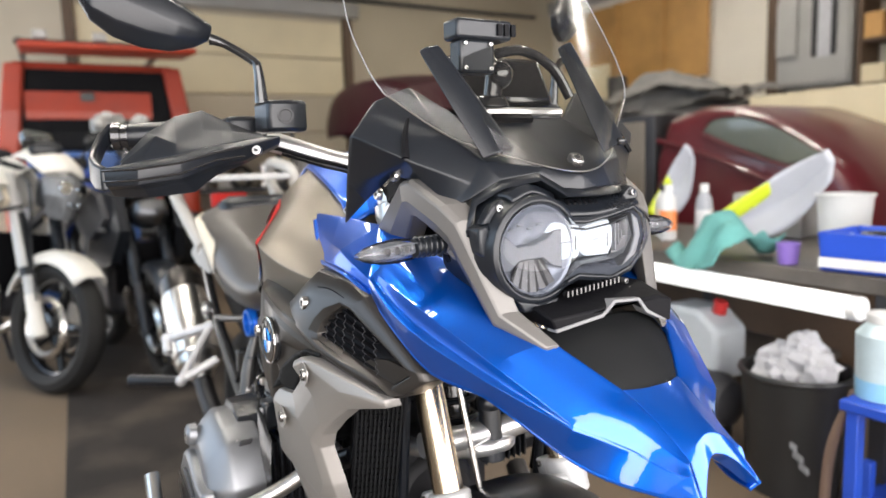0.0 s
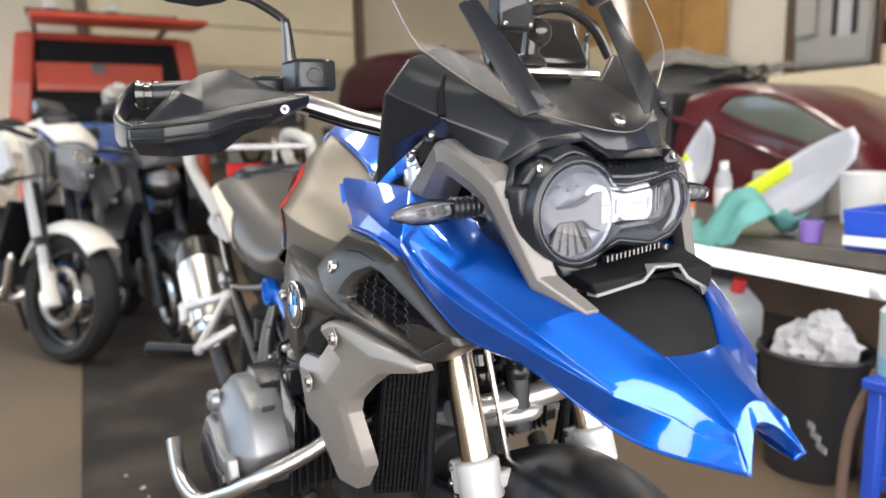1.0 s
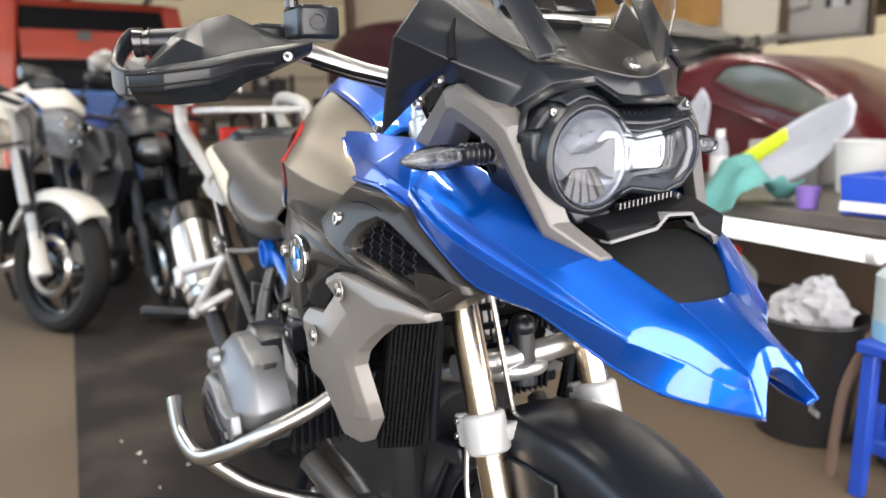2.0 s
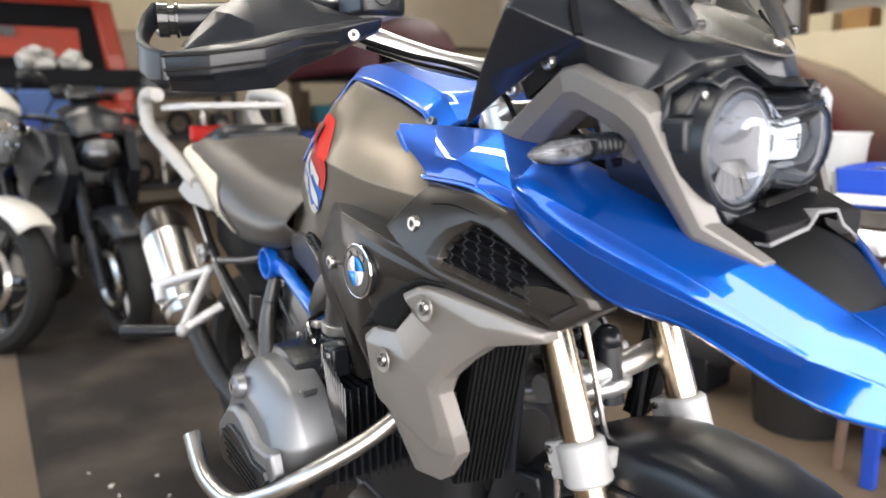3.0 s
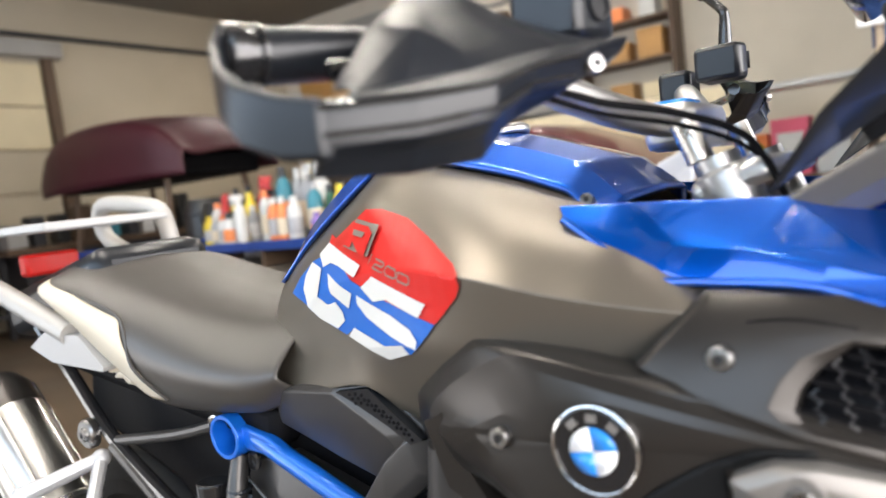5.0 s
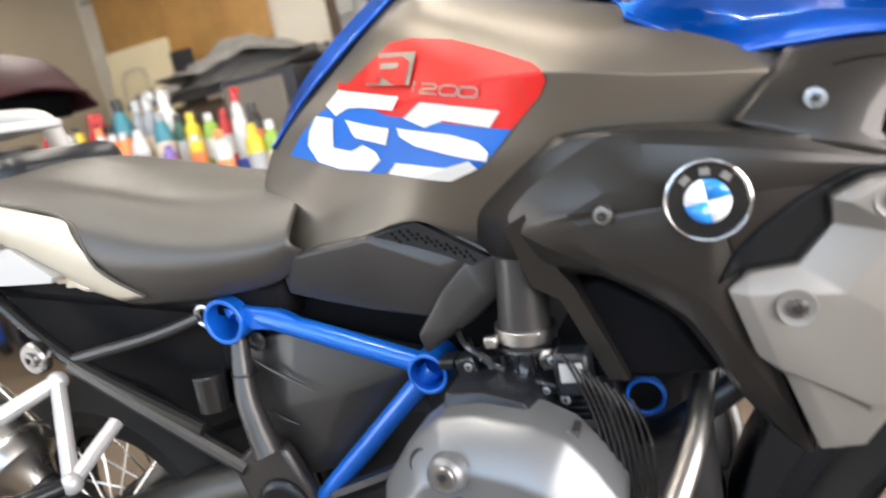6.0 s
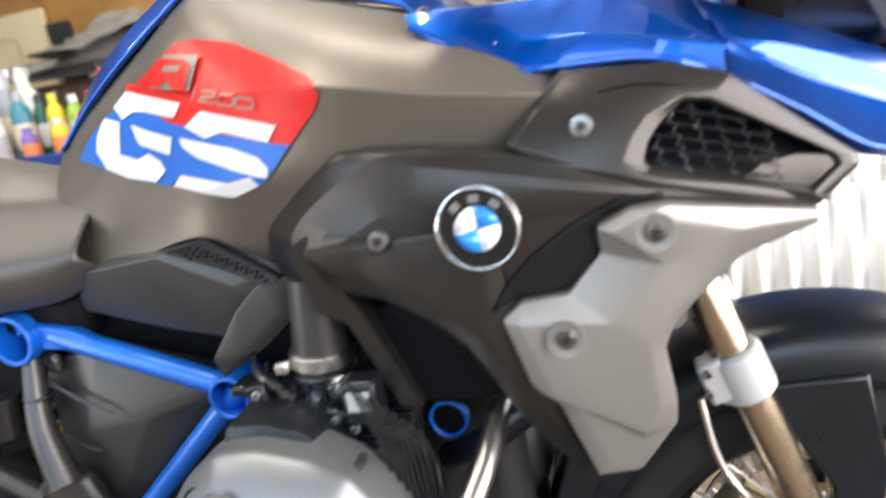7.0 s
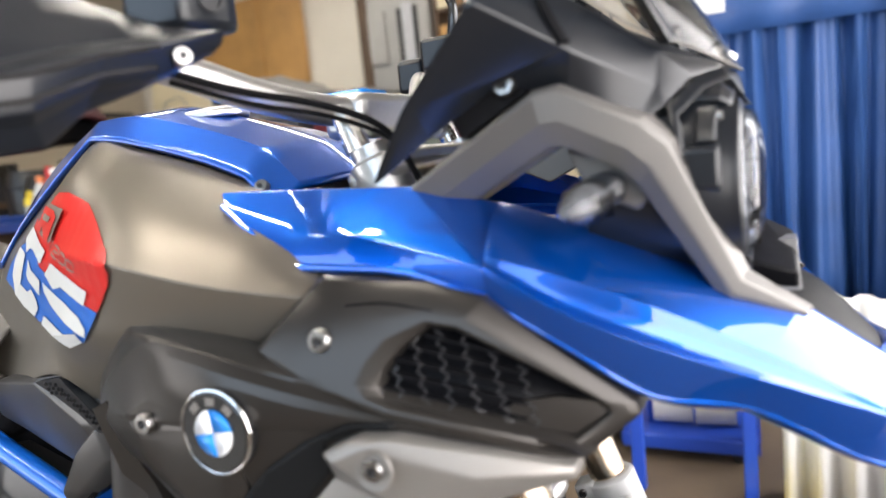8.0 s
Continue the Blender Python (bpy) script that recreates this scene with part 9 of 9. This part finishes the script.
part("rack_cross", tube(B(), [(0.05, -0.66, 2.32), (0.05, 0.66, 2.32)], 0.03, 8, 1, False), P_BLACK, truck)
part("bumper", box(B(), (0.12, 0, 0.55), (0.14, 1.7, 0.22)), P_BLACK, truck, bevel=0.04)
# overlong slab standing for the lowered tailgate, on an added runner
part("tailgate_slab", box(B(), (1.42, 0.02, 1.315), (1.10, 1.05, 0.09)), VOID, truck, "dark slab in place of the lowered tailgate", bevel=0.015)
part("slab_runner", box(B(), (0.45, 0.02, 1.255), (2.6, 0.9, 0.04)), P_BLACK, truck)
part("slab_lip", box(B(), (1.985, 0.02, 1.325), (0.03, 1.05, 0.12)), VOID, truck, bevel=0.006)

# blue covered tool trolley before the slab, with a rag and a bottle in its side pocket
cover = root("covered_trolley", pose(-4.92, -0.22, 0), "tool trolley under a blue cover behind the parked motorcycles", "trolley")
side = [(-0.44, 1.22), (-0.20, 1.25), (0.16, 1.24), (0.44, 1.26), (0.30, 1.10), (0.25, 0.92), (0.22, 0.60), (0.24, 0.16), (-0.42, 0.16), (-0.46, 0.70)]
bm = B()
bridge(bm, [[(x, y * k, z - (0.02 if abs(x) > 0.15 else 0.0)) for y, z in side] for x, k in ((-0.24, 0.97), (-0.10, 1.0), (0.10, 1.0), (0.22, 0.98), (0.25, 0.94))])
part("cover", bm, TARP, cover, "draped blue cover", bevel=0.012)
part("pocket", box(B(), (0.255, 0.06, 0.78), (0.03, 0.22, 0.20)), TARP, cover, bevel=0.008)
part("pocket_bottle", cyl(B(), (0.26, 0.10, 0.84), (0.26, 0.10, 0.98), 0.028, 0.014), P_WHITE, cover, bevel=0.004)
part("pocket_rag", ball(B(), (0.27, 0.04, 0.90), 1, (0.02, 0.04, 0.05), 10), SEATC, cover)
for sy in (-0.36, 0.18):
    for sx in (-0.18, 0.18):
        part("castor", cyl(B(), (sx, sy - 0.02, 0.08), (sx, sy + 0.02, 0.08), 0.08), TYRE, cover)
wad("crumpled_bag", (-5.18, -0.12, 1.45), 0.13, GREYMET, "crumpled silvery bag on the dark tailgate slab", 41)
wad("crumpled_bag", (-5.20, 0.12, 1.44), 0.10, GREYMET, "crumpled silvery bag on the dark tailgate slab", 42)
